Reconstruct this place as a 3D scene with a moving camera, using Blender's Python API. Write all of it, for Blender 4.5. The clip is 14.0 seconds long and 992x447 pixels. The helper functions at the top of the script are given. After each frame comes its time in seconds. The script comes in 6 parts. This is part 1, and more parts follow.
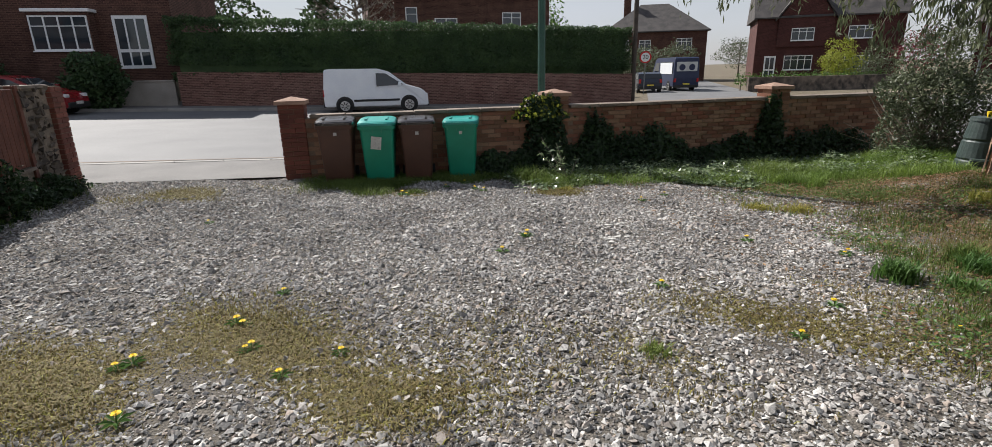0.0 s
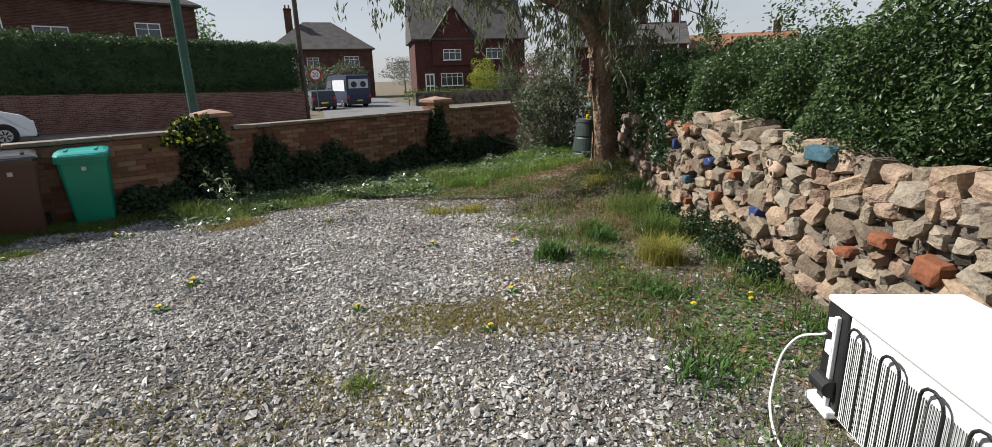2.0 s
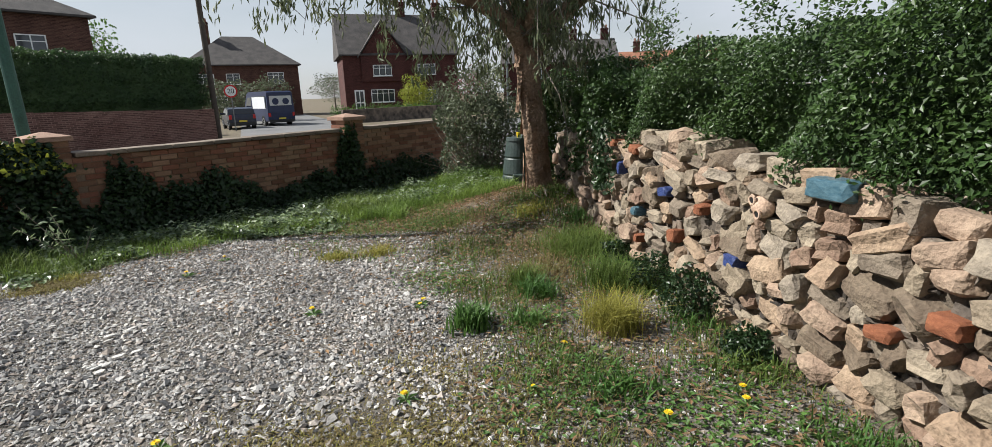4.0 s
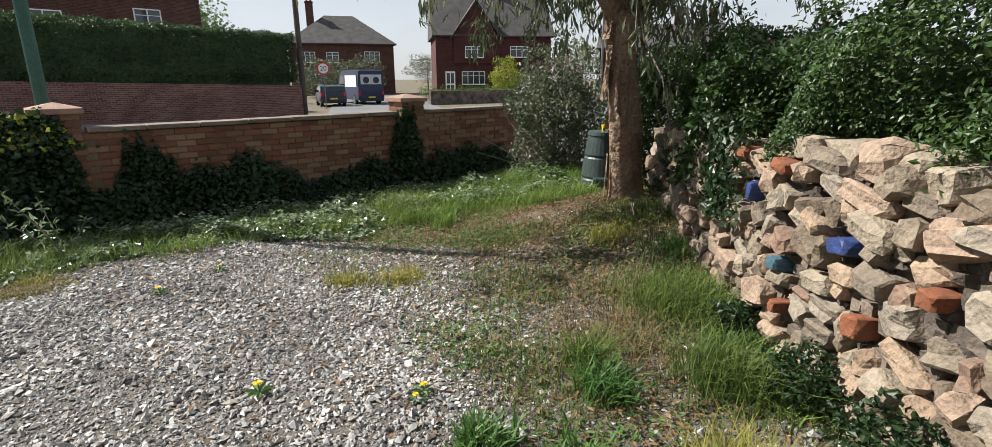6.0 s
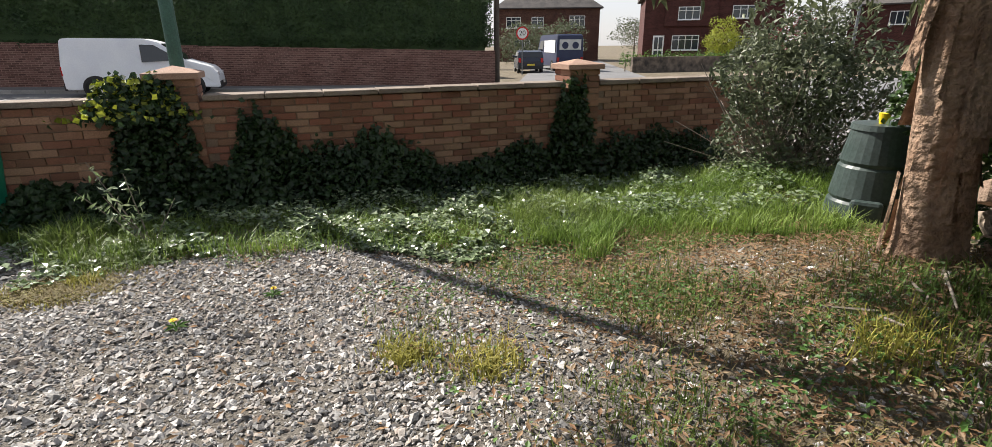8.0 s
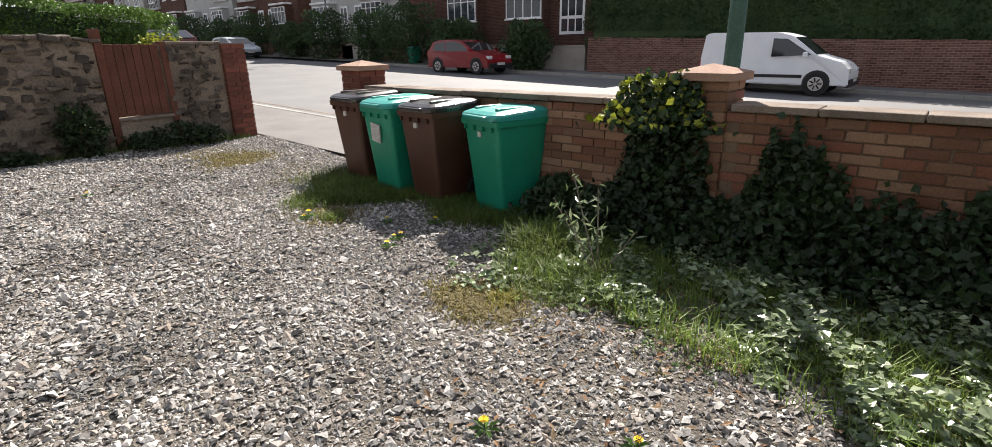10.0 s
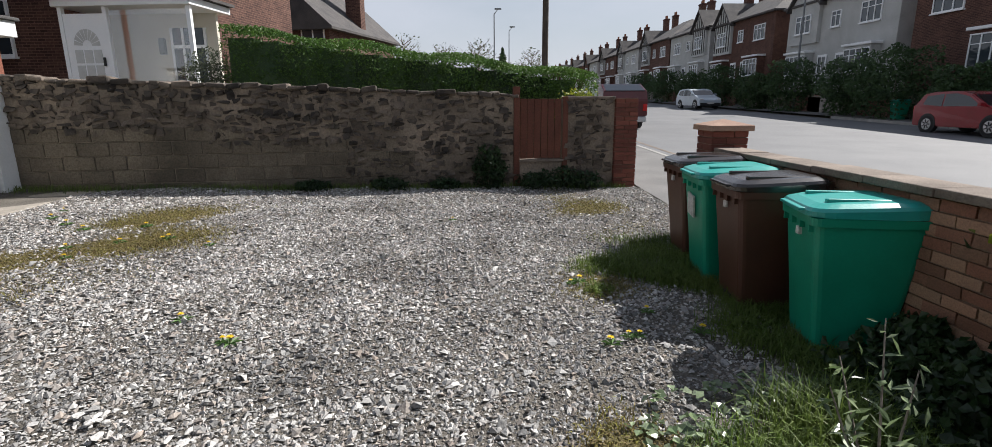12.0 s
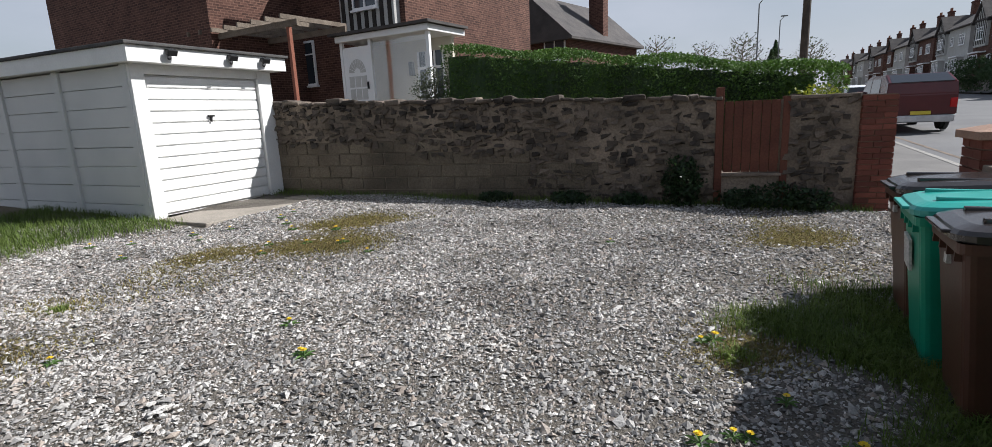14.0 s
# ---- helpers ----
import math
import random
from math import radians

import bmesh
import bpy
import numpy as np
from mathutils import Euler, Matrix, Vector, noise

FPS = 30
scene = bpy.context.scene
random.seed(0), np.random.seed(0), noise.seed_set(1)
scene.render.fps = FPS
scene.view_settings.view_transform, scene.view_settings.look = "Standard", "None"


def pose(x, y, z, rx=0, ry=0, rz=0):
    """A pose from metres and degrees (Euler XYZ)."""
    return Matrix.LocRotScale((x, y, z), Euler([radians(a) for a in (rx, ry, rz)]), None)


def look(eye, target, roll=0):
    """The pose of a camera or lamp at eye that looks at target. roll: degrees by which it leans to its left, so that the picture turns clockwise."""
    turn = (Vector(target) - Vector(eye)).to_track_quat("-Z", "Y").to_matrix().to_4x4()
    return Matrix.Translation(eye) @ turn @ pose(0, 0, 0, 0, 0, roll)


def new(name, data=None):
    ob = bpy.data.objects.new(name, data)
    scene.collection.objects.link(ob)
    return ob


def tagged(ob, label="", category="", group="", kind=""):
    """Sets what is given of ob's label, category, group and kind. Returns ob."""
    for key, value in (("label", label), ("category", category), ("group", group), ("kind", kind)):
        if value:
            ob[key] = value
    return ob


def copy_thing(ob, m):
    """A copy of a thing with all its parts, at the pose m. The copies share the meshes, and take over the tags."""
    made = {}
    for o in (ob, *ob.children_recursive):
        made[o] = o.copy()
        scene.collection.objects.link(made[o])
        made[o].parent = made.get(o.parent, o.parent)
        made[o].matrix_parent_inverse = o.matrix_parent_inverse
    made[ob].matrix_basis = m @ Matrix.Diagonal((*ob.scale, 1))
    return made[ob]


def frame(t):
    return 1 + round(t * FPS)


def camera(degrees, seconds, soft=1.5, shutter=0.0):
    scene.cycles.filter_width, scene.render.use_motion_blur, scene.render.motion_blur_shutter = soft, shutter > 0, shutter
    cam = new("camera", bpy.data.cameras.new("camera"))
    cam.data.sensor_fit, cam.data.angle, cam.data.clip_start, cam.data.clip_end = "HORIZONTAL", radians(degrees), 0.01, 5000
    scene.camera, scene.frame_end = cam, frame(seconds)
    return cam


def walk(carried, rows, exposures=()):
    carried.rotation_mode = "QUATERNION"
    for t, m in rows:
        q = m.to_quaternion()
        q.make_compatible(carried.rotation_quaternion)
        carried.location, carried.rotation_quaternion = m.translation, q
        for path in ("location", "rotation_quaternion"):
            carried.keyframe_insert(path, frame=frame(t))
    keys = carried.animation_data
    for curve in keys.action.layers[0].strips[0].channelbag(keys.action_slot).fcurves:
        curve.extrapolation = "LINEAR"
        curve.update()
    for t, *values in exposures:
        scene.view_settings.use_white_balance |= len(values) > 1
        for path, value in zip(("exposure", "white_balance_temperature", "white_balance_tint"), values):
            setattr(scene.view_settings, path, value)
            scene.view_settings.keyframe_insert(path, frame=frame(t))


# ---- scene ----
cam = camera(85.8, 14.0, soft=0.7)
PATH = [
    (0, (-0.39, 0.183, 1.799), (-0.008, 2.065, 1.239), -1.2),
    (0.5, (-0.293, 0.147, 1.828), (0.373, 1.97, 1.341), -2.0),
    (1, (-0.235, 0.145, 1.818), (0.628, 1.888, 1.352), -3.0),
    (1.5, (-0.224, 0.243, 1.81), (0.879, 1.84, 1.326), -3.1),
    (2, (-0.167, 0.375, 1.767), (1.179, 1.757, 1.239), -1.7),
    (2.5, (0.072, 0.557, 1.756), (1.438, 1.921, 1.235), -3.3),
    (3, (0.309, 0.741, 1.75), (1.744, 2.049, 1.269), -3.1),
    (3.2, (0.442, 0.815, 1.735), (1.943, 2.047, 1.253), -2.3),
    (5.3, (1.807, 1.598, 1.699), (3.3, 2.841, 1.223), -1.0),
    (5.5, (1.951, 1.704, 1.689), (3.358, 3.045, 1.219), -1.1),
    (6, (2.34, 1.988, 1.651), (3.62, 3.432, 1.126), -0.2),
    (6.5, (2.715, 2.285, 1.667), (3.985, 3.728, 1.114), 0.4),
    (7, (3.167, 2.522, 1.668), (4.279, 4.098, 1.138), 0.7),
    (7.2, (3.3, 2.651, 1.652), (4.329, 4.276, 1.104), 1.3),
    (9.3, (4.188, 4.819, 1.545), (3.653, 6.632, 0.892), -3.5),
    (9.5, (4.21, 4.969, 1.56), (3.406, 6.695, 0.947), -2.0),
    (10, (4.222, 5.316, 1.56), (2.981, 6.752, 0.931), -0.8),
    (10.5, (4.222, 5.675, 1.59), (2.649, 6.746, 0.974), -4.0),
    (11, (4.264, 6.099, 1.632), (2.454, 6.721, 1.048), -2.2),
    (11.5, (4.219, 6.474, 1.629), (2.308, 6.805, 1.143), 0.1),
    (12, (4.188, 6.859, 1.622), (2.24, 6.945, 1.176), -0.3),
    (12.5, (4.051, 7.186, 1.614), (2.115, 6.987, 1.152), -2.1),
    (13, (3.819, 7.414, 1.602), (1.892, 7.126, 1.152), -0.3),
    (13.5, (3.608, 7.649, 1.616), (1.713, 7.16, 1.204), -3.0),
    (14, (3.43, 7.86, 1.643), (1.647, 7.048, 1.239), -2.6),
]
walk(cam, [(t, look(eye, target, roll)) for t, eye, target, roll in PATH],
     [(0, 0.60, 6500, 11), (3, 0.66, 6450, 8), (6.5, 0.98, 6550, 9), (9.5, 1.18, 6950, 13), (11, 0.93, 6600, 12), (12.5, 0.55, 6300, 11), (14, 0.47, 6200, 11)])

# ---- world, sun ----
SUN = Vector((-0.46, 0.80, 0.84)).normalized()
world = bpy.data.worlds.new("world")
scene.world = world
world.use_nodes = True
wn = world.node_tree.nodes
sky = wn.new("ShaderNodeTexSky")
sky.sky_type = "NISHITA"
sky.sun_disc = False
sky.sun_elevation = math.asin(SUN.z)
sky.sun_rotation = math.atan2(SUN.x, SUN.y)
sky.dust_density = 0.6
sky.air_density = 1.2
cloud = wn.new("ShaderNodeTexNoise")
cloud.inputs["Scale"].default_value = 2.2
cloud.inputs["Detail"].default_value = 6
thin = wn.new("ShaderNodeMapRange")
thin.inputs["From Min"].default_value, thin.inputs["From Max"].default_value = 0.3, 0.7
thin.inputs["To Min"].default_value, thin.inputs["To Max"].default_value = 0.5, 0.92
veil = wn.new("ShaderNodeMix")
veil.data_type = "RGBA"
veil.inputs[7].default_value = (9.0, 9.5, 10.6, 1)
coord = wn.new("ShaderNodeTexCoord")
squash = wn.new("ShaderNodeMapping")
squash.inputs["Scale"].default_value = (1, 1, 3)
wl = world.node_tree.links.new
wl(coord.outputs["Generated"], squash.inputs["Vector"])
wl(squash.outputs["Vector"], cloud.inputs["Vector"])
wl(cloud.outputs["Fac"], thin.inputs["Value"])
split = wn.new("ShaderNodeSeparateXYZ")
height = wn.new("ShaderNodeMapRange")
height.inputs["From Min"].default_value, height.inputs["From Max"].default_value = 0.22, 0.75
height.inputs["To Min"].default_value, height.inputs["To Max"].default_value = 1.0, 0.5
haze = wn.new("ShaderNodeMath")
haze.operation = "MULTIPLY"
wl(coord.outputs["Generated"], split.inputs[0])
wl(split.outputs["Z"], height.inputs["Value"])
wl(thin.outputs["Result"], haze.inputs[0])
wl(height.outputs["Result"], haze.inputs[1])
wl(haze.outputs[0], veil.inputs[0])
wl(sky.outputs[0], veil.inputs[6])
wl(veil.outputs[2], wn["Background"].inputs[0])
wn["Background"].inputs[1].default_value = 0.046
sun = new("sun", bpy.data.lights.new("sun", "SUN"))
sun.data.energy = 5.0
sun.data.angle = radians(0.55)
sun.data.color = (1.0, 0.965, 0.91)
sun.matrix_world = look(SUN * 60, (0, 0, 0))


# ---- materials ----
def material(name, base, other=None, scale=6.0, fine=60.0, rough=0.85, bump=0.3, metal=0.0, spec=0.4, mix=0.5, island=0.0, spread=0.0, third=None, depth=0.02, grain=0.55, courses=0.0):
    """Two colours blended by coarse noise, darkened a little by fine grain, with bump from both; island / spread vary piece by piece."""
    m = bpy.data.materials.new(name)
    m.use_nodes = True
    nt = m.node_tree
    n, ln = nt.nodes, nt.links.new
    b = n["Principled BSDF"]
    b.inputs["Roughness"].default_value = rough
    b.inputs["Metallic"].default_value = metal
    b.inputs["Specular IOR Level"].default_value = spec
    co = n.new("ShaderNodeTexCoord").outputs["Object"]
    if spread:
        geo = n.new("ShaderNodeNewGeometry")
        co = geo.outputs["Position"]
    big = n.new("ShaderNodeTexNoise")
    big.inputs["Scale"].default_value = scale
    big.inputs["Detail"].default_value = 5
    ln(co, big.inputs["Vector"])
    small = n.new("ShaderNodeTexNoise")
    small.inputs["Scale"].default_value = fine
    small.inputs["Detail"].default_value = 4
    ln(co, small.inputs["Vector"])
    ramp = n.new("ShaderNodeValToRGB")
    ramp.color_ramp.elements[0].position = 0.5 - 0.22 * mix - 0.05
    ramp.color_ramp.elements[1].position = 0.5 + 0.22 * mix + 0.05
    ramp.color_ramp.elements[0].color = (*base, 1)
    ramp.color_ramp.elements[1].color = (*(other or base), 1)
    ln(big.outputs["Fac"], ramp.inputs["Fac"])
    col = ramp.outputs["Color"]
    if island or spread:
        rnd = n.new("ShaderNodeObjectInfo").outputs["Random"] if spread else n.new("ShaderNodeNewGeometry").outputs["Random Per Island"]
        amount = spread or island
        if third:
            cr = n.new("ShaderNodeValToRGB")
            cr.color_ramp.interpolation = "CONSTANT" if spread else "LINEAR"
            cr.color_ramp.elements[0].color = (*base, 1)
            cr.color_ramp.elements[1].color = (*(other or base), 1)
            for i, c in enumerate(third):
                e = cr.color_ramp.elements.new((i + 1) / (len(third) + 1))
                e.color = (*c, 1)
            ln(rnd, cr.inputs["Fac"])
            mm = n.new("ShaderNodeMix")
            mm.data_type = "RGBA"
            mm.inputs[0].default_value = 0.55
            ln(col, mm.inputs[6])
            ln(cr.outputs["Color"], mm.inputs[7])
            col = mm.outputs[2]
        hv = n.new("ShaderNodeHueSaturation")
        mr = n.new("ShaderNodeMapRange")
        mr.inputs["To Min"].default_value = 1 - amount
        mr.inputs["To Max"].default_value = 1 + amount
        ln(rnd, mr.inputs["Value"])
        ln(mr.outputs["Result"], hv.inputs["Value"])
        ln(col, hv.inputs["Color"])
        col = hv.outputs["Color"]
    mul = n.new("ShaderNodeMix")
    mul.data_type, mul.blend_type = "RGBA", "MULTIPLY"
    mul.inputs[0].default_value = grain
    gr = n.new("ShaderNodeValToRGB")
    gr.color_ramp.elements[0].position, gr.color_ramp.elements[1].position = 0.3, 0.65
    gr.color_ramp.elements[0].color = (0.35, 0.35, 0.35, 1)
    ln(small.outputs["Fac"], gr.inputs["Fac"])
    ln(col, mul.inputs[6])
    ln(gr.outputs["Color"], mul.inputs[7])
    col = mul.outputs[2]
    if courses:
        sep, cmb = n.new("ShaderNodeSeparateXYZ"), n.new("ShaderNodeCombineXYZ")
        add = n.new("ShaderNodeMath")
        ln(co, sep.inputs[0])
        ln(sep.outputs["X"], add.inputs[0])
        ln(sep.outputs["Y"], add.inputs[1])
        ln(add.outputs[0], cmb.inputs["X"])
        ln(sep.outputs["Z"], cmb.inputs["Y"])
        bk = n.new("ShaderNodeTexBrick")
        bk.inputs["Scale"].default_value = 1.0
        bk.inputs["Brick Width"].default_value, bk.inputs["Row Height"].default_value, bk.inputs["Mortar Size"].default_value = 0.225, courses, 0.010
        bk.inputs["Color1"].default_value, bk.inputs["Color2"].default_value, bk.inputs["Mortar"].default_value = (1, 1, 1, 1), (0.45, 0.42, 0.42, 1), (1.5, 1.7, 1.7, 1)
        ln(cmb.outputs[0], bk.inputs["Vector"])
        m2 = n.new("ShaderNodeMix")
        m2.data_type, m2.blend_type = "RGBA", "MULTIPLY"
        m2.inputs[0].default_value = 1.0
        ln(col, m2.inputs[6])
        ln(bk.outputs["Color"], m2.inputs[7])
        col = m2.outputs[2]
    ln(col, b.inputs["Base Color"])
    if bump:
        bp = n.new("ShaderNodeBump")
        bp.inputs["Strength"].default_value = bump
        bp.inputs["Distance"].default_value = depth
        ln(small.outputs["Fac"], bp.inputs["Height"])
        ln(bp.outputs["Normal"], b.inputs["Normal"])
    return m


def leafy(name, dark, light, rough=0.5, spec=0.4, third=None):
    """Leaf: varied leaf by leaf, a little light shining through."""
    m = material(name, dark, light, 1.2, 40, rough, 0.0, spec=spec, mix=0.8, island=0.35, third=third)
    nt = m.node_tree
    b = nt.nodes["Principled BSDF"]
    tr = nt.nodes.new("ShaderNodeBsdfTranslucent")
    mx = nt.nodes.new("ShaderNodeMixShader")
    mx.inputs[0].default_value = 0.3
    src = b.inputs["Base Color"].links[0].from_socket
    nt.links.new(src, tr.inputs["Color"])
    out = nt.nodes["Material Output"]
    nt.links.new(b.outputs[0], mx.inputs[1])
    nt.links.new(tr.outputs[0], mx.inputs[2])
    nt.links.new(mx.outputs[0], out.inputs[0])
    return m


def glassy(name, tint=(0.03, 0.04, 0.05), rough=0.05):
    m = bpy.data.materials.new(name)
    m.use_nodes = True
    b = m.node_tree.nodes["Principled BSDF"]
    b.inputs["Base Color"].default_value = (*tint, 1)
    b.inputs["Roughness"].default_value = rough
    b.inputs["Specular IOR Level"].default_value = 0.7
    return m


M_GRAVEL = material("gravel_bed", (0.09, 0.078, 0.064), (0.21, 0.188, 0.16), 2.5, 75, 0.95, 1.0, mix=0.9, grain=0.8)
M_STONES = material("gravel_stone", (0.17, 0.165, 0.158), (0.57, 0.545, 0.51), 1.3, 90, 0.9, 0.2, island=0.42, third=[(0.33, 0.325, 0.32), (0.47, 0.455, 0.435), (0.39, 0.295, 0.225), (0.22, 0.215, 0.21), (0.41, 0.40, 0.385)])
M_SOIL = material("dry_turf", (0.095, 0.075, 0.048), (0.20, 0.165, 0.11), 2.2, 70, 0.95, 0.9, mix=0.9)
M_ASPHALT = material("asphalt", (0.135, 0.135, 0.14), (0.19, 0.19, 0.19), 0.6, 180, 0.75, 0.4, mix=0.9, depth=0.006)
M_PAVE = material("pavement_tarmac", (0.14, 0.135, 0.13), (0.22, 0.21, 0.20), 1.1, 120, 0.85, 0.3, mix=0.9, depth=0.006)
M_KERB = material("kerb_concrete", (0.30, 0.29, 0.27), (0.38, 0.36, 0.33), 3, 80, 0.85, 0.2, spread=0.12)
M_BRICK = material("red_brick", (0.228, 0.096, 0.056), (0.31, 0.173, 0.11), 1.3, 90, 0.88, 0.35, spread=0.3, third=[(0.275, 0.156, 0.096), (0.247, 0.082, 0.05), (0.329, 0.219, 0.138), (0.292, 0.183, 0.119), (0.183, 0.065, 0.045)])
M_BRICKJ = material("red_brick_run", (0.228, 0.096, 0.056), (0.31, 0.173, 0.11), 1.3, 90, 0.88, 0.35, island=0.3, third=[(0.275, 0.156, 0.096), (0.247, 0.082, 0.05), (0.329, 0.219, 0.138), (0.292, 0.183, 0.119)])
M_PIER = material("dark_red_brick", (0.15, 0.045, 0.03), (0.22, 0.075, 0.05), 1.5, 90, 0.88, 0.35, island=0.3)
M_MORTAR = material("mortar", (0.19, 0.13, 0.09), (0.27, 0.195, 0.14), 5, 120, 0.95, 0.5)
M_COPING = material("coping_stone", (0.16, 0.125, 0.098), (0.28, 0.225, 0.18), 3, 90, 0.9, 0.4)
M_CAP = material("pier_cap", (0.30, 0.18, 0.13), (0.40, 0.26, 0.19), 4, 90, 0.9, 0.4)
M_RUBBLE = material("rubble_stone", (0.18, 0.132, 0.094), (0.32, 0.255, 0.18), 7, 45, 0.9, 0.7, spread=0.28, third=[(0.35, 0.285, 0.205), (0.27, 0.155, 0.11), (0.38, 0.32, 0.24), (0.15, 0.125, 0.10), (0.33, 0.225, 0.15), (0.225, 0.20, 0.165), (0.28, 0.19, 0.14)], grain=0.5)
M_RUBBLEJ = material("rubble_stone_run", (0.20, 0.145, 0.105), (0.33, 0.265, 0.195), 7, 45, 0.9, 0.7, island=0.3, third=[(0.36, 0.30, 0.225), (0.29, 0.165, 0.12), (0.16, 0.135, 0.115), (0.34, 0.23, 0.16), (0.23, 0.205, 0.18)], grain=0.4)
M_RUBMORT = material("rubble_mortar", (0.102, 0.081, 0.060), (0.156, 0.126, 0.096), 6, 50, 0.95, 0.8)
M_ORANGE = material("orange_brick", (0.23, 0.075, 0.034), (0.31, 0.115, 0.055), 6, 60, 0.85, 0.5)
M_BLUE = material("blue_glazed", (0.022, 0.040, 0.15), (0.06, 0.09, 0.24), 8, 60, 0.35, 0.3)
M_TEAL = material("teal_glazed", (0.04, 0.10, 0.14), (0.10, 0.18, 0.22), 8, 60, 0.35, 0.2)
M_CLAY = material("pale_clay", (0.46, 0.31, 0.22), (0.55, 0.40, 0.30), 8, 60, 0.8, 0.3)
M_RENDER = material("stained_render", (0.095, 0.078, 0.06), (0.37, 0.295, 0.225), 1.1, 30, 0.95, 0.9, mix=0.9)
M_FLINT = material("dark_rubble", (0.04, 0.034, 0.03), (0.17, 0.135, 0.105), 2.5, 50, 0.92, 0.6, island=0.5)
M_BLOCK = material("concrete_block", (0.085, 0.07, 0.05), (0.25, 0.205, 0.15), 1.1, 40, 0.95, 0.8, spread=0.15, mix=1.0, grain=0.75)
M_WHITE = material("white_paint", (0.72, 0.72, 0.70), (0.80, 0.80, 0.78), 2, 40, 0.6, 0.05, grain=0.1)
M_DOORW = material("white_door_paint", (0.78, 0.78, 0.76), (0.83, 0.83, 0.81), 2, 40, 0.45, 0.03, grain=0.1)
M_GREYW = material("painted_concrete", (0.60, 0.61, 0.60), (0.70, 0.70, 0.68), 1.4, 60, 0.75, 0.15, mix=0.9, grain=0.1)
M_UPVC = material("white_upvc", (0.80, 0.81, 0.82), (0.84, 0.84, 0.84), 3, 40, 0.3, 0.0, grain=0.1)
M_FELT = material("roof_felt", (0.06, 0.06, 0.062), (0.11, 0.105, 0.10), 3, 90, 0.9, 0.4)
M_SLATE = material("roof_tile", (0.06, 0.055, 0.055), (0.10, 0.09, 0.085), 1.5, 40, 0.85, 0.5)
M_REDTILE = material("red_roof_tile", (0.24, 0.10, 0.06), (0.32, 0.15, 0.09), 1.5, 40, 0.85, 0.5)
M_TEALBIN = material("green_bin_plastic", (0.005, 0.22, 0.13), (0.008, 0.27, 0.165), 3, 50, 0.42, 0.04, grain=0.1)
# lid green made paler: sun glare is put into the colour
M_TEALLID = material("green_lid_sun_glare", (0.018, 0.30, 0.26), (0.026, 0.35, 0.30), 3, 50, 0.3, 0.04, spec=0.6, grain=0.1)
M_BROWN = material("brown_bin_plastic", (0.068, 0.028, 0.018), (0.088, 0.038, 0.024), 3, 50, 0.45, 0.04, grain=0.1)
M_BROWNLID = material("brown_lid_plastic", (0.022, 0.018, 0.017), (0.035, 0.029, 0.027), 3, 50, 0.22, 0.04, spec=0.7, grain=0.1)
M_BLACK = material("black_plastic", (0.012, 0.012, 0.013), (0.02, 0.02, 0.02), 5, 50, 0.5, 0.05, grain=0.1)
M_RUBBER = material("tyre_rubber", (0.015, 0.015, 0.015), (0.025, 0.025, 0.025), 5, 80, 0.85, 0.1)
M_STEEL = material("alloy", (0.45, 0.45, 0.46), (0.6, 0.6, 0.6), 5, 60, 0.35, 0.02, metal=0.8, grain=0.1)
M_GALV = material("grey_metal", (0.16, 0.17, 0.18), (0.22, 0.23, 0.23), 4, 60, 0.5, 0.05, metal=0.4)
M_GREENPOLE = material("green_pole_paint", (0.035, 0.10, 0.075), (0.05, 0.13, 0.10), 4, 60, 0.55, 0.1)
M_WOODPOLE = material("pole_wood", (0.07, 0.055, 0.045), (0.11, 0.09, 0.07), 4, 60, 0.9, 0.4)
M_GATE = material("brown_stained_wood", (0.11, 0.035, 0.02), (0.16, 0.055, 0.032), 3, 40, 0.75, 0.3)
M_POST = material("red_brown_post", (0.22, 0.075, 0.045), (0.28, 0.10, 0.06), 3, 40, 0.75, 0.3)
M_TIMBER = material("grey_timber", (0.14, 0.11, 0.085), (0.22, 0.18, 0.14), 3, 40, 0.85, 0.4)
M_BEAM = material("dark_beam", (0.02, 0.017, 0.015), (0.035, 0.03, 0.025), 3, 40, 0.8, 0.2)
M_BARK = material("peeling_bark", (0.20, 0.115, 0.07), (0.38, 0.27, 0.19), 2.2, 26, 0.9, 1.0, mix=0.7, depth=0.05)
M_GLASS = glassy("window_glass")
M_CARGLASS = glassy("car_glass", (0.015, 0.018, 0.022), 0.04)
M_CURTAIN = material("net_curtain", (0.5, 0.5, 0.48), (0.6, 0.6, 0.58), 2, 30, 0.9, 0.1, grain=0.1)
M_RED = material("red_car_paint", (0.208, 0.008, 0.013), (0.234, 0.010, 0.017), 2, 30, 0.22, 0.0, spec=0.6, grain=0.1)
M_MAROON = material("maroon_truck_paint", (0.075, 0.004, 0.006), (0.090, 0.006, 0.008), 2, 30, 0.25, 0.0, spec=0.6, grain=0.1)
M_VANW = material("white_van_paint", (0.72, 0.74, 0.78), (0.78, 0.80, 0.82), 2, 30, 0.3, 0.0, spec=0.6, grain=0.1)
M_NAVY = material("navy_van_paint", (0.012, 0.02, 0.06), (0.018, 0.028, 0.075), 2, 30, 0.35, 0.0, spec=0.4, grain=0.1)
M_DARKCAR = material("dark_blue_car_paint", (0.012, 0.018, 0.035), (0.02, 0.026, 0.045), 2, 30, 0.25, 0.0, spec=0.6, grain=0.1)
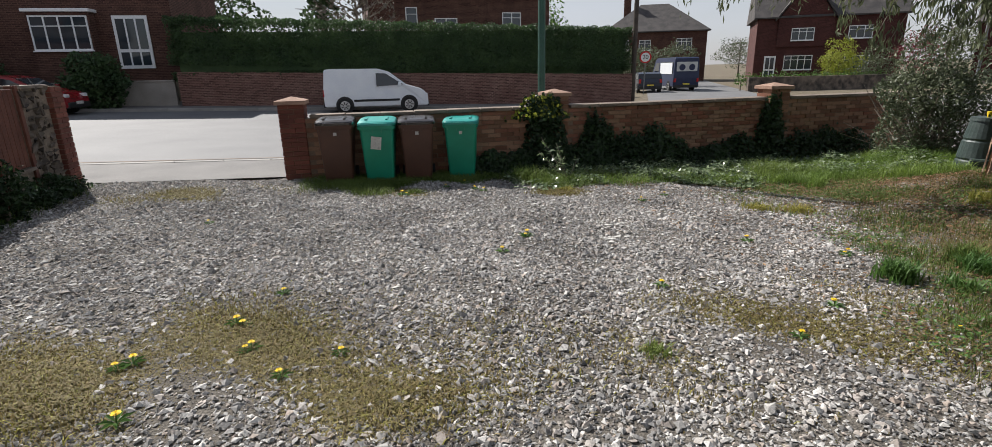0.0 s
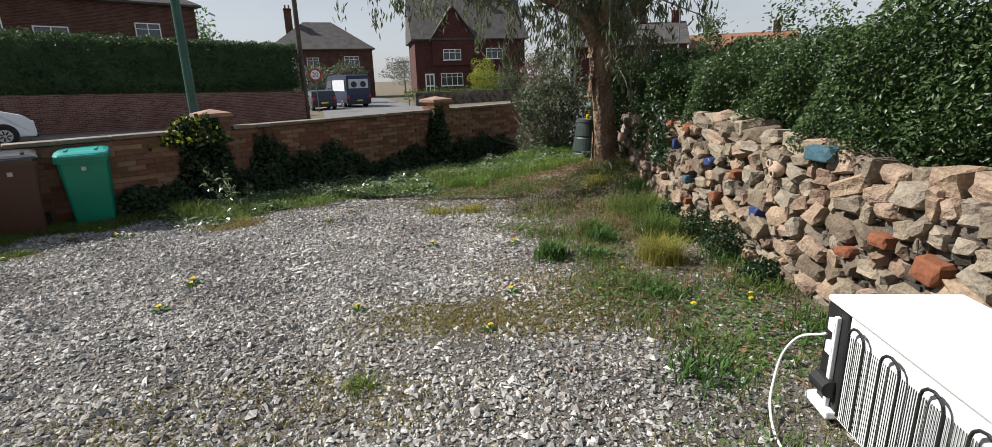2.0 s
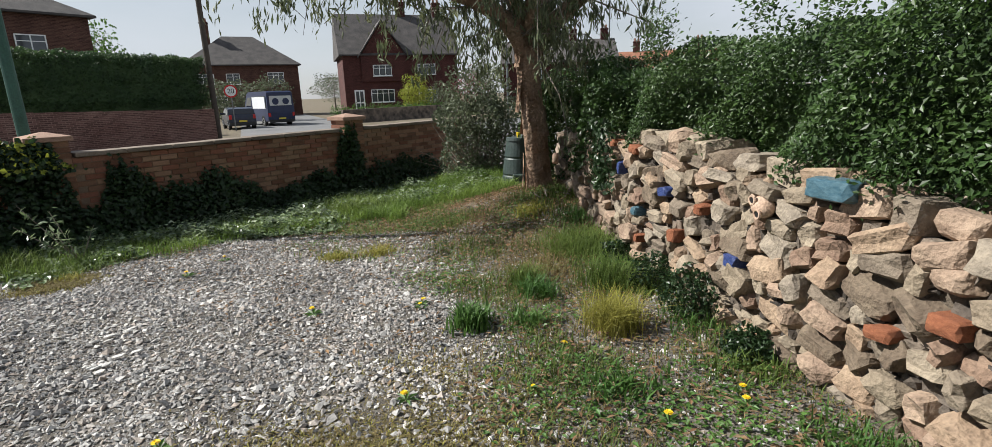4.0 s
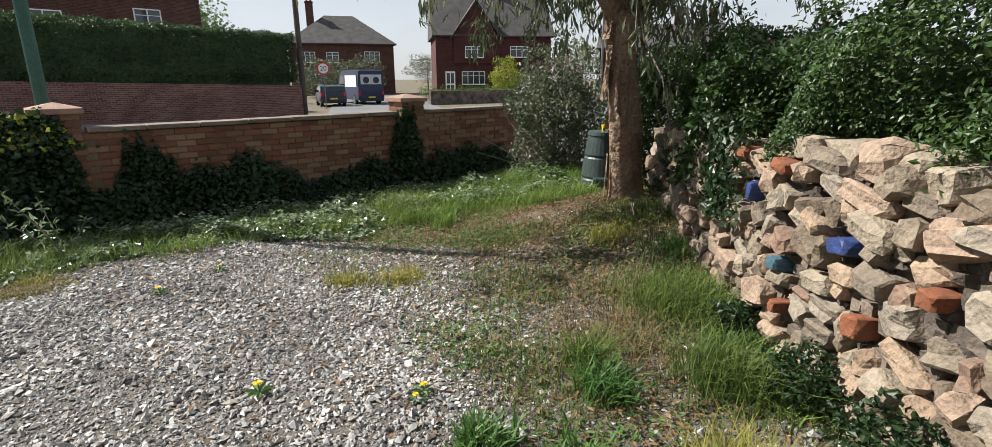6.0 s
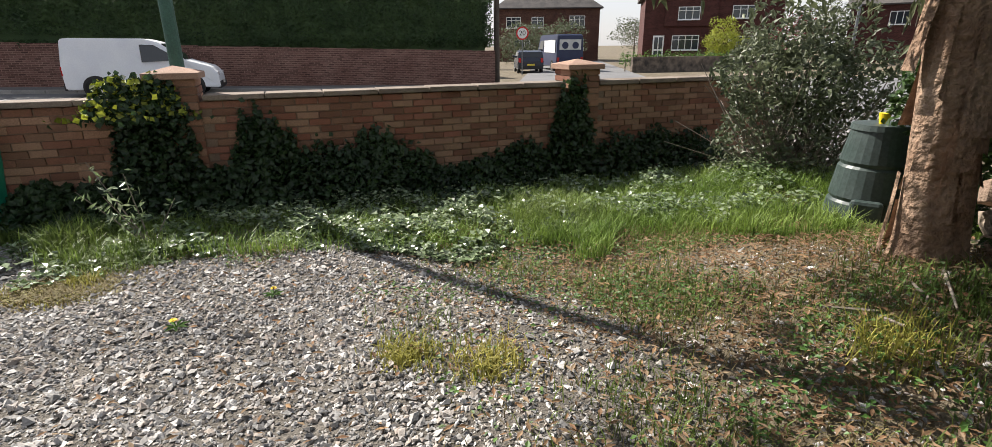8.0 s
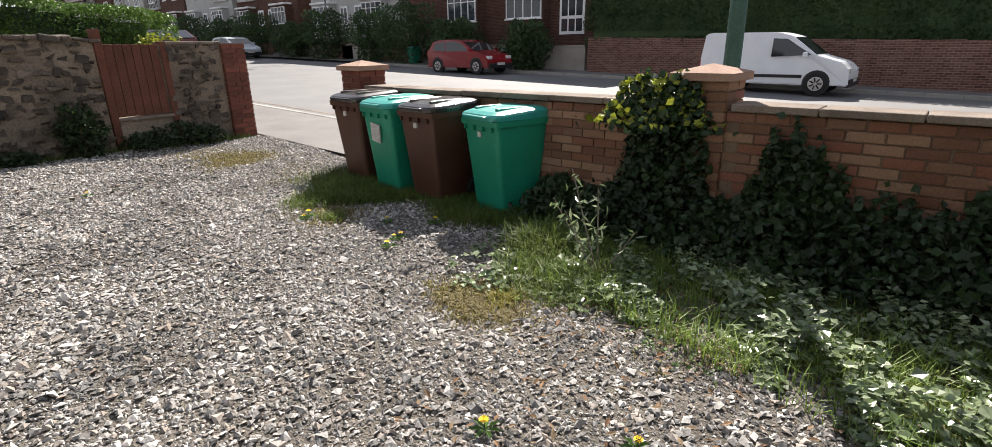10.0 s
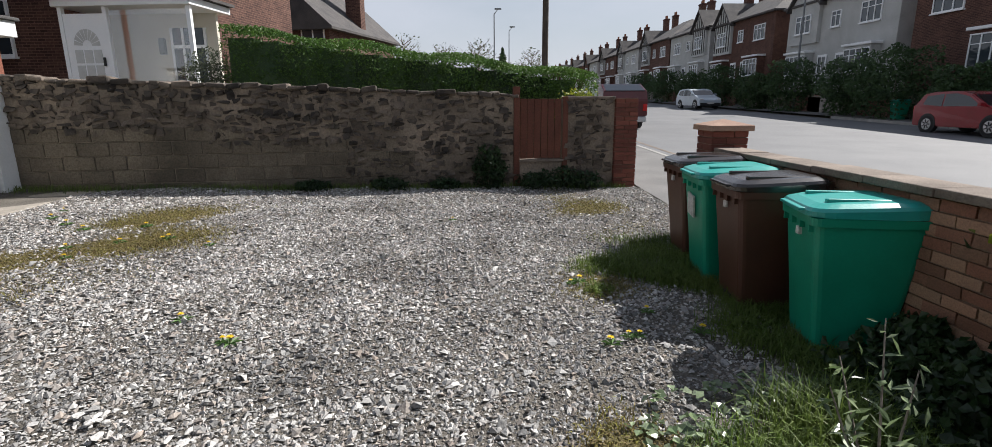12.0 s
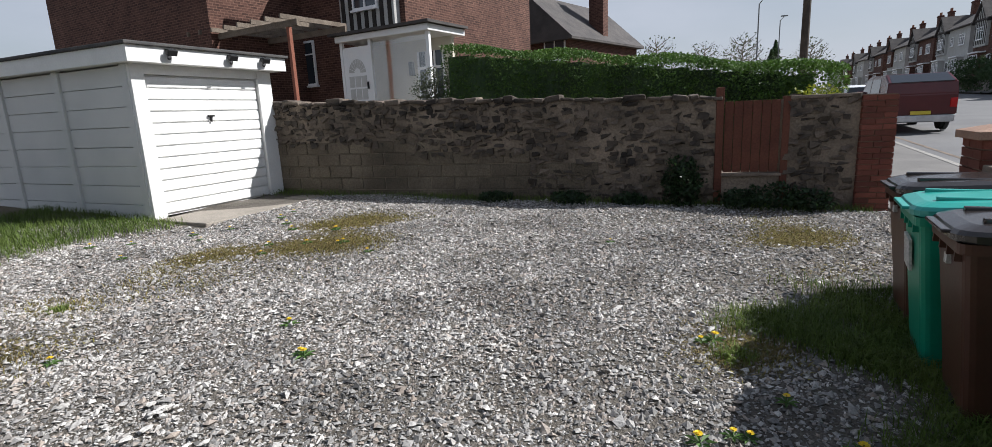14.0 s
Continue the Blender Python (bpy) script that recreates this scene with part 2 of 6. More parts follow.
M_SILVER = material("silver_car_paint", (0.45, 0.50, 0.55), (0.52, 0.56, 0.6), 2, 30, 0.3, 0.0, metal=0.4, grain=0.1)
M_TAIL = material("red_lamp_lens", (0.4, 0.01, 0.01), (0.5, 0.02, 0.02), 5, 30, 0.2, 0.0, grain=0.1)
M_LENS = material("clear_lamp_lens", (0.6, 0.6, 0.6), (0.7, 0.7, 0.7), 5, 30, 0.1, 0.0, grain=0.1)
M_PLATE = material("plate_yellow", (0.65, 0.5, 0.05), (0.7, 0.55, 0.08), 5, 30, 0.5, 0.0, grain=0.1)
M_INK = material("ink_black", (0.015, 0.015, 0.015), (0.02, 0.02, 0.02), 5, 30, 0.6, 0.0)
M_SIGNRED = material("sign_red", (0.5, 0.01, 0.015), (0.55, 0.015, 0.02), 5, 30, 0.5, 0.0, grain=0.1)
M_REDWALL = material("far_brick_wall", (0.17, 0.082, 0.064), (0.26, 0.145, 0.115), 1.2, 30, 0.92, 0.5, mix=0.9, courses=0.075)
M_HOUSEBRICK = material("house_brick", (0.085, 0.038, 0.028), (0.14, 0.068, 0.05), 1.0, 14, 0.92, 0.5, mix=0.7, courses=0.075)
M_HOUSEDARK = material("tile_hung_wall", (0.07, 0.022, 0.019), (0.10, 0.035, 0.029), 1.2, 12, 0.9, 0.5, mix=0.7, courses=0.075)
M_PEBBLE = material("pebbledash", (0.45, 0.45, 0.43), (0.58, 0.58, 0.56), 1.2, 60, 0.95, 0.5, mix=0.8)
M_CREAM = material("cream_plaster", (0.60, 0.56, 0.47), (0.68, 0.64, 0.56), 1.2, 40, 0.9, 0.1, grain=0.1)
M_PALEWALL = material("pale_garden_wall", (0.30, 0.27, 0.24), (0.40, 0.36, 0.32), 1.5, 30, 0.92, 0.5)
M_HEDGE = leafy("hedge_leaf", (0.034, 0.072, 0.028), (0.082, 0.138, 0.048), 0.55)
M_LAUREL = leafy("broad_hedge_leaf", (0.028, 0.065, 0.016), (0.075, 0.13, 0.032), 0.42, 0.4)
M_LIMEHEDGE = leafy("clipped_hedge_leaf", (0.06, 0.135, 0.025), (0.13, 0.235, 0.042), 0.5)
M_IVY = leafy("ivy_leaf", (0.014, 0.036, 0.012), (0.042, 0.08, 0.026), 0.4, 0.4)
# pale tones put backlight and sun glints into the leaf colour
M_COVER = leafy("ground_cover_leaf", (0.07, 0.13, 0.04), (0.38, 0.45, 0.28), 0.26, 0.7, third=[(0.05, 0.10, 0.03), (0.44, 0.49, 0.35), (0.11, 0.19, 0.05), (0.30, 0.37, 0.20)])
M_GRASS = leafy("grass_blade", (0.085, 0.14, 0.03), (0.19, 0.25, 0.06), 0.6, 0.25)
M_DRY = leafy("dry_grass_blade", (0.20, 0.15, 0.065), (0.31, 0.245, 0.115), 0.7, 0.2, third=[(0.155, 0.15, 0.055), (0.25, 0.175, 0.08), (0.125, 0.145, 0.05)])
M_YELLOWGRASS = leafy("yellow_grass_blade", (0.26, 0.26, 0.05), (0.38, 0.34, 0.09), 0.6, 0.2)
M_LUSH = leafy("lush_grass_blade", (0.12, 0.21, 0.035), (0.25, 0.34, 0.075), 0.5, 0.3)
M_WEED = leafy("weed_leaf", (0.060, 0.144, 0.030), (0.120, 0.216, 0.048), 0.5)
M_GUM = leafy("gum_leaf", (0.094, 0.125, 0.062), (0.200, 0.213, 0.106), 0.5)
M_YELLOWSHRUB = leafy("yellow_shrub_leaf", (0.22, 0.27, 0.02), (0.36, 0.38, 0.05), 0.5)
M_REDSHRUB = leafy("red_shrub_leaf", (0.16, 0.03, 0.04), (0.22, 0.06, 0.06), 0.5)
M_SHRUB = leafy("grey_shrub_leaf", (0.07, 0.095, 0.05), (0.17, 0.19, 0.11), 0.5)
M_DEADLEAF = leafy("dead_leaf", (0.16, 0.09, 0.045), (0.34, 0.22, 0.12), 0.8, 0.2, third=[(0.22, 0.13, 0.07), (0.40, 0.32, 0.22), (0.20, 0.10, 0.06)])
M_TWIG = material("twig", (0.15, 0.125, 0.10), (0.27, 0.23, 0.19), 5, 40, 0.9, 0.3)
M_DANDELION = material("dandelion_yellow", (0.75, 0.52, 0.01), (0.8, 0.6, 0.02), 5, 40, 0.7, 0.0, grain=0.1)
M_FRIDGE = material("white_enamel", (0.76, 0.76, 0.77), (0.81, 0.81, 0.81), 2.5, 50, 0.4, 0.03, grain=0.1)
M_COMPOST = material("dark_green_plastic", (0.035, 0.055, 0.05), (0.06, 0.08, 0.075), 4, 40, 0.4, 0.05)
M_LITTER = material("white_debris", (0.55, 0.53, 0.50), (0.68, 0.66, 0.62), 9, 60, 0.85, 0.3)
M_APRON = material("concrete_apron", (0.28, 0.25, 0.21), (0.38, 0.34, 0.29), 2, 60, 0.92, 0.4, mix=0.9)


# ---- mesh helpers ----
def link_mesh(name, me, mat, parent=None, label=""):
    ob = new(name, me)
    if mat:
        me.materials.append(mat)
    if parent:
        ob.parent = parent
    if label:
        ob["label"] = label
    return ob


def part(name, bm, mat, parent=None, label="", smooth=False):
    me = bpy.data.meshes.new(name)
    bm.normal_update()
    bm.to_mesh(me)
    bm.free()
    if smooth:
        me.shade_smooth()
    return link_mesh(name, me, mat, parent, label)


def mesh_np(name, verts, faces, mat, parent=None, label=""):
    """A mesh from numpy arrays: verts (n, 3), faces (m, k) all with k corners."""
    me = bpy.data.meshes.new(name)
    k = faces.shape[1]
    me.vertices.add(len(verts))
    me.vertices.foreach_set("co", np.ascontiguousarray(verts, dtype=np.float32).ravel())
    me.loops.add(faces.size)
    me.loops.foreach_set("vertex_index", np.ascontiguousarray(faces, dtype=np.int32).ravel())
    me.polygons.add(len(faces))
    me.polygons.foreach_set("loop_start", np.arange(0, faces.size, k, dtype=np.int32))
    me.update(calc_edges=True)
    me.shade_flat()
    return link_mesh(name, me, mat, parent, label)


def empty(name, x=0, y=0, z=0, rz=0):
    ob = new(name)
    ob.matrix_basis = pose(x, y, z, 0, 0, rz)
    return ob


def box(bm, x0, y0, z0, x1, y1, z1, bevel=0.0):
    r = bmesh.ops.create_cube(bm, size=1.0, matrix=Matrix.LocRotScale(((x0 + x1) / 2, (y0 + y1) / 2, (z0 + z1) / 2), None, (abs(x1 - x0), abs(y1 - y0), abs(z1 - z0))))
    if bevel:
        es = list({e for v in r["verts"] for e in v.link_edges})
        bmesh.ops.bevel(bm, geom=es, offset=bevel, segments=2, affect="EDGES", profile=0.5)


def slab(x0, y0, z0, x1, y1, z1, bevel=0.0):
    bm = bmesh.new()
    box(bm, x0, y0, z0, x1, y1, z1, bevel)
    return bm


def tube(bm, a, b, r0, r1=None, seg=10):
    a, b = Vector(a), Vector(b)
    d = b - a
    m = Matrix.Translation((a + b) / 2) @ d.to_track_quat("Z", "Y").to_matrix().to_4x4()
    bmesh.ops.create_cone(bm, cap_ends=True, segments=seg, radius1=r0, radius2=r0 if r1 is None else r1, depth=d.length, matrix=m)


def rod(a, b, r0, r1=None, seg=10):
    bm = bmesh.new()
    tube(bm, a, b, r0, r1, seg)
    return bm


def prism(bm, outline, y0, y1, inset=0.0):
    """An outline in x, z drawn out along y."""
    lo = [bm.verts.new((x, y0, z)) for x, z in outline]
    hi = [bm.verts.new((x, y1, z)) for x, z in outline]
    n = len(lo)
    bm.faces.new(lo)
    bm.faces.new(hi[::-1])
    for i in range(n):
        bm.faces.new((lo[i], hi[i], hi[(i + 1) % n], lo[(i + 1) % n]))
    bmesh.ops.recalc_face_normals(bm, faces=bm.faces)


# ---- the lie of the land ----
def smooth(a, b, v):
    t = np.clip((v - a) / (b - a), 0, 1)
    return t * t * (3 - 2 * t)


def land(x, y):
    x, y = np.asarray(x, dtype=float), np.asarray(y, dtype=float)
    xs = np.clip(x, -60, 12)
    yard = 0.029 * (10 - np.clip(y, -12, 10)) - 0.0253 * xs
    road = yard + 0.004 * np.clip(y - 12, 0, 14)
    far = smooth(27.6, 30.5, y) * smooth(-7, -9.5, x) * 1.35
    bank = 0.50 * np.exp(-(((x - 7.4) / 1.5) ** 2 + ((y - 5.0) / 1.5) ** 2)) * (y < 9.5)
    corner = 0.34 * np.exp(-(((x - 8.7) / 1.2) ** 2 + ((y - 7.6) / 1.1) ** 2)) * (y < 9.5)
    return road + far + bank + corner


def lz(x, y):
    return float(land(x, y))


def ripple(x, y):
    return 0.016 * np.sin(x * 2.1 + 0.7) * np.sin(y * 1.7 + 0.3) + 0.012 * np.sin(x * 4.3 + y * 2.9)


WALL_Y = 9.55          # yard face of the street wall
RW0, RW1 = Vector((2.75, 0.05)), Vector((7.55, 5.25))      # face of the rubble wall
RWD = (RW1 - RW0).normalized()
RWN = Vector((-RWD.y, RWD.x))
LW0, LW1 = Vector((-4.0, 0.2)), Vector((-5.18, 9.55))      # face of the stone and block wall


def green(x, y):
    """0 on bare gravel, 1 in the planted strips."""
    x, y = np.asarray(x, dtype=float), np.asarray(y, dtype=float)
    wob = 0.25 * np.sin(x * 1.9) + 0.2 * np.sin(x * 4.7 + 1) + 0.15 * np.sin(y * 3.1)
    front = smooth(8.15 - 0.30 * np.clip(x - 2.0, 0, 9) + wob, 8.75 - 0.30 * np.clip(x - 2.0, 0, 9) + wob, y) * smooth(-1.9, -1.0, x)
    d = (x - RW0.x) * RWN.x + (y - RW0.y) * RWN.y
    side = smooth(2.0 + wob, 1.0 + wob, d) * smooth(-3, -1, y)
    back = smooth(1.15 + wob * 0.5, 0.5 + wob * 0.5, y + 0.25 * (x + 2)) * smooth(-2.9, -2.2, x) * smooth(2.4, 1.0, x) * 0.8
    bankside = smooth(4.3, 5.3, x + wob * 0.8) * smooth(0, 1.5, y)
    return np.clip(np.maximum(np.maximum(np.maximum(front, side), back), bankside), 0, 1)


# yard ground, fine grid; the far ground, one coarse sheet beneath and beyond it
def grid(name, xs, ys, mat, dz=0.0, wave=False):
    X, Y = np.meshgrid(xs, ys)
    Z = land(X, Y) + dz + (ripple(X, Y) if wave else 0)
    v = np.stack([X, Y, Z], -1).reshape(-1, 3)
    nx, ny = len(xs), len(ys)
    i = (np.arange(ny - 1)[:, None] * nx + np.arange(nx - 1)[None, :]).ravel()
    f = np.stack([i, i + 1, i + nx + 1, i + nx], -1)
    ob = mesh_np(name, v, f, mat)
    ob.data.shade_smooth()
    return ob


xs = np.unique(np.concatenate([np.linspace(-900, -60, 15), np.linspace(-60, -9, 40), np.linspace(-9, 14, 116), np.linspace(14, 60, 24), np.linspace(60, 900, 15)]))
ys = np.unique(np.concatenate([np.linspace(-900, -40, 12), np.linspace(-40, -8, 12), np.linspace(-8, 10, 91), np.linspace(10.2, 40, 60), np.linspace(40, 80, 10), np.linspace(80, 900, 14)]))
ground = tagged(grid("ground", xs, ys, M_SOIL, -0.03), "dry brown earth and turf reaching to the horizon", "ground", kind="structure")
# gravel bed of the yard
gx, gy = np.linspace(-5.6, 5.4, 111), np.linspace(-3.0, 9.9, 130)
gravel = tagged(grid("gravel_yard", gx, gy, M_GRAVEL, -0.005, True), "grey gravel bed of an unpaved parking yard", "gravel", kind="structure")

# street: pavement, kerbs, road
pavement = tagged(grid("pavement", np.linspace(-70, 70, 141), np.linspace(9.78, 11.75, 6), M_PAVE, 0.012), "worn grey tarmac pavement along the street", "pavement", kind="structure")
road = tagged(grid("road", np.linspace(-90, 90, 181), np.linspace(11.88, 26.0, 15), M_ASPHALT, -0.02), "sunlit pale grey asphalt road", "road", kind="structure")
far_pavement = tagged(grid("pavement_far", np.concatenate([np.linspace(-90, 12.8, 104)]), np.linspace(26.12, 28.3, 5), M_PAVE, 0.10), "shaded tarmac pavement on the far side of the street", "pavement", kind="structure")


def strip(name, x0, x1, y0, y1, dz0, dz1, mat, step=0.91, label=""):
    top = tagged(new(name), label or "line of concrete kerb stones", "kerb", kind="structure")
    x = x0
    while x < x1:
        bm = bmesh.new()
        box(bm, x, y0, 0, x + step - 0.01, y1, dz1 - dz0, 0.012)
        za, zb = lz(x, y0), lz(x + step, y0)
        for v in bm.verts:
            v.co.z += dz0 + za + (zb - za) * (v.co.x - x) / step
        part("kerb_stone", bm, M_KERB, top)
        x += step
    return top


strip("kerb_near", -20, 15, 11.75, 11.88, -0.15, 0.022, M_KERB)
strip("kerb_far", -24, 12.8, 26.0, 26.12, -0.15, 0.11, M_KERB)
line = bmesh.new()
for i in range(120):
    x = -60 + i
    vs = [line.verts.new((a, b, lz(a, b) - 0.014)) for a, b in ((x, 12.2), (x + 1, 12.2), (x + 1, 12.29), (x, 12.29))]
    line.faces.new(vs)
tagged(part("road_line", line, M_COPING), "pale worn line painted along the road edge", "road marking", kind="structure")
side_road = bmesh.new()
for i in range(14):
    y = 26.0 + i * 4
    a, b = 13.0 + (y - 26.0) * 0.5, 13.0 + (y - 22.0) * 0.5
    w0, w1 = 8.0, 8.0
    side_road.faces.new([side_road.verts.new((p, q, lz(p, q) + 0.02)) for p, q in ((a, y), (a + w0, y), (b + w1, y + 4), (b, y + 4))])
tagged(part("road_side", side_road, M_ASPHALT), "grey asphalt side street leading away", "road", kind="structure")


# ---- street wall of brick with three piers ----
def brick_mesh(w, h, d):
    bm = slab(-w / 2, -d / 2, -h / 2, w / 2, d / 2, h / 2)
    bmesh.ops.bevel(bm, geom=list(bm.edges), offset=0.004, segments=1, affect="EDGES")
    me = bpy.data.meshes.new("brick")
    bm.to_mesh(me)
    bm.free()
    return me


BOX_F = np.array([[0, 3, 2, 1], [4, 5, 6, 7], [0, 1, 5, 4], [1, 2, 6, 5], [2, 3, 7, 6], [3, 0, 4, 7]])


def many_boxes(name, centres, sizes, mat, parent=None, jitter=0.004, turn=None):
    """Loose boxes with uneven corners joined into one mesh."""
    c, s = np.asarray(centres), np.asarray(sizes)
    u = np.array([[-1, -1, -1], [1, -1, -1], [1, 1, -1], [-1, 1, -1], [-1, -1, 1], [1, -1, 1], [1, 1, 1], [-1, 1, 1]]) / 2
    loc = u[None] * s[:, None] + np.random.uniform(-jitter, jitter, (len(c), 8, 3))
    if turn is not None:
        ca, sa = math.cos(turn), math.sin(turn)
        loc = np.stack([loc[..., 0] * ca - loc[..., 1] * sa, loc[..., 0] * sa + loc[..., 1] * ca, loc[..., 2]], -1)
    v = (loc + c[:, None]).reshape(-1, 3)
    f = (BOX_F[None] + 8 * np.arange(len(c))[:, None, None]).reshape(-1, 4)
    ob = mesh_np(name, v, f, mat, parent)
    ob["kind"] = "stuff"
    return ob


WTOP = 1.10


def wall_top(x):
    return WTOP + 0.004 * (x - 2)


wall_front = tagged(new("wall_front"), "low weathered red brick garden wall with stone coping", "wall", kind="structure")
bm = bmesh.new()
for a, b in ((-1.67, 2.49), (2.87, 7.02), (7.42, 10.4)):
    box(bm, a, WALL_Y + 0.012, -0.6, b, WALL_Y + 0.21, wall_top(a) - 0.03)
part("core", bm, M_MORTAR, wall_front)
near_bricks, far_bricks = [], []
BR = brick_mesh(0.218, 0.066, 0.05)
for a, b in ((-1.67, 2.49), (2.87, 7.02), (7.42, 10.4)):
    for row in range(17):
        z = WTOP - 0.07 - row * 0.076
        x = a + 0.11 + (0.114 if row % 2 else 0)
        while x < b - 0.08:
            p = (x + random.uniform(-0.004, 0.004), WALL_Y + 0.022 + random.uniform(-0.003, 0.004), z + 0.004 * (x - 2))
            if z > lz(x, WALL_Y) - 0.06:
                (near_bricks if 2.8 <= a < 3 and row < 15 else far_bricks).append(p)
            x += 0.228
many_boxes("brick_run", far_bricks, [(0.218, 0.05, 0.066)] * len(far_bricks), M_BRICKJ, wall_front)
bm = bmesh.new()
for a, b in ((-1.58, 2.42), (2.92, 6.96), (7.44, 10.4)):
    n = round((b - a) / 0.6)
    for i in range(n):
        x0, x1 = a + (b - a) * i / n, a + (b - a) * (i + 1) / n - 0.008
        box(bm, x0, WALL_Y - 0.045, wall_top(x0) - 0.026, x1, WALL_Y + 0.27, wall_top(x0) + 0.028 + random.uniform(-0.004, 0.004), 0.01)
part("coping", bm, M_COPING, wall_front, "pale stone coping slabs")


def pier(name, x, y, w, top, mat, label, cap=True, base=None, turn=0.0):
    ob = tagged(empty(name, x, y, 0, math.degrees(turn)), label, "gate pier", "brick piers of the yard")
    z0 = lz(x, y) - 0.1 if base is None else base
    part("core", slab(-w / 2 + 0.012, -w / 2 + 0.012, z0, w / 2 - 0.012, w / 2 - 0.012, top - 0.07), M_MORTAR, ob)
    c, s = [], []
    z, row = top - 0.115, 0
    while z > z0:
        k = max(2, round(w / 0.225))
        for side in range(4):
            ang = side * math.pi / 2
            cuts = [0.0] + [(i + (0.22 if (row + side) % 2 else -0.22)) / k for i in range(1, k)] + [1.0]
            for i in range(k):
                bw = w * (cuts[i + 1] - cuts[i])
                u = -w / 2 + w * (cuts[i] + cuts[i + 1]) / 2
                px, py = (u, -w / 2 + 0.02) if side == 0 else (w / 2 - 0.02, u) if side == 1 else (u, w / 2 - 0.02) if side == 2 else (-w / 2 + 0.02, u)
                c.append((px, py, z))
                s.append((bw - 0.01, 0.045, 0.064) if side % 2 == 0 else (0.045, bw - 0.01, 0.064))
        z -= 0.076
        row += 1
    many_boxes("brickwork", c, s, mat, ob)
    if cap:
        bm = bmesh.new()
        e = w / 2 + 0.045
        box(bm, -e, -e, top - 0.08, e, e, top - 0.02, 0.006)
        q = [bm.verts.new((a * e, b * e, top - 0.0195)) for a, b in ((-1, -1), (1, -1), (1, 1), (-1, 1))]
        apex = bm.verts.new((0, 0, top + 0.045))
        for i in range(4):
            bm.faces.new((q[i], q[(i + 1) % 4], apex))
        part("cap", bm, M_CAP, ob, "weathered pyramid cap stone")
    return ob


pier("gate_pier", -1.86, 9.72, 0.40, 1.37, M_PIER, "red brick pier with pyramid cap beside the driveway")
pier("wall_pier", 2.68, 9.72, 0.40, 1.37, M_BRICKJ, "brick wall pier with pyramid cap hung with ivy")
pier("wall_pier", 7.22, 9.72, 0.42, 1.37, M_BRICKJ, "brick wall pier with pyramid cap and ivy at its foot")

# ---- stone and block wall with gate ----
LWD = (LW1 - LW0).normalized()
LTURN = math.atan2(LWD.y, LWD.x)
LL = (LW1 - LW0).length
wall_left = tagged(empty("wall_left", LW0.x, LW0.y, 0, math.degrees(LTURN)), "tall weathered rubble wall with concrete blocks at its foot", "wall", kind="structure")
GATE0, GATE1 = 7.53, 8.29          # gate opening along the wall


def ltop(u):
    return 2.02 - 0.035 * u if u < GATE0 else 1.72


# local frame: x along the wall, +y away from the yard
bm = bmesh.new()
for i in range(36):
    u0, u1 = -3.2 + i * (GATE0 + 3.2) / 36, -3.2 + (i + 1) * (GATE0 + 3.2) / 36
    box(bm, u0, 0.03, -0.3, u1 + 0.001, 0.33, ltop(u0) - 0.05 + random.uniform(-0.02, 0.02))
box(bm, GATE0, 0.03, -0.3, GATE1, 0.33, 0.60)
box(bm, GATE1, 0.03, -0.3, LL - 0.12, 0.33, 1.66)
part("core", bm, M_RENDER, wall_left)
c, s = [], []
for row in range(27):
    z = 0.12 + row * 0.073
    u = -3.0 + random.random() * 0.2
    while u < LL - 0.35:
        w = random.uniform(0.05, 0.2)
        blocks = (z < 1.18) if u < 2.6 else (z < 0.98) if u < 4.6 else False
        in_gate = GATE0 - 0.15 < u + w / 2 < GATE1 + 0.1
        if z < ltop(u) - 0.06 and not blocks and not in_gate and random.random() < (0.92 if u < 5.2 else 0.8):
            h = random.uniform(0.022, 0.085)
            c.append((u + w / 2, 0.03 + random.uniform(-0.012, 0.008), z + random.uniform(-0.035, 0.035)))
            s.append((w * 0.8, random.uniform(0.02, 0.08), h))
        u += w + random.uniform(0.0, 0.06)
many_boxes("rubble", c, s, M_FLINT, wall_left, 0.03)
bm = bmesh.new()
u = -3.2
while u < GATE0 - 0.1:
    w = random.uniform(0.12, 0.30)
    box(bm, u, -0.03 + random.uniform(-0.02, 0.02), ltop(u) - 0.075, min(u + w, GATE0 - 0.02), 0.37, ltop(u) + random.uniform(-0.025, 0.03), 0.022)
    u += w + 0.012
for v in bm.verts:
    v.co += noise.noise_vector(v.co * 5) * 0.04
part("coping", bm, M_FLINT, wall_left, "rough grey coping stones")
bm = bmesh.new()
box(bm, GATE1 + 0.08, -0.01, 1.655, LL - 0.2, 0.36, 1.70, 0.01)
part("coping", bm, M_COPING, wall_left)
# concrete blocks at the foot
bm = slab(-0.21, -0.02, -0.1, 0.21, 0.06, 0.1)
bmesh.ops.bevel(bm, geom=list(bm.edges), offset=0.008, segments=1, affect="EDGES")
BLOCK = bpy.data.meshes.new("block")
bm.to_mesh(BLOCK)
bm.free()
BLOCK.materials.append(M_BLOCK)
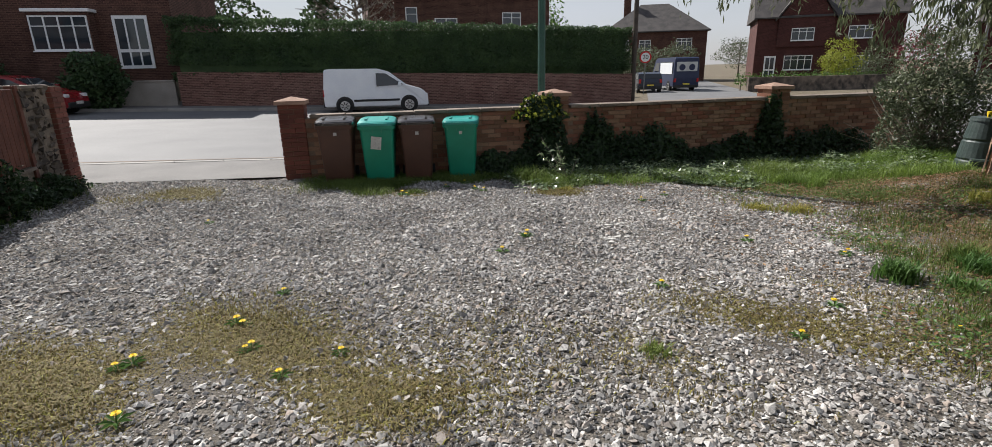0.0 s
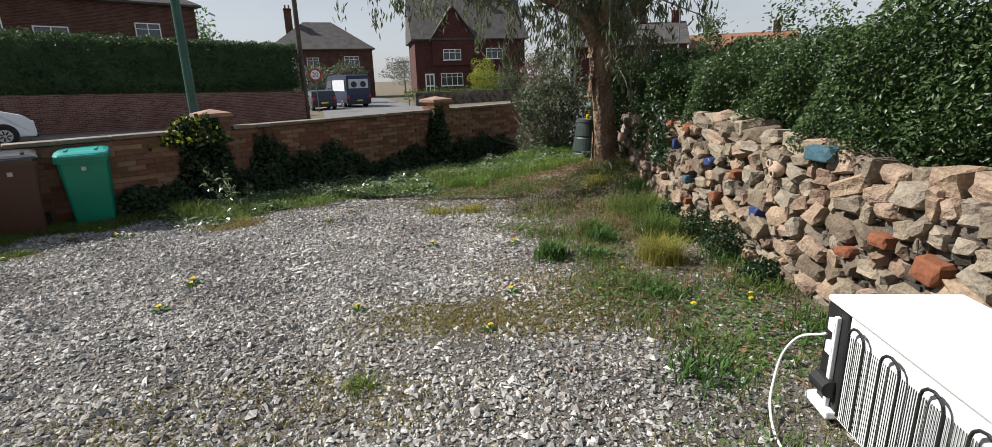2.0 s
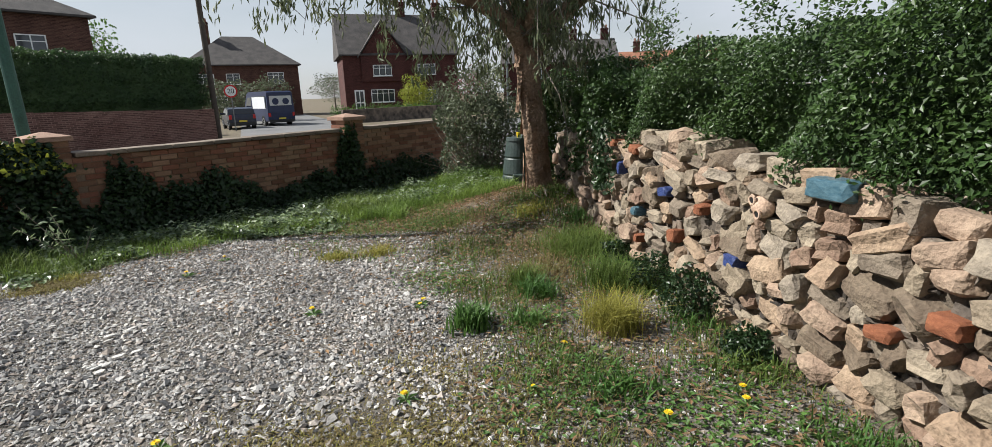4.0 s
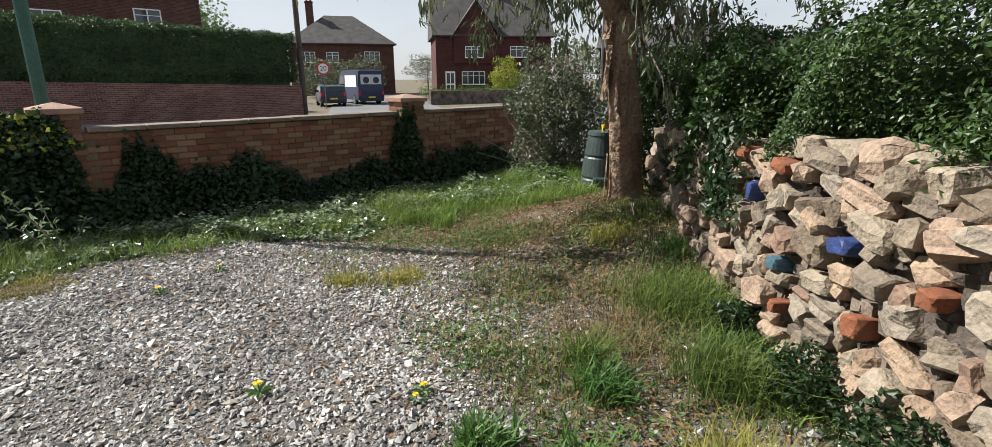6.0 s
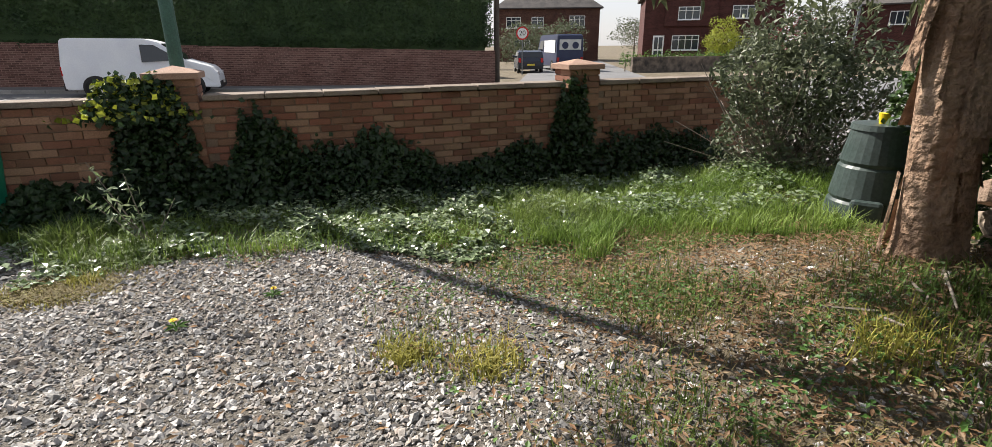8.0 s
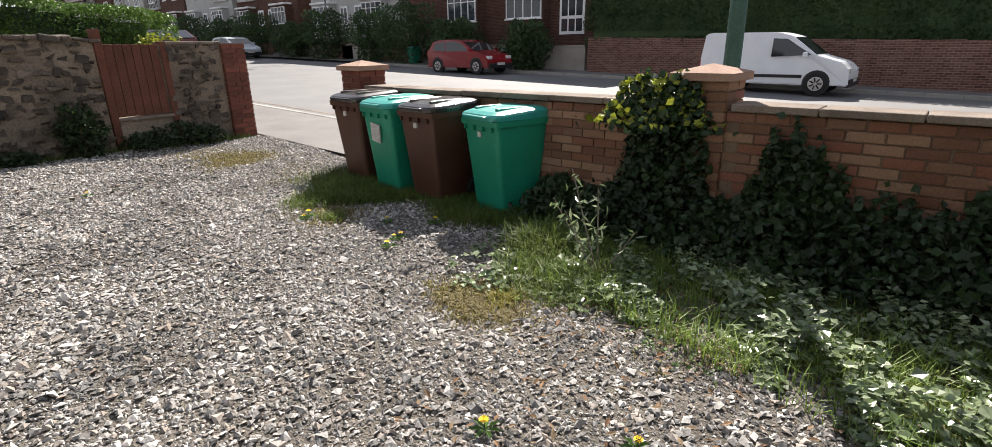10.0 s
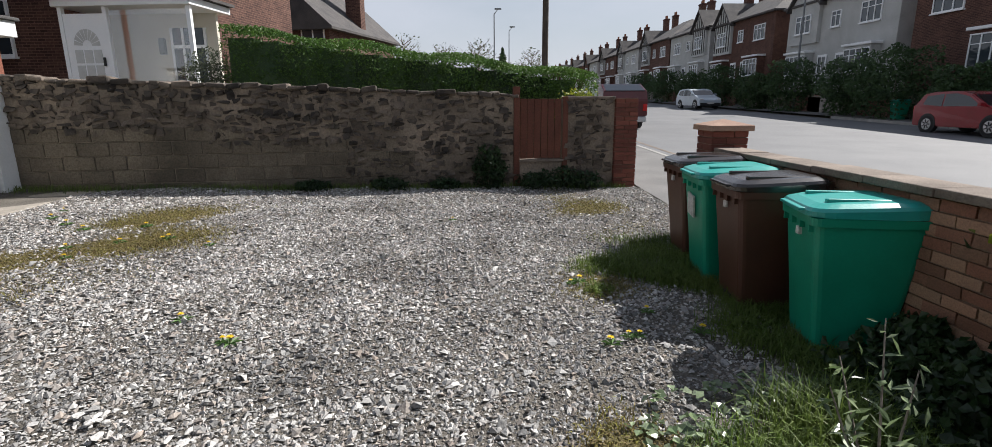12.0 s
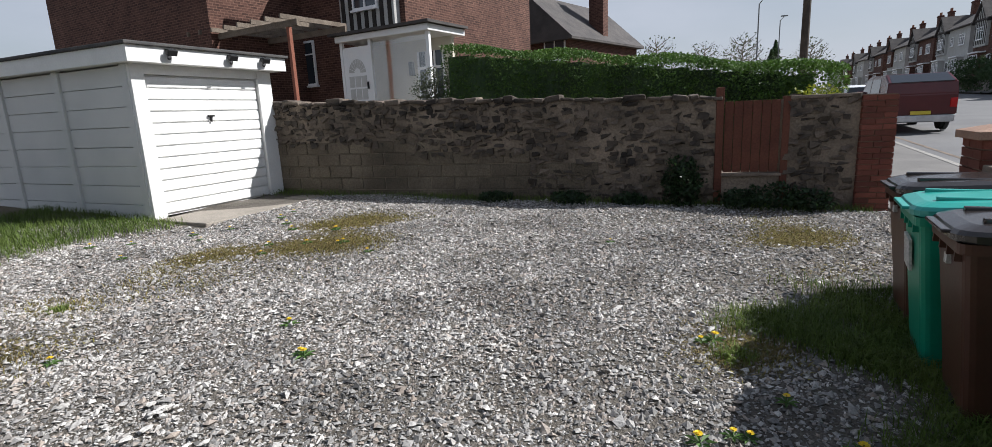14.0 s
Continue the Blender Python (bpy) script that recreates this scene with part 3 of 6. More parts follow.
# gate: posts, step, boards
gate = tagged(empty("gate", *(LW0 + LWD * GATE0), 0, math.degrees(LTURN)), "closed brown stained wooden garden gate with vertical boards", "gate")
GW = GATE1 - GATE0
part("post", slab(-0.10, -0.02, 0.15, 0.0, 0.12, 1.86, 0.006), M_GATE, gate)
part("post", slab(GW, 0.0, 0.2, GW + 0.09, 0.12, 1.70, 0.006), M_GATE, gate)
for i in range(6):
    w = (GW - 0.04) / 6
    part("board", slab(0.02 + i * w, 0.03, 0.66, 0.02 + (i + 1) * w - 0.008, 0.052, 1.66, 0.003), M_GATE, gate)
for z in (0.78, 1.5):
    part("rail", slab(0.02, 0.053, z, GW - 0.02, 0.085, z + 0.09), M_GATE, gate)
part("sill", slab(-0.02, -0.02, 0.601, GW + 0.02, 0.34, 0.645, 0.008), M_COPING, gate, "pale stone step under the gate")
pier("gate_pier", LW1.x - 0.16, LW1.y - 0.02, 0.40, 1.74, M_PIER, "square brick gate pier at the end of the stone wall", cap=False, turn=LTURN)

# ---- rubble garden wall ----
RTURN = math.atan2(RWD.y, RWD.x)
RL = (RW1 - RW0).length
wall_right = tagged(empty("wall_right", RW0.x, RW0.y, 0, math.degrees(RTURN)), "rustic rubble stone garden wall set with coloured fragments", "wall", kind="structure")


def rtop(u):
    return 1.15 + 0.13 * math.exp(-((u - 3.4) / 0.9) ** 2) + 0.03 * math.sin(u * 3.7)


bm = bmesh.new()
for i in range(40):
    u0, u1 = -2.2 + i * (RL + 2.2) / 40, -2.2 + (i + 1) * (RL + 2.2) / 40
    box(bm, u0, -0.42, -0.3, u1 + 0.001, -0.06, rtop(u0) - 0.06)
part("core", bm, M_RUBMORT, wall_right)


def lump(seed, jag=0.21):
    """A rough quarried stone about one unit across."""
    rnd = random.Random(seed)
    bm = bmesh.new()
    bmesh.ops.create_icosphere(bm, subdivisions=2, radius=0.5)
    off = Vector((rnd.uniform(0, 50), rnd.uniform(0, 50), rnd.uniform(0, 50)))
    for v in bm.verts:
        p = v.co.copy()
        q = Vector([math.copysign(abs(a * 2) ** 0.38, a) * 0.5 for a in p])
        q += noise.noise_vector(q * 2.4 + off) * jag
        v.co = q
    bmesh.ops.dissolve_limit(bm, angle_limit=radians(11), verts=bm.verts, edges=bm.edges)
    me = bpy.data.meshes.new("stone")
    bm.to_mesh(me)
    bm.free()
    return me


# rough gaps filled with small stones, joined
c, s = [], []
for i in range(900):
    u = random.uniform(-2.0, RL)
    z = random.uniform(lz(*(RW0 + RWD * u)) - 0.05, rtop(u) - 0.08)
    c.append((u, -0.05, z))
    s.append((random.uniform(0.04, 0.12), 0.07, random.uniform(0.03, 0.08)))
many_boxes("stone_chips", c, s, M_FLINT, wall_right, 0.016)


# ---- wheelie bins ----
def wheelie_bin(x, y, rz, body_mat, lid_mat, label, tilt=0.0, sticker=False):
    """240 litre wheeled bin; the lid's lip faces -y, the wheels and handle +y."""
    ob = tagged(empty("wheelie_bin", x, y, lz(x, y) + float(ripple(x, y)), rz), label, "wheelie bin", "bins by the street wall")
    bm = bmesh.new()
    rings = [(0.0, 0.205, -0.22, 0.20), (0.04, 0.215, -0.24, 0.22), (0.30, 0.232, -0.265, 0.25), (0.86, 0.265, -0.325, 0.315), (0.875, 0.265, -0.325, 0.315), (0.877, 0.288, -0.352, 0.335), (0.93, 0.292, -0.357, 0.34)]
    prev = None
    for z, hw, y0, y1 in rings:
        r = 0.045
        pts = []
        for cx, cy, a0 in ((hw - r, y1 - r, 0), (-hw + r, y1 - r, 90), (-hw + r, y0 + r, 180), (hw - r, y0 + r, 270)):
            for a in (0, 30, 60, 90):
                pts.append(bm.verts.new((cx + r * math.cos(radians(a0 + a)), cy + r * math.sin(radians(a0 + a)), z)))
        if prev:
            for i in range(16):
                bm.faces.new((prev[i], prev[(i + 1) % 16], pts[(i + 1) % 16], pts[i]))
        else:
            bm.faces.new(pts[::-1])
        prev = pts
    part("body", bm, body_mat, ob)
    # lid: shallow dome with raised ribs and a front lip
    bm = bmesh.new()
    prev = None
    for z, k in ((0.932, 1.0), (0.965, 1.015), (0.985, 0.97), (1.005, 0.80), (1.012, 0.4)):
        pts = []
        for i in range(24):
            a = 2 * math.pi * i / 24
            cx, cy = math.cos(a), math.sin(a)
            px = math.copysign(abs(cx) ** 0.35, cx) * 0.298 * k
            py = math.copysign(abs(cy) ** 0.35, cy) * 0.36 * k - 0.012
            pts.append(bm.verts.new((px, py, z + 0.05 * (py + 0.36) * (0 if z < 0.94 else 1))))
        if prev:
            for i in range(24):
                bm.faces.new((prev[i], prev[(i + 1) % 24], pts[(i + 1) % 24], pts[i]))
        prev = pts
    bm.faces.new(prev)
    part("lid", bm, lid_mat, ob)
    for dx in (-0.16, 0.16):
        part("lid_rib", slab(dx - 0.02, -0.25, 1.0, dx + 0.02, 0.22, 1.035, 0.008), lid_mat, ob)
    bm = bmesh.new()
    box(bm, -0.17, -0.405, 0.955, 0.17, -0.365, 0.975, 0.006)
    part("lid_lip", bm, lid_mat, ob)
    bm = bmesh.new()
    tube(bm, (-0.23, 0.40, 0.985), (0.23, 0.40, 0.985), 0.016)
    for dx in (-0.2, 0, 0.2):
        box(bm, dx - 0.02, 0.31, 0.935, dx + 0.02, 0.41, 1.0, 0.006)
    part("handle", bm, body_mat, ob)
    for sx in (-1, 1):
        w = part("wheel", rod((sx * 0.225, 0.24, 0.10), (sx * 0.275, 0.24, 0.10), 0.10, seg=20), M_RUBBER, ob)
        part("hub", rod((sx * 0.274, 0.24, 0.10), (sx * 0.281, 0.24, 0.10), 0.045, seg=14), M_BLACK, w)
    part("axle", rod((-0.23, 0.24, 0.10), (0.23, 0.24, 0.10), 0.012), M_GALV, ob)
    for dx in (-0.21, -0.07, 0.07, 0.21):
        part("rim_gusset", slab(dx - 0.008, -0.352, 0.83, dx + 0.008, -0.30, 0.878), body_mat, ob)
    # black slab on the uncut body imitates a notch's shade
    part("foot_notch_shade", slab(-0.07, -0.252, 0.02, 0.07, -0.225, 0.06), M_BLACK, ob)
    if sticker:
        bm = slab(-0.10, -0.331, 0.56, 0.06, -0.315, 0.76)
        bmesh.ops.rotate(bm, verts=bm.verts, cent=(0, -0.32, 0.66), matrix=Matrix.Rotation(radians(6), 3, "X") @ Matrix.Rotation(radians(8), 3, "Y"))
        st = part("sticker", bm, M_LITTER, ob, "faded white paper sticker")
    else:
        bm = slab(-0.02, -0.338, 0.77, 0.03, -0.30, 0.82)
        part("badge", bm, M_LITTER, ob, "small pale badge")
    return ob


wheelie_bin(-1.15, 9.24, -2, M_BROWN, M_BROWNLID, "dark brown wheelie bin with ribbed lid against brick wall")
wheelie_bin(-0.49, 9.18, -5, M_TEALBIN, M_TEALLID, "green wheelie bin with a faded paper sticker", sticker=True)
wheelie_bin(0.13, 9.19, -4, M_BROWN, M_BROWNLID, "brown wheelie bin with a small pale badge")
wheelie_bin(0.90, 9.34, -12, M_TEALBIN, M_TEALLID, "bright green wheelie bin beside ivy on wall")

# ---- garage ----
GX0, GX1, GY = -1.52, -4.02, 0.08
garage = tagged(empty("garage", 0, 0, 0), "white painted flat-roofed concrete garage with up-and-over door", "garage")
gz = lz(-2.6, 0.1)
bm = bmesh.new()
box(bm, GX1, GY - 5.2, gz - 0.2, GX1 + 0.10, GY, gz + 2.2)
box(bm, GX1, GY - 5.2, gz - 0.2, GX0, GY - 5.1, gz + 2.2)
part("wall", bm, M_GREYW, garage)
for k in range(8):
    z0 = gz - 0.1 + k * 0.285
    part("side_panel", slab(GX0 - 0.085, GY - 5.1, z0 + 0.006, GX0 - 0.03, GY - 0.1, z0 + 0.283, 0.006), M_GREYW, garage)
part("side_backing", slab(GX0 - 0.10, GY - 5.1, gz - 0.2, GX0 - 0.086, GY - 0.1, gz + 2.18), M_GREYW, garage)
for k in range(4):
    part("rib", slab(GX0 - 0.06, GY - 0.14 - k * 1.65, gz - 0.1, GX0 + 0.012, GY - 0.0 - k * 1.65, gz + 2.2, 0.01), M_GREYW, garage)
part("door_post", slab(GX0 - 0.20, GY - 0.10, gz - 0.1, GX0 - 0.002, GY + 0.06, gz + 2.2, 0.008), M_WHITE, garage)
part("door_post", slab(GX1 + 0.002, GY - 0.10, gz - 0.1, GX1 + 0.30, GY + 0.06, gz + 2.2, 0.008), M_WHITE, garage)
part("lintel", slab(GX1 + 0.30, GY - 0.10, gz + 2.06, GX0 - 0.20, GY + 0.05, gz + 2.2, 0.006), M_WHITE, garage)
door = part("door", slab(GX1 + 0.31, GY - 0.06, gz + 0.0, GX0 - 0.21, GY - 0.03, gz + 2.055), M_DOORW, garage, "white ribbed up-and-over door")
for k in range(12):
    z0 = gz + 0.03 + k * 0.168
    bm = bmesh.new()
    prism(bm, [(-0.03, z0), (0.002, z0 + 0.012), (0.006, z0 + 0.08), (0.002, z0 + 0.145), (-0.03, z0 + 0.160)], 0, GX0 - GX1 - 0.54)
    bmesh.ops.transform(bm, verts=bm.verts, matrix=Matrix.Translation((GX1 + 0.32, GY, 0)) @ Matrix.Rotation(radians(-90), 4, "Z") @ Matrix.Scale(-1, 4, (1, 0, 0)))
    bmesh.ops.recalc_face_normals(bm, faces=bm.faces)
    part("door_panel", bm, M_DOORW, door)
bm = bmesh.new()
hx = (GX0 + GX1) / 2 + 0.05
box(bm, hx - 0.06, GY + 0.01, gz + 1.44, hx + 0.05, GY + 0.045, gz + 1.47, 0.006)
box(bm, hx - 0.012, GY + 0.0, gz + 1.36, hx + 0.012, GY + 0.04, gz + 1.46, 0.006)
part("door_handle", bm, M_BLACK, door, "black T-shaped handle")
bm = bmesh.new()
box(bm, GX1 - 0.18, GY + 0.24, gz + 2.2, GX0 + 0.14, GY + 0.275, gz + 2.42, 0.004)
box(bm, GX0 + 0.105, GY - 5.3, gz + 2.2, GX0 + 0.14, GY + 0.24, gz + 2.42, 0.004)
box(bm, GX1 - 0.18, GY - 5.3, gz + 2.2, GX1 - 0.145, GY + 0.24, gz + 2.42, 0.004)
part("fascia", bm, M_WHITE, garage)
part("soffit", slab(GX1 - 0.14, GY - 5.2, gz + 2.201, GX0 + 0.10, GY + 0.238, gz + 2.24), M_WHITE, garage)
bm = slab(GX1 - 0.22, GY - 5.35, gz + 2.421, GX0 + 0.18, GY + 0.32, gz + 2.47, 0.012)
part("roof", bm, M_FELT, garage, "dark grey felt roof edge")
for lx in (-1.98, -3.02, -3.68):
    lamp = tagged(empty("security_light", lx, GY + 0.276, gz + 2.36), "small black security floodlight on white fascia", "light", "garage lights")
    bm = slab(-0.05, 0.0, -0.03, 0.05, 0.05, 0.035, 0.008)
    part("bracket", bm, M_BLACK, lamp)
    bm = bmesh.new()
    box(bm, -0.075, 0.05, -0.06, 0.075, 0.11, 0.03, 0.012)
    bmesh.ops.rotate(bm, verts=bm.verts, cent=(0, 0.08, -0.01), matrix=Matrix.Rotation(radians(-25), 3, "X"))
    part("head", bm, M_BLACK, lamp)
    part("sensor", rod((0.03, 0.05, -0.10), (0.05, 0.09, -0.075), 0.025), M_BLACK, lamp)
tagged(part("apron", slab(GX1 + 0.02, GY + 0.07, gz - 0.15, GX0 + 0.02, GY + 1.15, gz - 0.012, 0.02), M_APRON), "dusty concrete apron in front of garage", "paving", kind="structure")

# ---- appliance lying on its side ----
fd = math.degrees(math.atan2(-0.59, -0.68))
fr = tagged(empty("fridge_freezer", 2.47, 0.93, lz(2.3, 0.7), fd), "discarded white fridge freezer lying on its side on weeds", "fridge")
# local: x along its length, y to the wall side is +y after the turn
part("cabinet", slab(0.0, 0.03, 0.02, 1.38, 0.56, 0.55, 0.012), M_FRIDGE, fr)
part("side_panel", slab(-0.012, 0.0, 0.535, 1.39, 0.58, 0.565, 0.012), M_FRIDGE, fr, "scuffed white enamel side")
part("back_plate", slab(0.16, 0.018, 0.03, 1.36, 0.029, 0.53), M_GREYW, fr)
# black sheet on the back imitates the shaded hollow of the bay
part("bay_shade", slab(0.0, 0.006, 0.05, 0.155, 0.031, 0.53), M_BLACK, fr, "black sheet standing in for shade inside the compressor bay")
part("foot_rail", slab(-0.035, -0.03, 0.02, 0.16, 0.03, 0.06, 0.008), M_FRIDGE, fr)
part("compressor", rod((0.03, -0.012, 0.16), (0.14, -0.012, 0.16), 0.045, 0.04, 16), M_BLACK, fr)
part("bay_bracket", slab(0.09, -0.015, 0.06, 0.115, 0.006, 0.5, 0.004), M_FRIDGE, fr)
for z in (0.14, 0.31, 0.42):
    part("bay_fitting", slab(0.055, -0.02, z, 0.11, 0.006, z + 0.06, 0.006), M_FRIDGE if z > 0.2 else M_GALV, fr)
bm = bmesh.new()
for k in range(5):
    xa = 0.20 + k * 0.22
    for dx in (0.0, 0.11):
        tube(bm, (xa + dx, -0.01, 0.07), (xa + dx, -0.01, 0.46), 0.006, seg=6)
    for i in range(6):
        a0, a1 = math.pi * i / 6, math.pi * (i + 1) / 6
        tube(bm, (xa + 0.055 - 0.055 * math.cos(a0), -0.01, 0.46 + 0.05 * math.sin(a0)), (xa + 0.055 - 0.055 * math.cos(a1), -0.01, 0.46 + 0.05 * math.sin(a1)), 0.006, seg=6)
part("condenser_coil", bm, M_BLACK, fr, "black looped condenser tube")
bm = bmesh.new()
for k in range(90):
    tube(bm, (0.19 + k * 0.0125, -0.004, 0.06), (0.19 + k * 0.0125, -0.004, 0.46), 0.0018, seg=4)
part("condenser_wire", bm, M_BLACK, fr, "fine black condenser wires")
cable = bpy.data.curves.new("cable", "CURVE")
cable.dimensions = "3D"
cable.bevel_depth = 0.006
sp = cable.splines.new("BEZIER")
pts = [(0.06, -0.02, 0.40), (-0.06, -0.10, 0.30), (0.0, -0.20, 0.10), (0.16, -0.26, 0.01), (0.45, -0.30, 0.005)]
sp.bezier_points.add(len(pts) - 1)
for p, co in zip(sp.bezier_points, pts):
    p.co = co
    p.handle_left_type = p.handle_right_type = "AUTO"
cab = new("mains_cable", cable)
cable.materials.append(M_FRIDGE)
cab.parent = fr
cab["label"] = "loose white mains cable"

# ---- street furniture ----
def pole(name, x, y, h, r0, r1, mat, label, cat, arm=None, base=None):
    ob = tagged(empty(name, x, y, lz(x, y) if base is None else base), label, cat)
    part("shaft", rod((0, 0, -0.1), (0, 0, h), r0, r1, 14), mat, ob)
    if arm:
        part("arm", rod((0, 0, h - 0.05), (arm[0], arm[1], h + 0.25), 0.03, 0.03, 8), mat, ob)
        part("lantern", slab(arm[0] - 0.1, arm[1] - 0.3, h + 0.2, arm[0] + 0.1, arm[1] + 0.3, h + 0.32, 0.04), M_GALV, ob)
    return ob


lp = pole("lamp_post", 2.62, 10.35, 8.0, 0.075, 0.055, M_GREENPOLE, "green painted steel lamp post behind the brick wall", "lamp post", (0.0, 1.2))
part("base", rod((0, 0, 0), (0, 0, 1.2), 0.10, 0.10, 14), M_GREENPOLE, lp)
pole("telegraph_pole", 13.0, 28.0, 9.5, 0.14, 0.11, M_WOODPOLE, "dark wooden telegraph pole at the street corner", "pole")
pole("telegraph_pole", -17, 9.7, 8.5, 0.13, 0.10, M_WOODPOLE, "weathered wooden telegraph pole by the kerb", "pole")
for x, y, h in ((-46, 9.0, 8), (-60, 11.3, 8), (-30, 27.5, 9), (27, 21, 8.5), (36, 19, 8.5)):
    pole("street_lamp", x, y, h, 0.07, 0.045, M_GALV, "slim grey steel street lamp beside the road", "street lamp", (0.9, 0.3))
sg = tagged(empty("speed_sign", 17.92, 36.43, lz(17.92, 36.43), -26), "round speed limit sign with red border and numeral 20", "road sign")
hs = 2.30 - lz(17.92, 36.43)
part("post", rod((0, 0.04, 0), (0, 0.04, hs + 0.2), 0.035), M_GALV, sg)
part("disc", rod((0, 0.0, hs), (0, 0.02, hs), 0.40, seg=28), M_SIGNRED, sg)
part("face", rod((0, -0.006, hs), (0, 0.0, hs), 0.31, seg=28), M_DOORW, sg)


def lettering(name, body, size, m, mat, parent):
    cu = bpy.data.curves.new(name, "FONT")
    cu.body, cu.size, cu.align_x, cu.align_y, cu.extrude = body, size, "CENTER", "CENTER", 0.002
    cu.materials.append(mat)
    ob = new(name, cu)
    ob.parent = parent
    ob.matrix_basis = m
    return ob


lettering("numeral", "20", 0.42, pose(0, -0.01, hs, 90, 0, 0), M_INK, sg)


# ---- vehicles ----
def vehicle(name, x, y, rz, length, width, outline, belt, windows, paint, label, cat, wheels, wr=0.31, taper=0.13, bumper=M_BLACK, z=None, screens=(), extras=()):
    """Local x runs to the front. outline: side view in x, z. windows: side panes as outlines. screens: (x0, z0, x1, z1) sloping panes across."""
    ob = tagged(empty(name, x, y, lz(x, y) if z is None else z, rz), label, cat)
    bm = bmesh.new()
    hw = width / 2

    def half(zz):
        return hw - max(0.0, zz - belt) * taper - max(0.0, 0.35 - zz) * 0.12
    a = [bm.verts.new((px, -half(pz), pz)) for px, pz in outline]
    b = [bm.verts.new((px, half(pz), pz)) for px, pz in outline]
    n = len(a)
    bm.faces.new(a)
    bm.faces.new(b[::-1])
    for i in range(n):
        bm.faces.new((a[i], b[i], b[(i + 1) % n], a[(i + 1) % n]))
    bmesh.ops.recalc_face_normals(bm, faces=bm.faces)
    bmesh.ops.bevel(bm, geom=list(bm.edges), offset=0.035, segments=2, affect="EDGES", clamp_overlap=True)
    body = part("body", bm, paint, ob)
    for s in (-1, 1):
        for w in windows:
            bm = bmesh.new()
            lo = [bm.verts.new((px, s * (half(pz) + 0.006), pz)) for px, pz in w]
            hi = [bm.verts.new((px, s * (half(pz) - 0.02), pz)) for px, pz in w]
            bm.faces.new(lo)
            bm.faces.new(hi[::-1])
            for i in range(len(lo)):
                bm.faces.new((lo[i], hi[i], hi[(i + 1) % len(lo)], lo[(i + 1) % len(lo)]))
            bmesh.ops.recalc_face_normals(bm, faces=bm.faces)
            part("window", bm, M_CARGLASS, ob)
    for x0, z0, x1, z1 in screens:
        d = Vector((z1 - z0, 0, -(x1 - x0))).normalized() * 0.012
        if d.x * (x0 + x1) < 0:
            d = -d
        bm = bmesh.new()
        e = 0.09
        q = [(x0, -half(z0) + e, z0), (x0, half(z0) - e, z0), (x1, half(z1) - e, z1), (x1, -half(z1) + e, z1)]
        lo, hi = [bm.verts.new(Vector(p) + d) for p in q], [bm.verts.new(Vector(p) - d) for p in q]
        bm.faces.new(lo)
        bm.faces.new(hi[::-1])
        for i in range(4):
            bm.faces.new((lo[i], hi[i], hi[(i + 1) % 4], lo[(i + 1) % 4]))
        bmesh.ops.recalc_face_normals(bm, faces=bm.faces)
        part("windscreen", bm, M_CARGLASS, ob)
    for wx in wheels:
        for s in (-1, 1):
            part("wheel_arch", rod((wx, s * (hw - 0.10), wr + 0.02), (wx, s * (hw + 0.004), wr + 0.02), wr + 0.06, seg=22), M_BLACK, ob)
            t = part("wheel", rod((wx, s * (hw - 0.20), wr), (wx, s * (hw + 0.012), wr), wr, seg=24), M_RUBBER, ob)
            part("rim", rod((wx, s * (hw + 0.010), wr), (wx, s * (hw + 0.02), wr), wr * 0.66, seg=20), M_STEEL, t)
            # black bars on the closed rim imitate shade between spokes
            for k in range(7):
                ang = 2 * math.pi * k / 7
                bm = rod((wx + 0.05 * math.cos(ang), s * (hw + 0.022), wr + 0.05 * math.sin(ang)), (wx + wr * 0.56 * math.cos(ang), s * (hw + 0.022), wr + wr * 0.56 * math.sin(ang)), 0.022, seg=5)
                part("rim_gap_shade", bm, M_BLACK, t)
    fx, rx = max(p[0] for p in outline), min(p[0] for p in outline)
    part("bumper", slab(fx - 0.10, -hw + 0.06, 0.22, fx + 0.03, hw - 0.06, 0.44, 0.03), bumper, ob)
    part("bumper", slab(rx - 0.03, -hw + 0.06, 0.26, rx + 0.10, hw - 0.06, 0.48, 0.03), bumper, ob)
    for s in (-1, 1):
        part("headlight", slab(fx - 0.30, s * (hw - 0.34), 0.62, fx - 0.02, s * (hw - 0.04), 0.76, 0.03), M_LENS, ob)
        part("tail_light", slab(rx - 0.012, s * (hw - 0.20), 0.70, rx + 0.08, s * (hw - 0.03), 0.98, 0.02), M_TAIL, ob)
        part("wing_mirror", slab(fx * 0.42, s * (hw - 0.02), belt + 0.02, fx * 0.42 + 0.12, s * (hw + 0.17), belt + 0.17, 0.03), paint, ob)
    part("number_plate", slab(rx - 0.045, -0.26, 0.50, rx - 0.03, 0.26, 0.61), M_PLATE, ob)
    part("number_plate", slab(fx + 0.03, -0.26, 0.36, fx + 0.042, 0.26, 0.47), M_LITTER, ob)
    for nm, bmx, mt in extras:
        part(nm, bmx, mt, ob)
    return ob


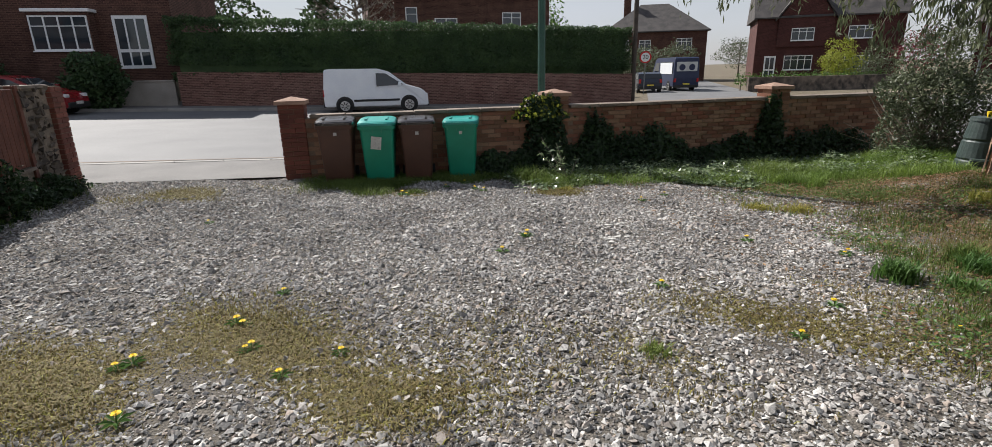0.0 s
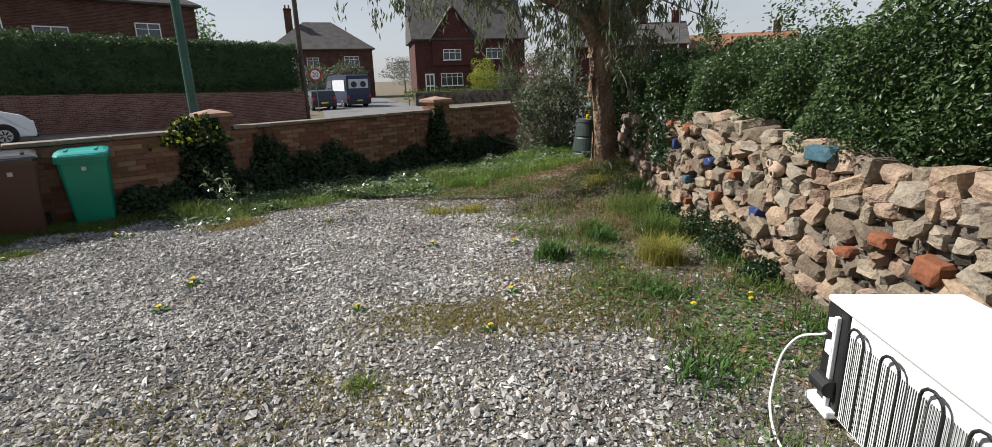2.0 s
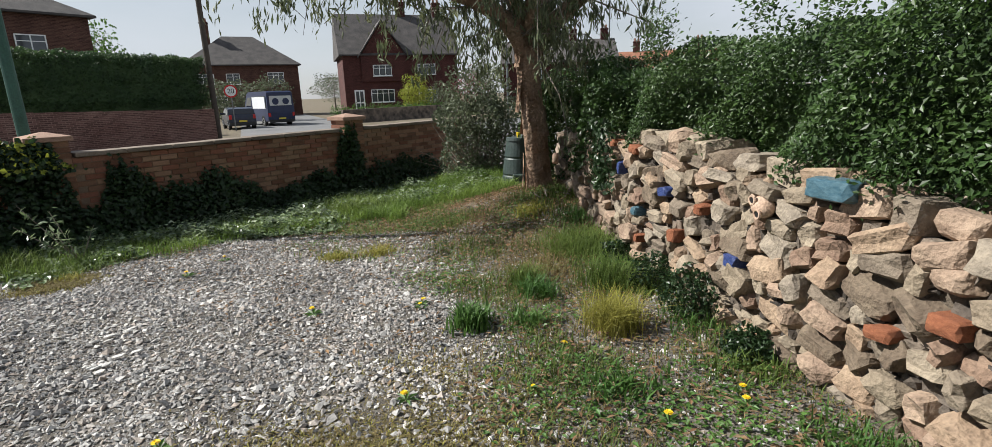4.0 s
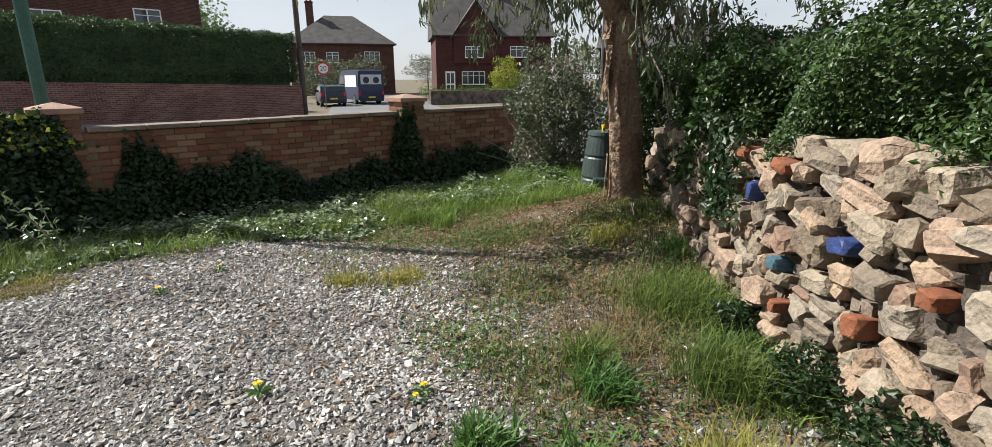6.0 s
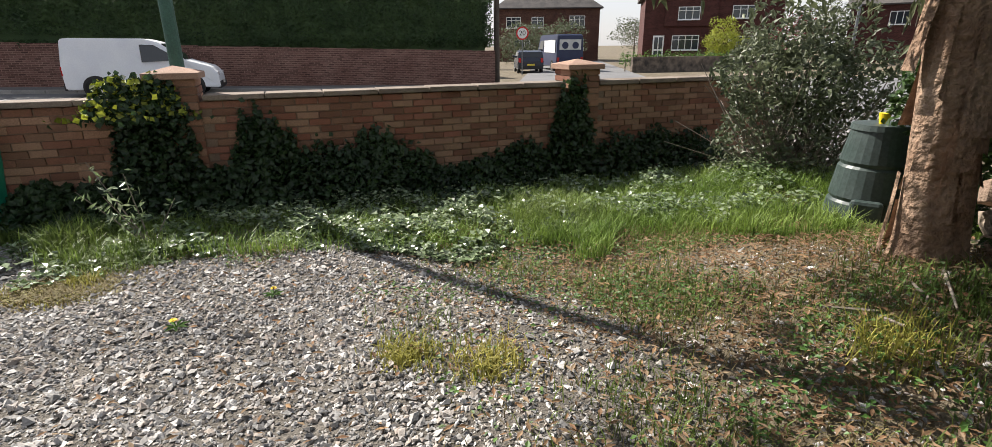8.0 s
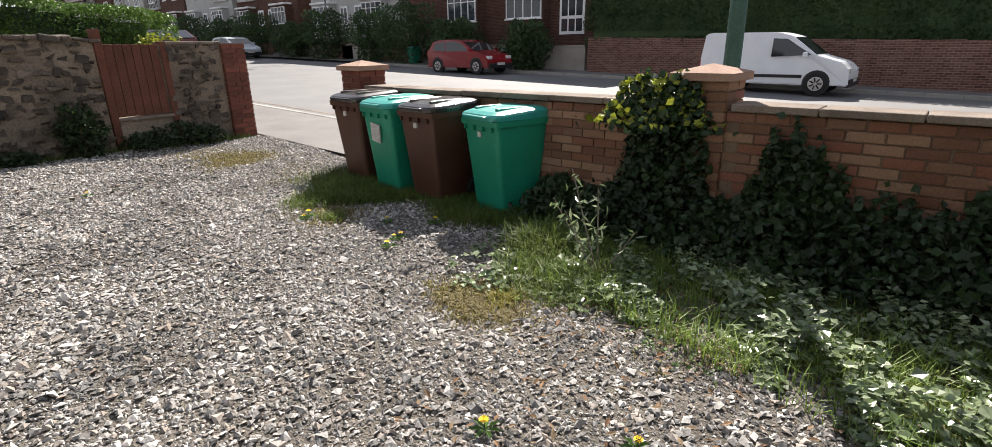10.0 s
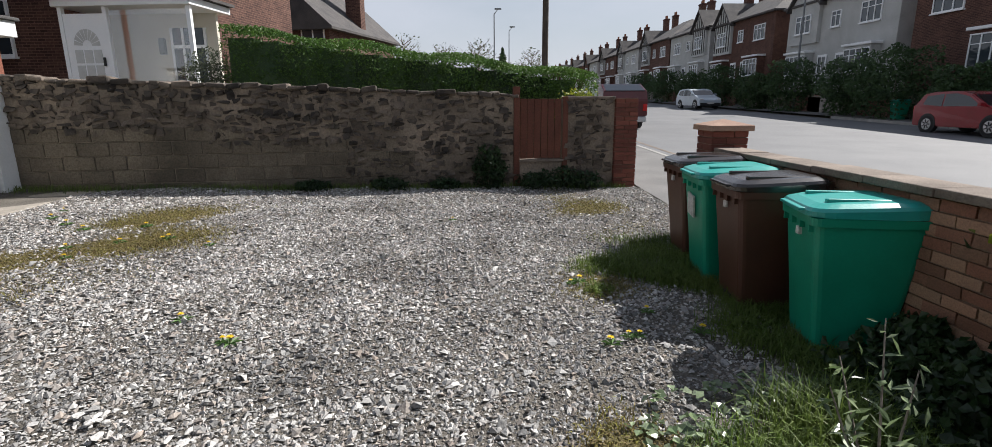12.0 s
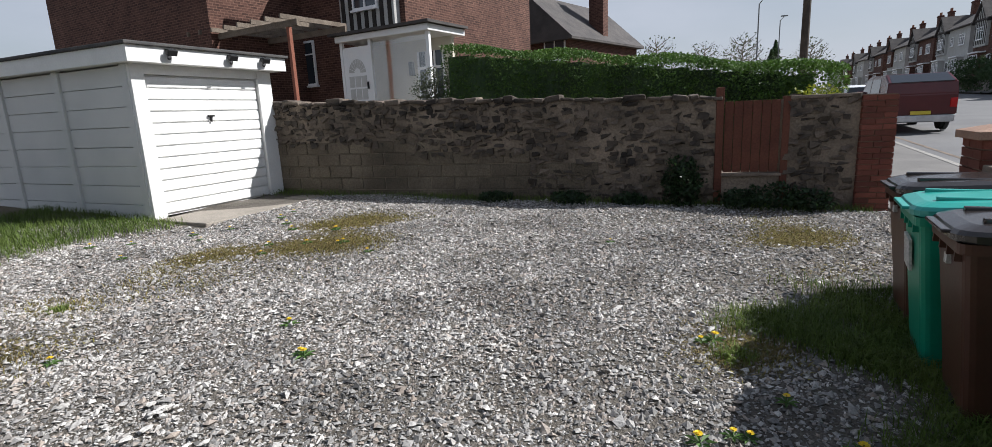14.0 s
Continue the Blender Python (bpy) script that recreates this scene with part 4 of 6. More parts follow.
HATCH = [(-1.95, 0.24), (-1.98, 0.75), (-1.90, 1.0), (-1.62, 1.38), (-1.2, 1.47), (-0.2, 1.49), (0.35, 1.38), (1.05, 0.98), (1.75, 0.80), (1.96, 0.60), (1.98, 0.24)]
HWIN = [[(-1.55, 1.02), (-1.42, 1.32), (-0.72, 1.40), (-0.72, 0.96)], [(-0.66, 0.96), (-0.66, 1.40), (-0.2, 1.41), (0.28, 1.31), (0.82, 0.98)]]
vehicle("hatchback_car", -14.1, 24.7, 0, 3.96, 1.72, HATCH, 0.95, HWIN, M_RED, "parked bright red hatchback car at far kerb", "car", (-1.25, 1.25), screens=[(0.42, 1.36, 1.03, 0.99), (-1.88, 1.03, -1.62, 1.36)])
VAN = [(-2.15, 0.28), (-2.18, 0.9), (-2.08, 1.78), (-1.9, 1.82), (0.1, 1.80), (0.55, 1.68), (1.28, 1.12), (1.95, 0.92), (2.15, 0.70), (2.18, 0.26)]
VWIN = [[(0.02, 1.08), (0.02, 1.62), (0.42, 1.60), (1.12, 1.14)]]
vehicle("panel_van", -0.6, 24.9, 0, 4.38, 1.8, VAN, 1.05, VWIN, M_VANW, "parked small white panel van at far kerb", "van", (-1.33, 1.35), screens=[(0.62, 1.64, 1.25, 1.15)], extras=[("side_trim", slab(-0.95, -0.915, 0.47, 0.95, 0.915, 0.56, 0.01), M_BLACK)])
BIG = [(-2.9, 0.35), (-2.95, 1.0), (-2.9, 2.45), (-2.7, 2.55), (1.4, 2.55), (1.8, 2.35), (2.35, 1.35), (2.85, 1.12), (2.95, 0.35)]
vehicle("delivery_van", 23.3, 42.0, 80, 5.9, 2.0, BIG, 1.35, [[(-2.6, 1.35), (-2.6, 2.2), (0.4, 2.2), (0.4, 1.35)][::-1], [(0.7, 1.4), (0.7, 2.15), (1.55, 2.15), (2.05, 1.4)]], M_NAVY, "navy blue high-roof van parked in side street", "van", (-1.8, 1.9), wr=0.36, taper=0.06,
        extras=[("side_poster", slab(-2.5, -1.012, 1.3, 0.3, 1.012, 2.15), M_VANW), ("rear_poster", slab(-2.965, -0.8, 1.5, -2.93, 0.8, 2.2), M_CURTAIN), ("rear_disc", rod((-2.985, -0.38, 1.8), (-2.96, -0.38, 1.8), 0.24, seg=18), M_NAVY), ("rear_disc", rod((-2.985, 0.38, 1.8), (-2.96, 0.38, 1.8), 0.24, seg=18), M_NAVY)])
vehicle("estate_car", 20.0, 40.2, 72, 3.96, 1.75, HATCH, 0.95, HWIN, M_DARKCAR, "dark blue hatchback parked in side street", "car", (-1.25, 1.25), screens=[(0.42, 1.36, 1.03, 0.99), (-1.88, 1.03, -1.62, 1.36)])
PICK = [(-2.6, 0.48), (-2.65, 1.12), (-2.6, 1.50), (-1.9, 1.78), (0.3, 1.82), (0.7, 1.74), (1.25, 1.22), (2.4, 1.10), (2.62, 0.9), (2.65, 0.45)]
vehicle("pickup_truck", -20.2, 13.05, 180, 5.3, 1.86, PICK, 1.15, [[(-1.6, 1.22), (-1.5, 1.66), (-0.3, 1.70), (-0.3, 1.22)], [(-0.2, 1.22), (-0.2, 1.70), (0.55, 1.68), (1.05, 1.24)]], M_MAROON, "maroon pickup truck with hard top parked at kerb", "pickup truck", (-1.65, 1.65), wr=0.38, bumper=M_STEEL, screens=[(-2.58, 1.5, -1.95, 1.76)])
vehicle("saloon_car", -37.5, 24.4, 4, 3.96, 1.72, HATCH, 0.95, HWIN, M_SILVER, "pale silver hatchback parked at far kerb", "car", (-1.25, 1.25), screens=[(0.42, 1.36, 1.03, 0.99), (-1.88, 1.03, -1.62, 1.36)])
vehicle("saloon_car", -27.2, 13.0, 180, 3.96, 1.72, HATCH, 0.95, HWIN, M_VANW, "white hatchback parked behind the pickup truck", "car", (-1.25, 1.25), screens=[(0.42, 1.36, 1.03, 0.99), (-1.88, 1.03, -1.62, 1.36)])


# ---- houses ----
def window(ob, m, w, h, cols=3, rows=1, sill=True, top=0.3, glass=None):
    """A casement set on a wall: m puts its lower middle on the face, -y outwards."""
    fr = new("window")
    fr.parent = ob
    fr.matrix_basis = m
    t = 0.06
    bm = bmesh.new()
    box(bm, -w / 2, -0.05, 0, w / 2, 0.04, t)
    box(bm, -w / 2, -0.05, h - t, w / 2, 0.04, h)
    for i in range(cols + 1):
        xx = -w / 2 + (w - t) * i / cols
        box(bm, xx, -0.048, t, xx + t, 0.038, h - t)
    if rows > 1:
        box(bm, -w / 2 + t, -0.045, h * (1 - top) - 0.02, w / 2 - t, 0.036, h * (1 - top) + 0.02)
    part("frame", bm, M_UPVC, fr)
    part("pane", slab(-w / 2 + 0.02, -0.012, 0.02, w / 2 - 0.02, 0.02, h - 0.02), glass or M_GLASS, fr)
    if sill:
        part("sill", slab(-w / 2 - 0.05, -0.11, -0.06, w / 2 + 0.05, 0.02, -0.002), M_UPVC, fr)
    return fr


def house(x, y, z, rz, w, d, h, rise, wall, roof, label, hip=True, wins=(), doors=(), chimneys=((0.0, 0.0),), gable=None, beams=False, ridge="x", chim_h=1.3, bay=()):
    """Front on local y = 0, depth to +y. wins: (x, z, w, h, cols, rows); side windows with a fourth-side flag are placed by 'side'."""
    ob = tagged(empty("house", x, y, z, rz), label, "house")
    part("wall", slab(-w / 2, 0, -1.5, w / 2, d, h), wall, ob)
    e = 0.35
    bm = bmesh.new()
    a = [(-w / 2 - e, -e), (w / 2 + e, -e), (w / 2 + e, d + e), (-w / 2 - e, d + e)]
    lo = [bm.verts.new((p, q, h - 0.02)) for p, q in a]
    lo2 = [bm.verts.new((p, q, h + 0.10)) for p, q in a]
    if ridge == "x":
        k = min(w, d) / 2 * 0.95 if hip else 0.0
        r = [bm.verts.new((-w / 2 - e + (k + e if hip else 0), d / 2, h + rise)), bm.verts.new((w / 2 + e - (k + e if hip else 0), d / 2, h + rise))]
        faces = [(lo2[0], lo2[1], r[1], r[0]), (lo2[2], lo2[3], r[0], r[1]), (lo2[1], lo2[2], r[1]), (lo2[3], lo2[0], r[0])]
    else:
        r = [bm.verts.new((0, -e, h + rise)), bm.verts.new((0, d + e, h + rise))]
        faces = [(lo2[1], lo2[2], r[1], r[0]), (lo2[3], lo2[0], r[0], r[1]), (lo2[0], lo2[1], r[0]), (lo2[2], lo2[3], r[1])]
    for f in faces:
        bm.faces.new(f)
    bm.faces.new(lo[::-1])
    for i in range(4):
        bm.faces.new((lo[i], lo[(i + 1) % 4], lo2[(i + 1) % 4], lo2[i]))
    bmesh.ops.recalc_face_normals(bm, faces=bm.faces)
    rf = part("roof", bm, roof, ob)
    for cx, cy in chimneys:
        ch = part("chimney", slab(cx - 0.45, d / 2 + cy - 0.3, h + 0.2, cx + 0.45, d / 2 + cy + 0.3, h + rise + chim_h, 0.03), wall if wall is not M_PEBBLE else M_HOUSEBRICK, rf)
        part("chimney_band", slab(cx - 0.5, d / 2 + cy - 0.35, h + rise + chim_h - 0.22, cx + 0.5, d / 2 + cy + 0.35, h + rise + chim_h - 0.08, 0.01), M_HOUSEDARK, rf)
        for px in (-0.22, 0.22):
            part("chimney_pot", rod((cx + px, d / 2 + cy, h + rise + chim_h), (cx + px, d / 2 + cy, h + rise + chim_h + 0.4), 0.12, 0.10, 10), M_REDTILE, rf)
    if gable:
        gx, gw, gr, gmat = gable
        bm = bmesh.new()
        prism(bm, [(gx - gw / 2, h - 2.6), (gx + gw / 2, h - 2.6), (gx + gw / 2, h), (gx, h + gr), (gx - gw / 2, h)], -0.25, d / 2)
        part("gable", bm, gmat, ob)
        for s in (-1, 1):
            bm = bmesh.new()
            prism(bm, [(gx + s * (gw / 2 + 0.3), h - 0.28), (gx, h + gr + 0.02), (gx, h + gr + 0.20), (gx + s * (gw / 2 + 0.3), h - 0.10)], -0.5, d / 2)
            part("gable_roof", bm, roof, ob)
        if beams:
            for i in range(-3, 4):
                bx = gx + i * gw / 7
                top_z = h + gr * (1 - abs(bx - gx) / (gw / 2)) - 0.1
                part("beam", slab(bx - 0.07, -0.28, h - 2.4, bx + 0.07, -0.251, top_z), M_BEAM, ob)
            part("beam", slab(gx - gw / 2, -0.285, h - 0.1, gx + gw / 2, -0.252, h + 0.08), M_BEAM, ob)
    for wx, wz, ww, wh, cols, rows in wins:
        off = -0.25 if gable and abs(wx - gable[0]) < gable[1] / 2 and wz > h - 2.6 else 0.0
        window(ob, pose(wx, off - 0.02, wz), ww, wh, cols, rows)
    for bx, bz, bw, bh in bay:
        part("bay", slab(bx - bw / 2, -0.6, -0.5, bx + bw / 2, 0, bz + bh + 0.15), wall, ob)
        part("bay_roof", slab(bx - bw / 2 - 0.12, -0.75, bz + bh + 0.151, bx + bw / 2 + 0.12, 0.02, bz + bh + 0.30, 0.03), M_UPVC, ob)
        window(ob, pose(bx, -0.62, bz), bw - 0.15, bh, 4, 2)
    for dx, dz, dw, dh in doors:
        dr = part("door", slab(dx - dw / 2, -0.08, dz, dx + dw / 2, -0.02, dz + dh, 0.006), M_UPVC, ob, "white glazed front door")
        n = max(2, int(dw / 0.45))
        for i in range(n):
            x0 = dx - dw / 2 + 0.09 + (dw - 0.18) * i / n
            part("door_pane", slab(x0 + 0.04, -0.088, dz + 0.15, x0 + (dw - 0.18) / n - 0.04, -0.079, dz + 0.75), M_GLASS, dr)
            part("door_pane", slab(x0 + 0.04, -0.088, dz + 0.9, x0 + (dw - 0.18) / n - 0.04, -0.079, dz + dh - 0.15), M_GLASS, dr)
    return ob


# brick semi with glazed porch door, across the street
hz = lz(-14, 31)
house(-17.1, 30.0, hz + 0.0, 0, 14.3, 8, 6.2, 2.6, M_HOUSEBRICK, M_SLATE, "dark red brick house with white bay window and glazed door", wins=[(-5.2, 4.0, 1.8, 1.3, 3, 2), (-1.7, 4.0, 2.0, 1.3, 3, 2), (2.3, 4.0, 2.0, 1.3, 3, 2), (5.1, 4.2, 1.0, 1.2, 2, 2)], doors=[(5.35, 0.35, 1.5, 2.4)], bay=[(2.65, 1.2, 2.5, 1.5), (-1.9, 1.2, 2.4, 1.5)])
# row of houses along the far side of the street
specs = [(-31, M_PEBBLE, M_PEBBLE, False), (-43.5, M_HOUSEBRICK, M_PEBBLE, True), (-55, M_PEBBLE, M_PEBBLE, True), (-66, M_HOUSEBRICK, M_PEBBLE, True), (-78, M_PEBBLE, M_PEBBLE, True), (-90, M_HOUSEBRICK, M_PEBBLE, True), (-103, M_PEBBLE, M_HOUSEBRICK, False), (-117, M_HOUSEBRICK, M_PEBBLE, True), (-133, M_PEBBLE, M_PEBBLE, True), (-150, M_HOUSEBRICK, M_HOUSEBRICK, False), (-170, M_PEBBLE, M_PEBBLE, True)]
for hx, wm, gm, bs in specs:
    house(hx, 30.3, lz(hx, 31) + 0.2, 0, 10.6, 8, 5.6, 2.7, wm, M_SLATE, "semi-detached brick and render house with mock timber gables", wins=[(-3.1, 3.7, 1.7, 1.2, 3, 2), (0.0, 3.8, 0.9, 1.0, 2, 2), (3.1, 3.7, 1.7, 1.2, 3, 2)], doors=[(-0.9, 0.1, 0.95, 2.05), (0.9, 0.1, 0.95, 2.05)], bay=[(-3.1, 0.9, 2.3, 1.3), (3.1, 0.9, 2.3, 1.3)], gable=(-3.1, 3.2, 1.7, gm) if hx != -55 else (3.1, 3.2, 1.7, gm), beams=bs, chimneys=((-4.3, 0), (4.3, 0)))
# house behind the tall hedge
house(5.6, 40.0, 0.3, 4, 13, 8, 6.4, 2.6, M_HOUSEBRICK, M_SLATE, "large red brick house with hipped slate roof behind hedge", wins=[(-3.6, 4.1, 0.8, 1.5, 1, 2), (-1.2, 3.6, 1.6, 1.3, 2, 2), (3.6, 4.1, 1.4, 1.2, 2, 2)], chimneys=((-4.5, 0),))
# corner houses beyond the side street
house(40.5, 45.2, 0.15, -32, 12, 9, 5.6, 4.6, M_HOUSEDARK, M_SLATE, "dark red gabled house with white windows", hip=False, wins=[(-2.1, 3.55, 1.9, 1.1, 3, 2), (2.6, 3.6, 1.9, 1.1, 3, 2), (-2.2, 0.9, 2.4, 1.3, 4, 2), (2.6, 0.9, 2.0, 1.2, 3, 2)], doors=[(-4.6, 0.1, 1.0, 2.1)], gable=(-1.9, 4.6, 3.3, M_HOUSEDARK), chimneys=((1.0, 0), (5.0, 0)))
house(32.9, 63.8, 0.2, -24, 12, 9, 5.4, 3.6, M_HOUSEBRICK, M_SLATE, "red brick house with steep hipped slate roof", wins=[(-4.0, 3.3, 1.7, 1.2, 3, 2), (-1.2, 3.3, 1.4, 1.2, 2, 2), (3.4, 3.3, 1.8, 1.3, 3, 2), (-3, 0.8, 1.8, 1.2, 3, 2), (3.4, 0.8, 1.8, 1.2, 3, 2)], chimneys=((-3.4, 0),), chim_h=1.6)
house(60, 38, 0.2, -55, 14, 9, 4.8, 3.0, M_HOUSEDARK, M_SLATE, "brick house with dark slate roof and chimneys", hip=False, wins=[(-3, 3.0, 1.6, 1.2, 3, 1), (3, 3.0, 1.6, 1.2, 3, 1)], chimneys=((-5, 0), (2, 0), (6, 0)))
house(70, 28, 0.2, -65, 12, 8, 3.8, 2.4, M_HOUSEBRICK, M_REDTILE, "brick house with orange tiled roof", hip=False, wins=[(-3, 2.2, 1.4, 1.1, 2, 1), (3, 2.2, 1.4, 1.1, 2, 1)], chimneys=((-4, 0), (4, 0)))

# neighbour's house with porch behind the stone wall
nb = house(-11.1, -4.1, 1.5, 83, 5.8, 8, 5.2, 2.6, M_HOUSEBRICK, M_SLATE, "red brick house with white glazed porch beyond the stone wall", wins=[(-1.65, 1.35, 1.1, 1.45, 1, 2), (1.6, 3.4, 1.0, 1.0, 2, 1)], gable=(1.6, 2.2, 1.4, M_PEBBLE), beams=True, chimneys=((2, 0),))
porch = tagged(empty("porch", -9.55, -1.35, 1.5, 83), "white upvc glazed porch with arched-pane door", "porch")
part("floor_slab", slab(-1.6, -0.05, -1.2, 1.75, 1.6, 0.05), M_APRON, porch)
for px in (-1.55, -0.42, 1.65):
    part("post", slab(px - 0.05, 0, 0.05, px + 0.05, 0.1, 2.35, 0.006), M_UPVC, porch)
part("door", slab(-1.5, 0.02, 0.05, -0.47, 0.08, 2.2, 0.004), M_UPVC, porch, "white panelled door with arched glazing")
for r in range(3):
    for c in range(3):
        part("door_pane", slab(-1.32 + c * 0.24, 0.010, 0.35 + r * 0.36, -1.12 + c * 0.24, 0.019, 0.66 + r * 0.36), M_CURTAIN, porch)
bm = bmesh.new()
for i in range(9):
    a0 = math.pi * i / 9
    a1 = math.pi * (i + 0.86) / 9
    bm.faces.new([bm.verts.new((-0.98 + r * math.cos(a), 0.012, 1.47 + r * math.sin(a) * 1.15)) for r, a in ((0.12, a0), (0.34, a0), (0.34, a1), (0.12, a1))])
part("door_fanlight", bm, M_CURTAIN, porch)
part("door_handle", slab(-0.60, -0.03, 1.0, -0.56, 0.019, 1.2, 0.006), M_BLACK, porch)
part("back_wall", slab(-1.5, 1.2, 0.05, 1.6, 1.3, 2.35), M_CREAM, porch, "cream plaster wall inside the porch")
part("lantern", slab(0.05, 1.08, 1.35, 0.2, 1.199, 1.75, 0.02), M_GALV, porch)
pane = part("pane", slab(-0.36, 0.04, 0.5, 1.59, 0.052, 2.28), M_UPVC, porch)
pane.data.materials.clear()
mg = bpy.data.materials.new("clear_pane")
mg.use_nodes = True
nt = mg.node_tree
tr, gl, mx = nt.nodes.new("ShaderNodeBsdfTransparent"), nt.nodes.new("ShaderNodeBsdfGlossy"), nt.nodes.new("ShaderNodeMixShader")
gl.inputs["Roughness"].default_value = 0.03
mx.inputs[0].default_value = 0.12
nt.links.new(tr.outputs[0], mx.inputs[1])
nt.links.new(gl.outputs[0], mx.inputs[2])
nt.links.new(mx.outputs[0], nt.nodes["Material Output"].inputs[0])
pane.data.materials.append(mg)
pane.visible_shadow = False
part("dwarf_wall", slab(-0.37, 0.0, 0.05, 1.6, 0.1, 0.5), M_UPVC, porch)
part("side_frame", slab(1.6, 0.1, 0.05, 1.7, 1.2, 0.5), M_UPVC, porch)
part("fascia", slab(-1.65, -0.12, 2.35, 1.78, 1.6, 2.52, 0.012), M_UPVC, porch, "white porch fascia")
bm = bmesh.new()
prism(bm, [(-1.8, 2.53), (1.9, 2.53), (1.9, 2.60), (-1.8, 2.60)], -0.25, 1.62)
part("roof", bm, M_SLATE, porch)
# bay glazing of the house seen through the porch
for k in range(4):
    part("inner_bay_bar", slab(0.35 + k * 0.3, 1.15, 0.6, 0.41 + k * 0.3, 1.199, 2.0), M_UPVC, porch)
part("inner_bay_bar", slab(0.35, 1.14, 1.5, 1.31, 1.198, 1.58), M_UPVC, porch)
part("inner_bay_glass", slab(0.36, 1.17, 0.6, 1.30, 1.1985, 2.0), M_GLASS, porch)
# pergola over the side path
pg = tagged(empty("pergola", -8.0, -3.9, 0.6, 83), "weathered timber pergola with red-brown posts", "pergola")
for px in (-2.2, 0.9):
    part("post", slab(px - 0.05, -0.05, 0, px + 0.05, 0.05, 3.5, 0.006), M_POST, pg)
part("beam", slab(-3.4, -0.06, 3.5, 1.3, 0.0, 3.66), M_TIMBER, pg)
part("beam", slab(-3.4, 1.6, 3.5, 1.3, 1.66, 3.66), M_TIMBER, pg)
for k in range(8):
    part("rafter", slab(-3.2 + k * 0.6, -0.35, 3.66, -3.14 + k * 0.6, 1.9, 3.78), M_TIMBER, pg)
house(-8.6, -11.0, 0.9, 83, 10, 8, 7.6, 2.4, M_HOUSEBRICK, M_SLATE, "plain red brick side of a neighbouring house", wins=(), chimneys=())
house(-25, -2.6, 1.2, 75, 5, 8, 4.0, 2.6, M_HOUSEBRICK, M_SLATE, "orange brick houses with gabled slate roofs", ridge="y", wins=[(-1.6, 3.0, 1.3, 1.5, 2, 2), (1.6, 3.0, 1.3, 1.5, 2, 2)], chimneys=((2, 0),))

# ---- far walls and front gardens ----
fw = tagged(new("wall_far"), "long weathered red brick garden wall under tall hedge", "wall", kind="structure")
c, s = [], []
bm = bmesh.new()
for i in range(20):
    x0 = -9.4 + i * 22.2 / 20
    z1 = 1.66 - 0.025 * (x0 + 0.4)
    box(bm, x0, 27.7, -0.5, x0 + 1.115, 27.95, z1)
part("wall_body", bm, M_REDWALL, fw)
for i in range(260):
    row = random.randrange(14)
    x0 = random.uniform(-9.2, 12.6)
    c.append((x0, 27.698, 0.35 + row * 0.085 - 0.025 * (x0 + 0.4)))
    s.append((0.22, 0.02, 0.07))
many_boxes("brick_face", c, s, M_REDWALL, fw, 0.004)
def garden_wall(x0, x1, h, mat, label):
    ob = tagged(new("garden_wall"), label, "garden wall", "front garden walls across the street")
    za = lz((x0 + x1) / 2, 27.8)
    part("wall_body", slab(x0, 27.8, za - 0.4, x1, 28.02, za + h), mat, ob)
    n = max(1, int((x1 - x0) / 0.6))
    bm = bmesh.new()
    for i in range(n):
        box(bm, x0 + (x1 - x0) * i / n, 27.75, za + h, x0 + (x1 - x0) * (i + 1) / n - 0.01, 28.07, za + h + 0.07, 0.01)
    part("coping", bm, mat, ob)
garden_wall(-11.9, -9.6, 1.15, M_PALEWALL, "pale rendered garden wall beside the driveway")
garden_wall(-15.6, -12.9, 1.05, M_PALEWALL, "pale brick garden wall in shade")
for k, x0 in enumerate((-20.0, -24.5, -29, -31, -36, -42, -48, -55, -62, -70)):
    garden_wall(x0, x0 + 3.2, 1.0, M_REDWALL if k % 2 else M_PALEWALL, "low front garden wall along far pavement")
sw = tagged(new("garden_wall"), "low stone garden wall with clipped hedge behind", "garden wall")
bm = bmesh.new()
box(bm, 26, 36.0, -0.6, 40, 36.3, 0.75)
bmesh.ops.rotate(bm, verts=bm.verts, cent=(26, 36, 0), matrix=Matrix.Rotation(radians(-6), 3, "Z"))
part("wall_body", bm, M_FLINT, sw)
gb = wheelie_bin(-21.0, 27.3, 0, M_TEALBIN, M_TEALLID, "dark green wheelie bin on the far pavement")


# ---- foliage helpers ----
RNG = np.random.default_rng(7)


def unit(v):
    return v / np.maximum(np.linalg.norm(v, axis=1, keepdims=True), 1e-6)


def leaves(name, pts, size, mat, parent=None, up=0.4, face=None, aspect=0.6, droop=0.0, kind="stuff", label=""):
    """Folded four-cornered leaves, one at each point."""
    n = len(pts)
    nrm = RNG.normal(size=(n, 3))
    nrm[:, 2] += up * 2
    if face is not None:
        nrm += np.asarray(face) * 1.6
    nrm = unit(nrm)
    t = RNG.normal(size=(n, 3))
    t[:, 2] -= droop * 3
    t = unit(t - nrm * np.sum(t * nrm, 1, keepdims=True) * (1 - min(droop, 0.6)))
    b = unit(np.cross(nrm, t))
    l = size * RNG.uniform(0.6, 1.35, (n, 1))
    w = l * aspect
    v = np.stack([pts - t * l / 2, pts + b * w / 2 + nrm * w * 0.18, pts + t * l / 2, pts - b * w / 2 + nrm * w * 0.18], 1).reshape(-1, 3)
    f = np.arange(4 * n).reshape(-1, 4)
    ob = mesh_np(name, v, f, mat, parent, label)
    if kind:
        ob["kind"] = kind
    return ob


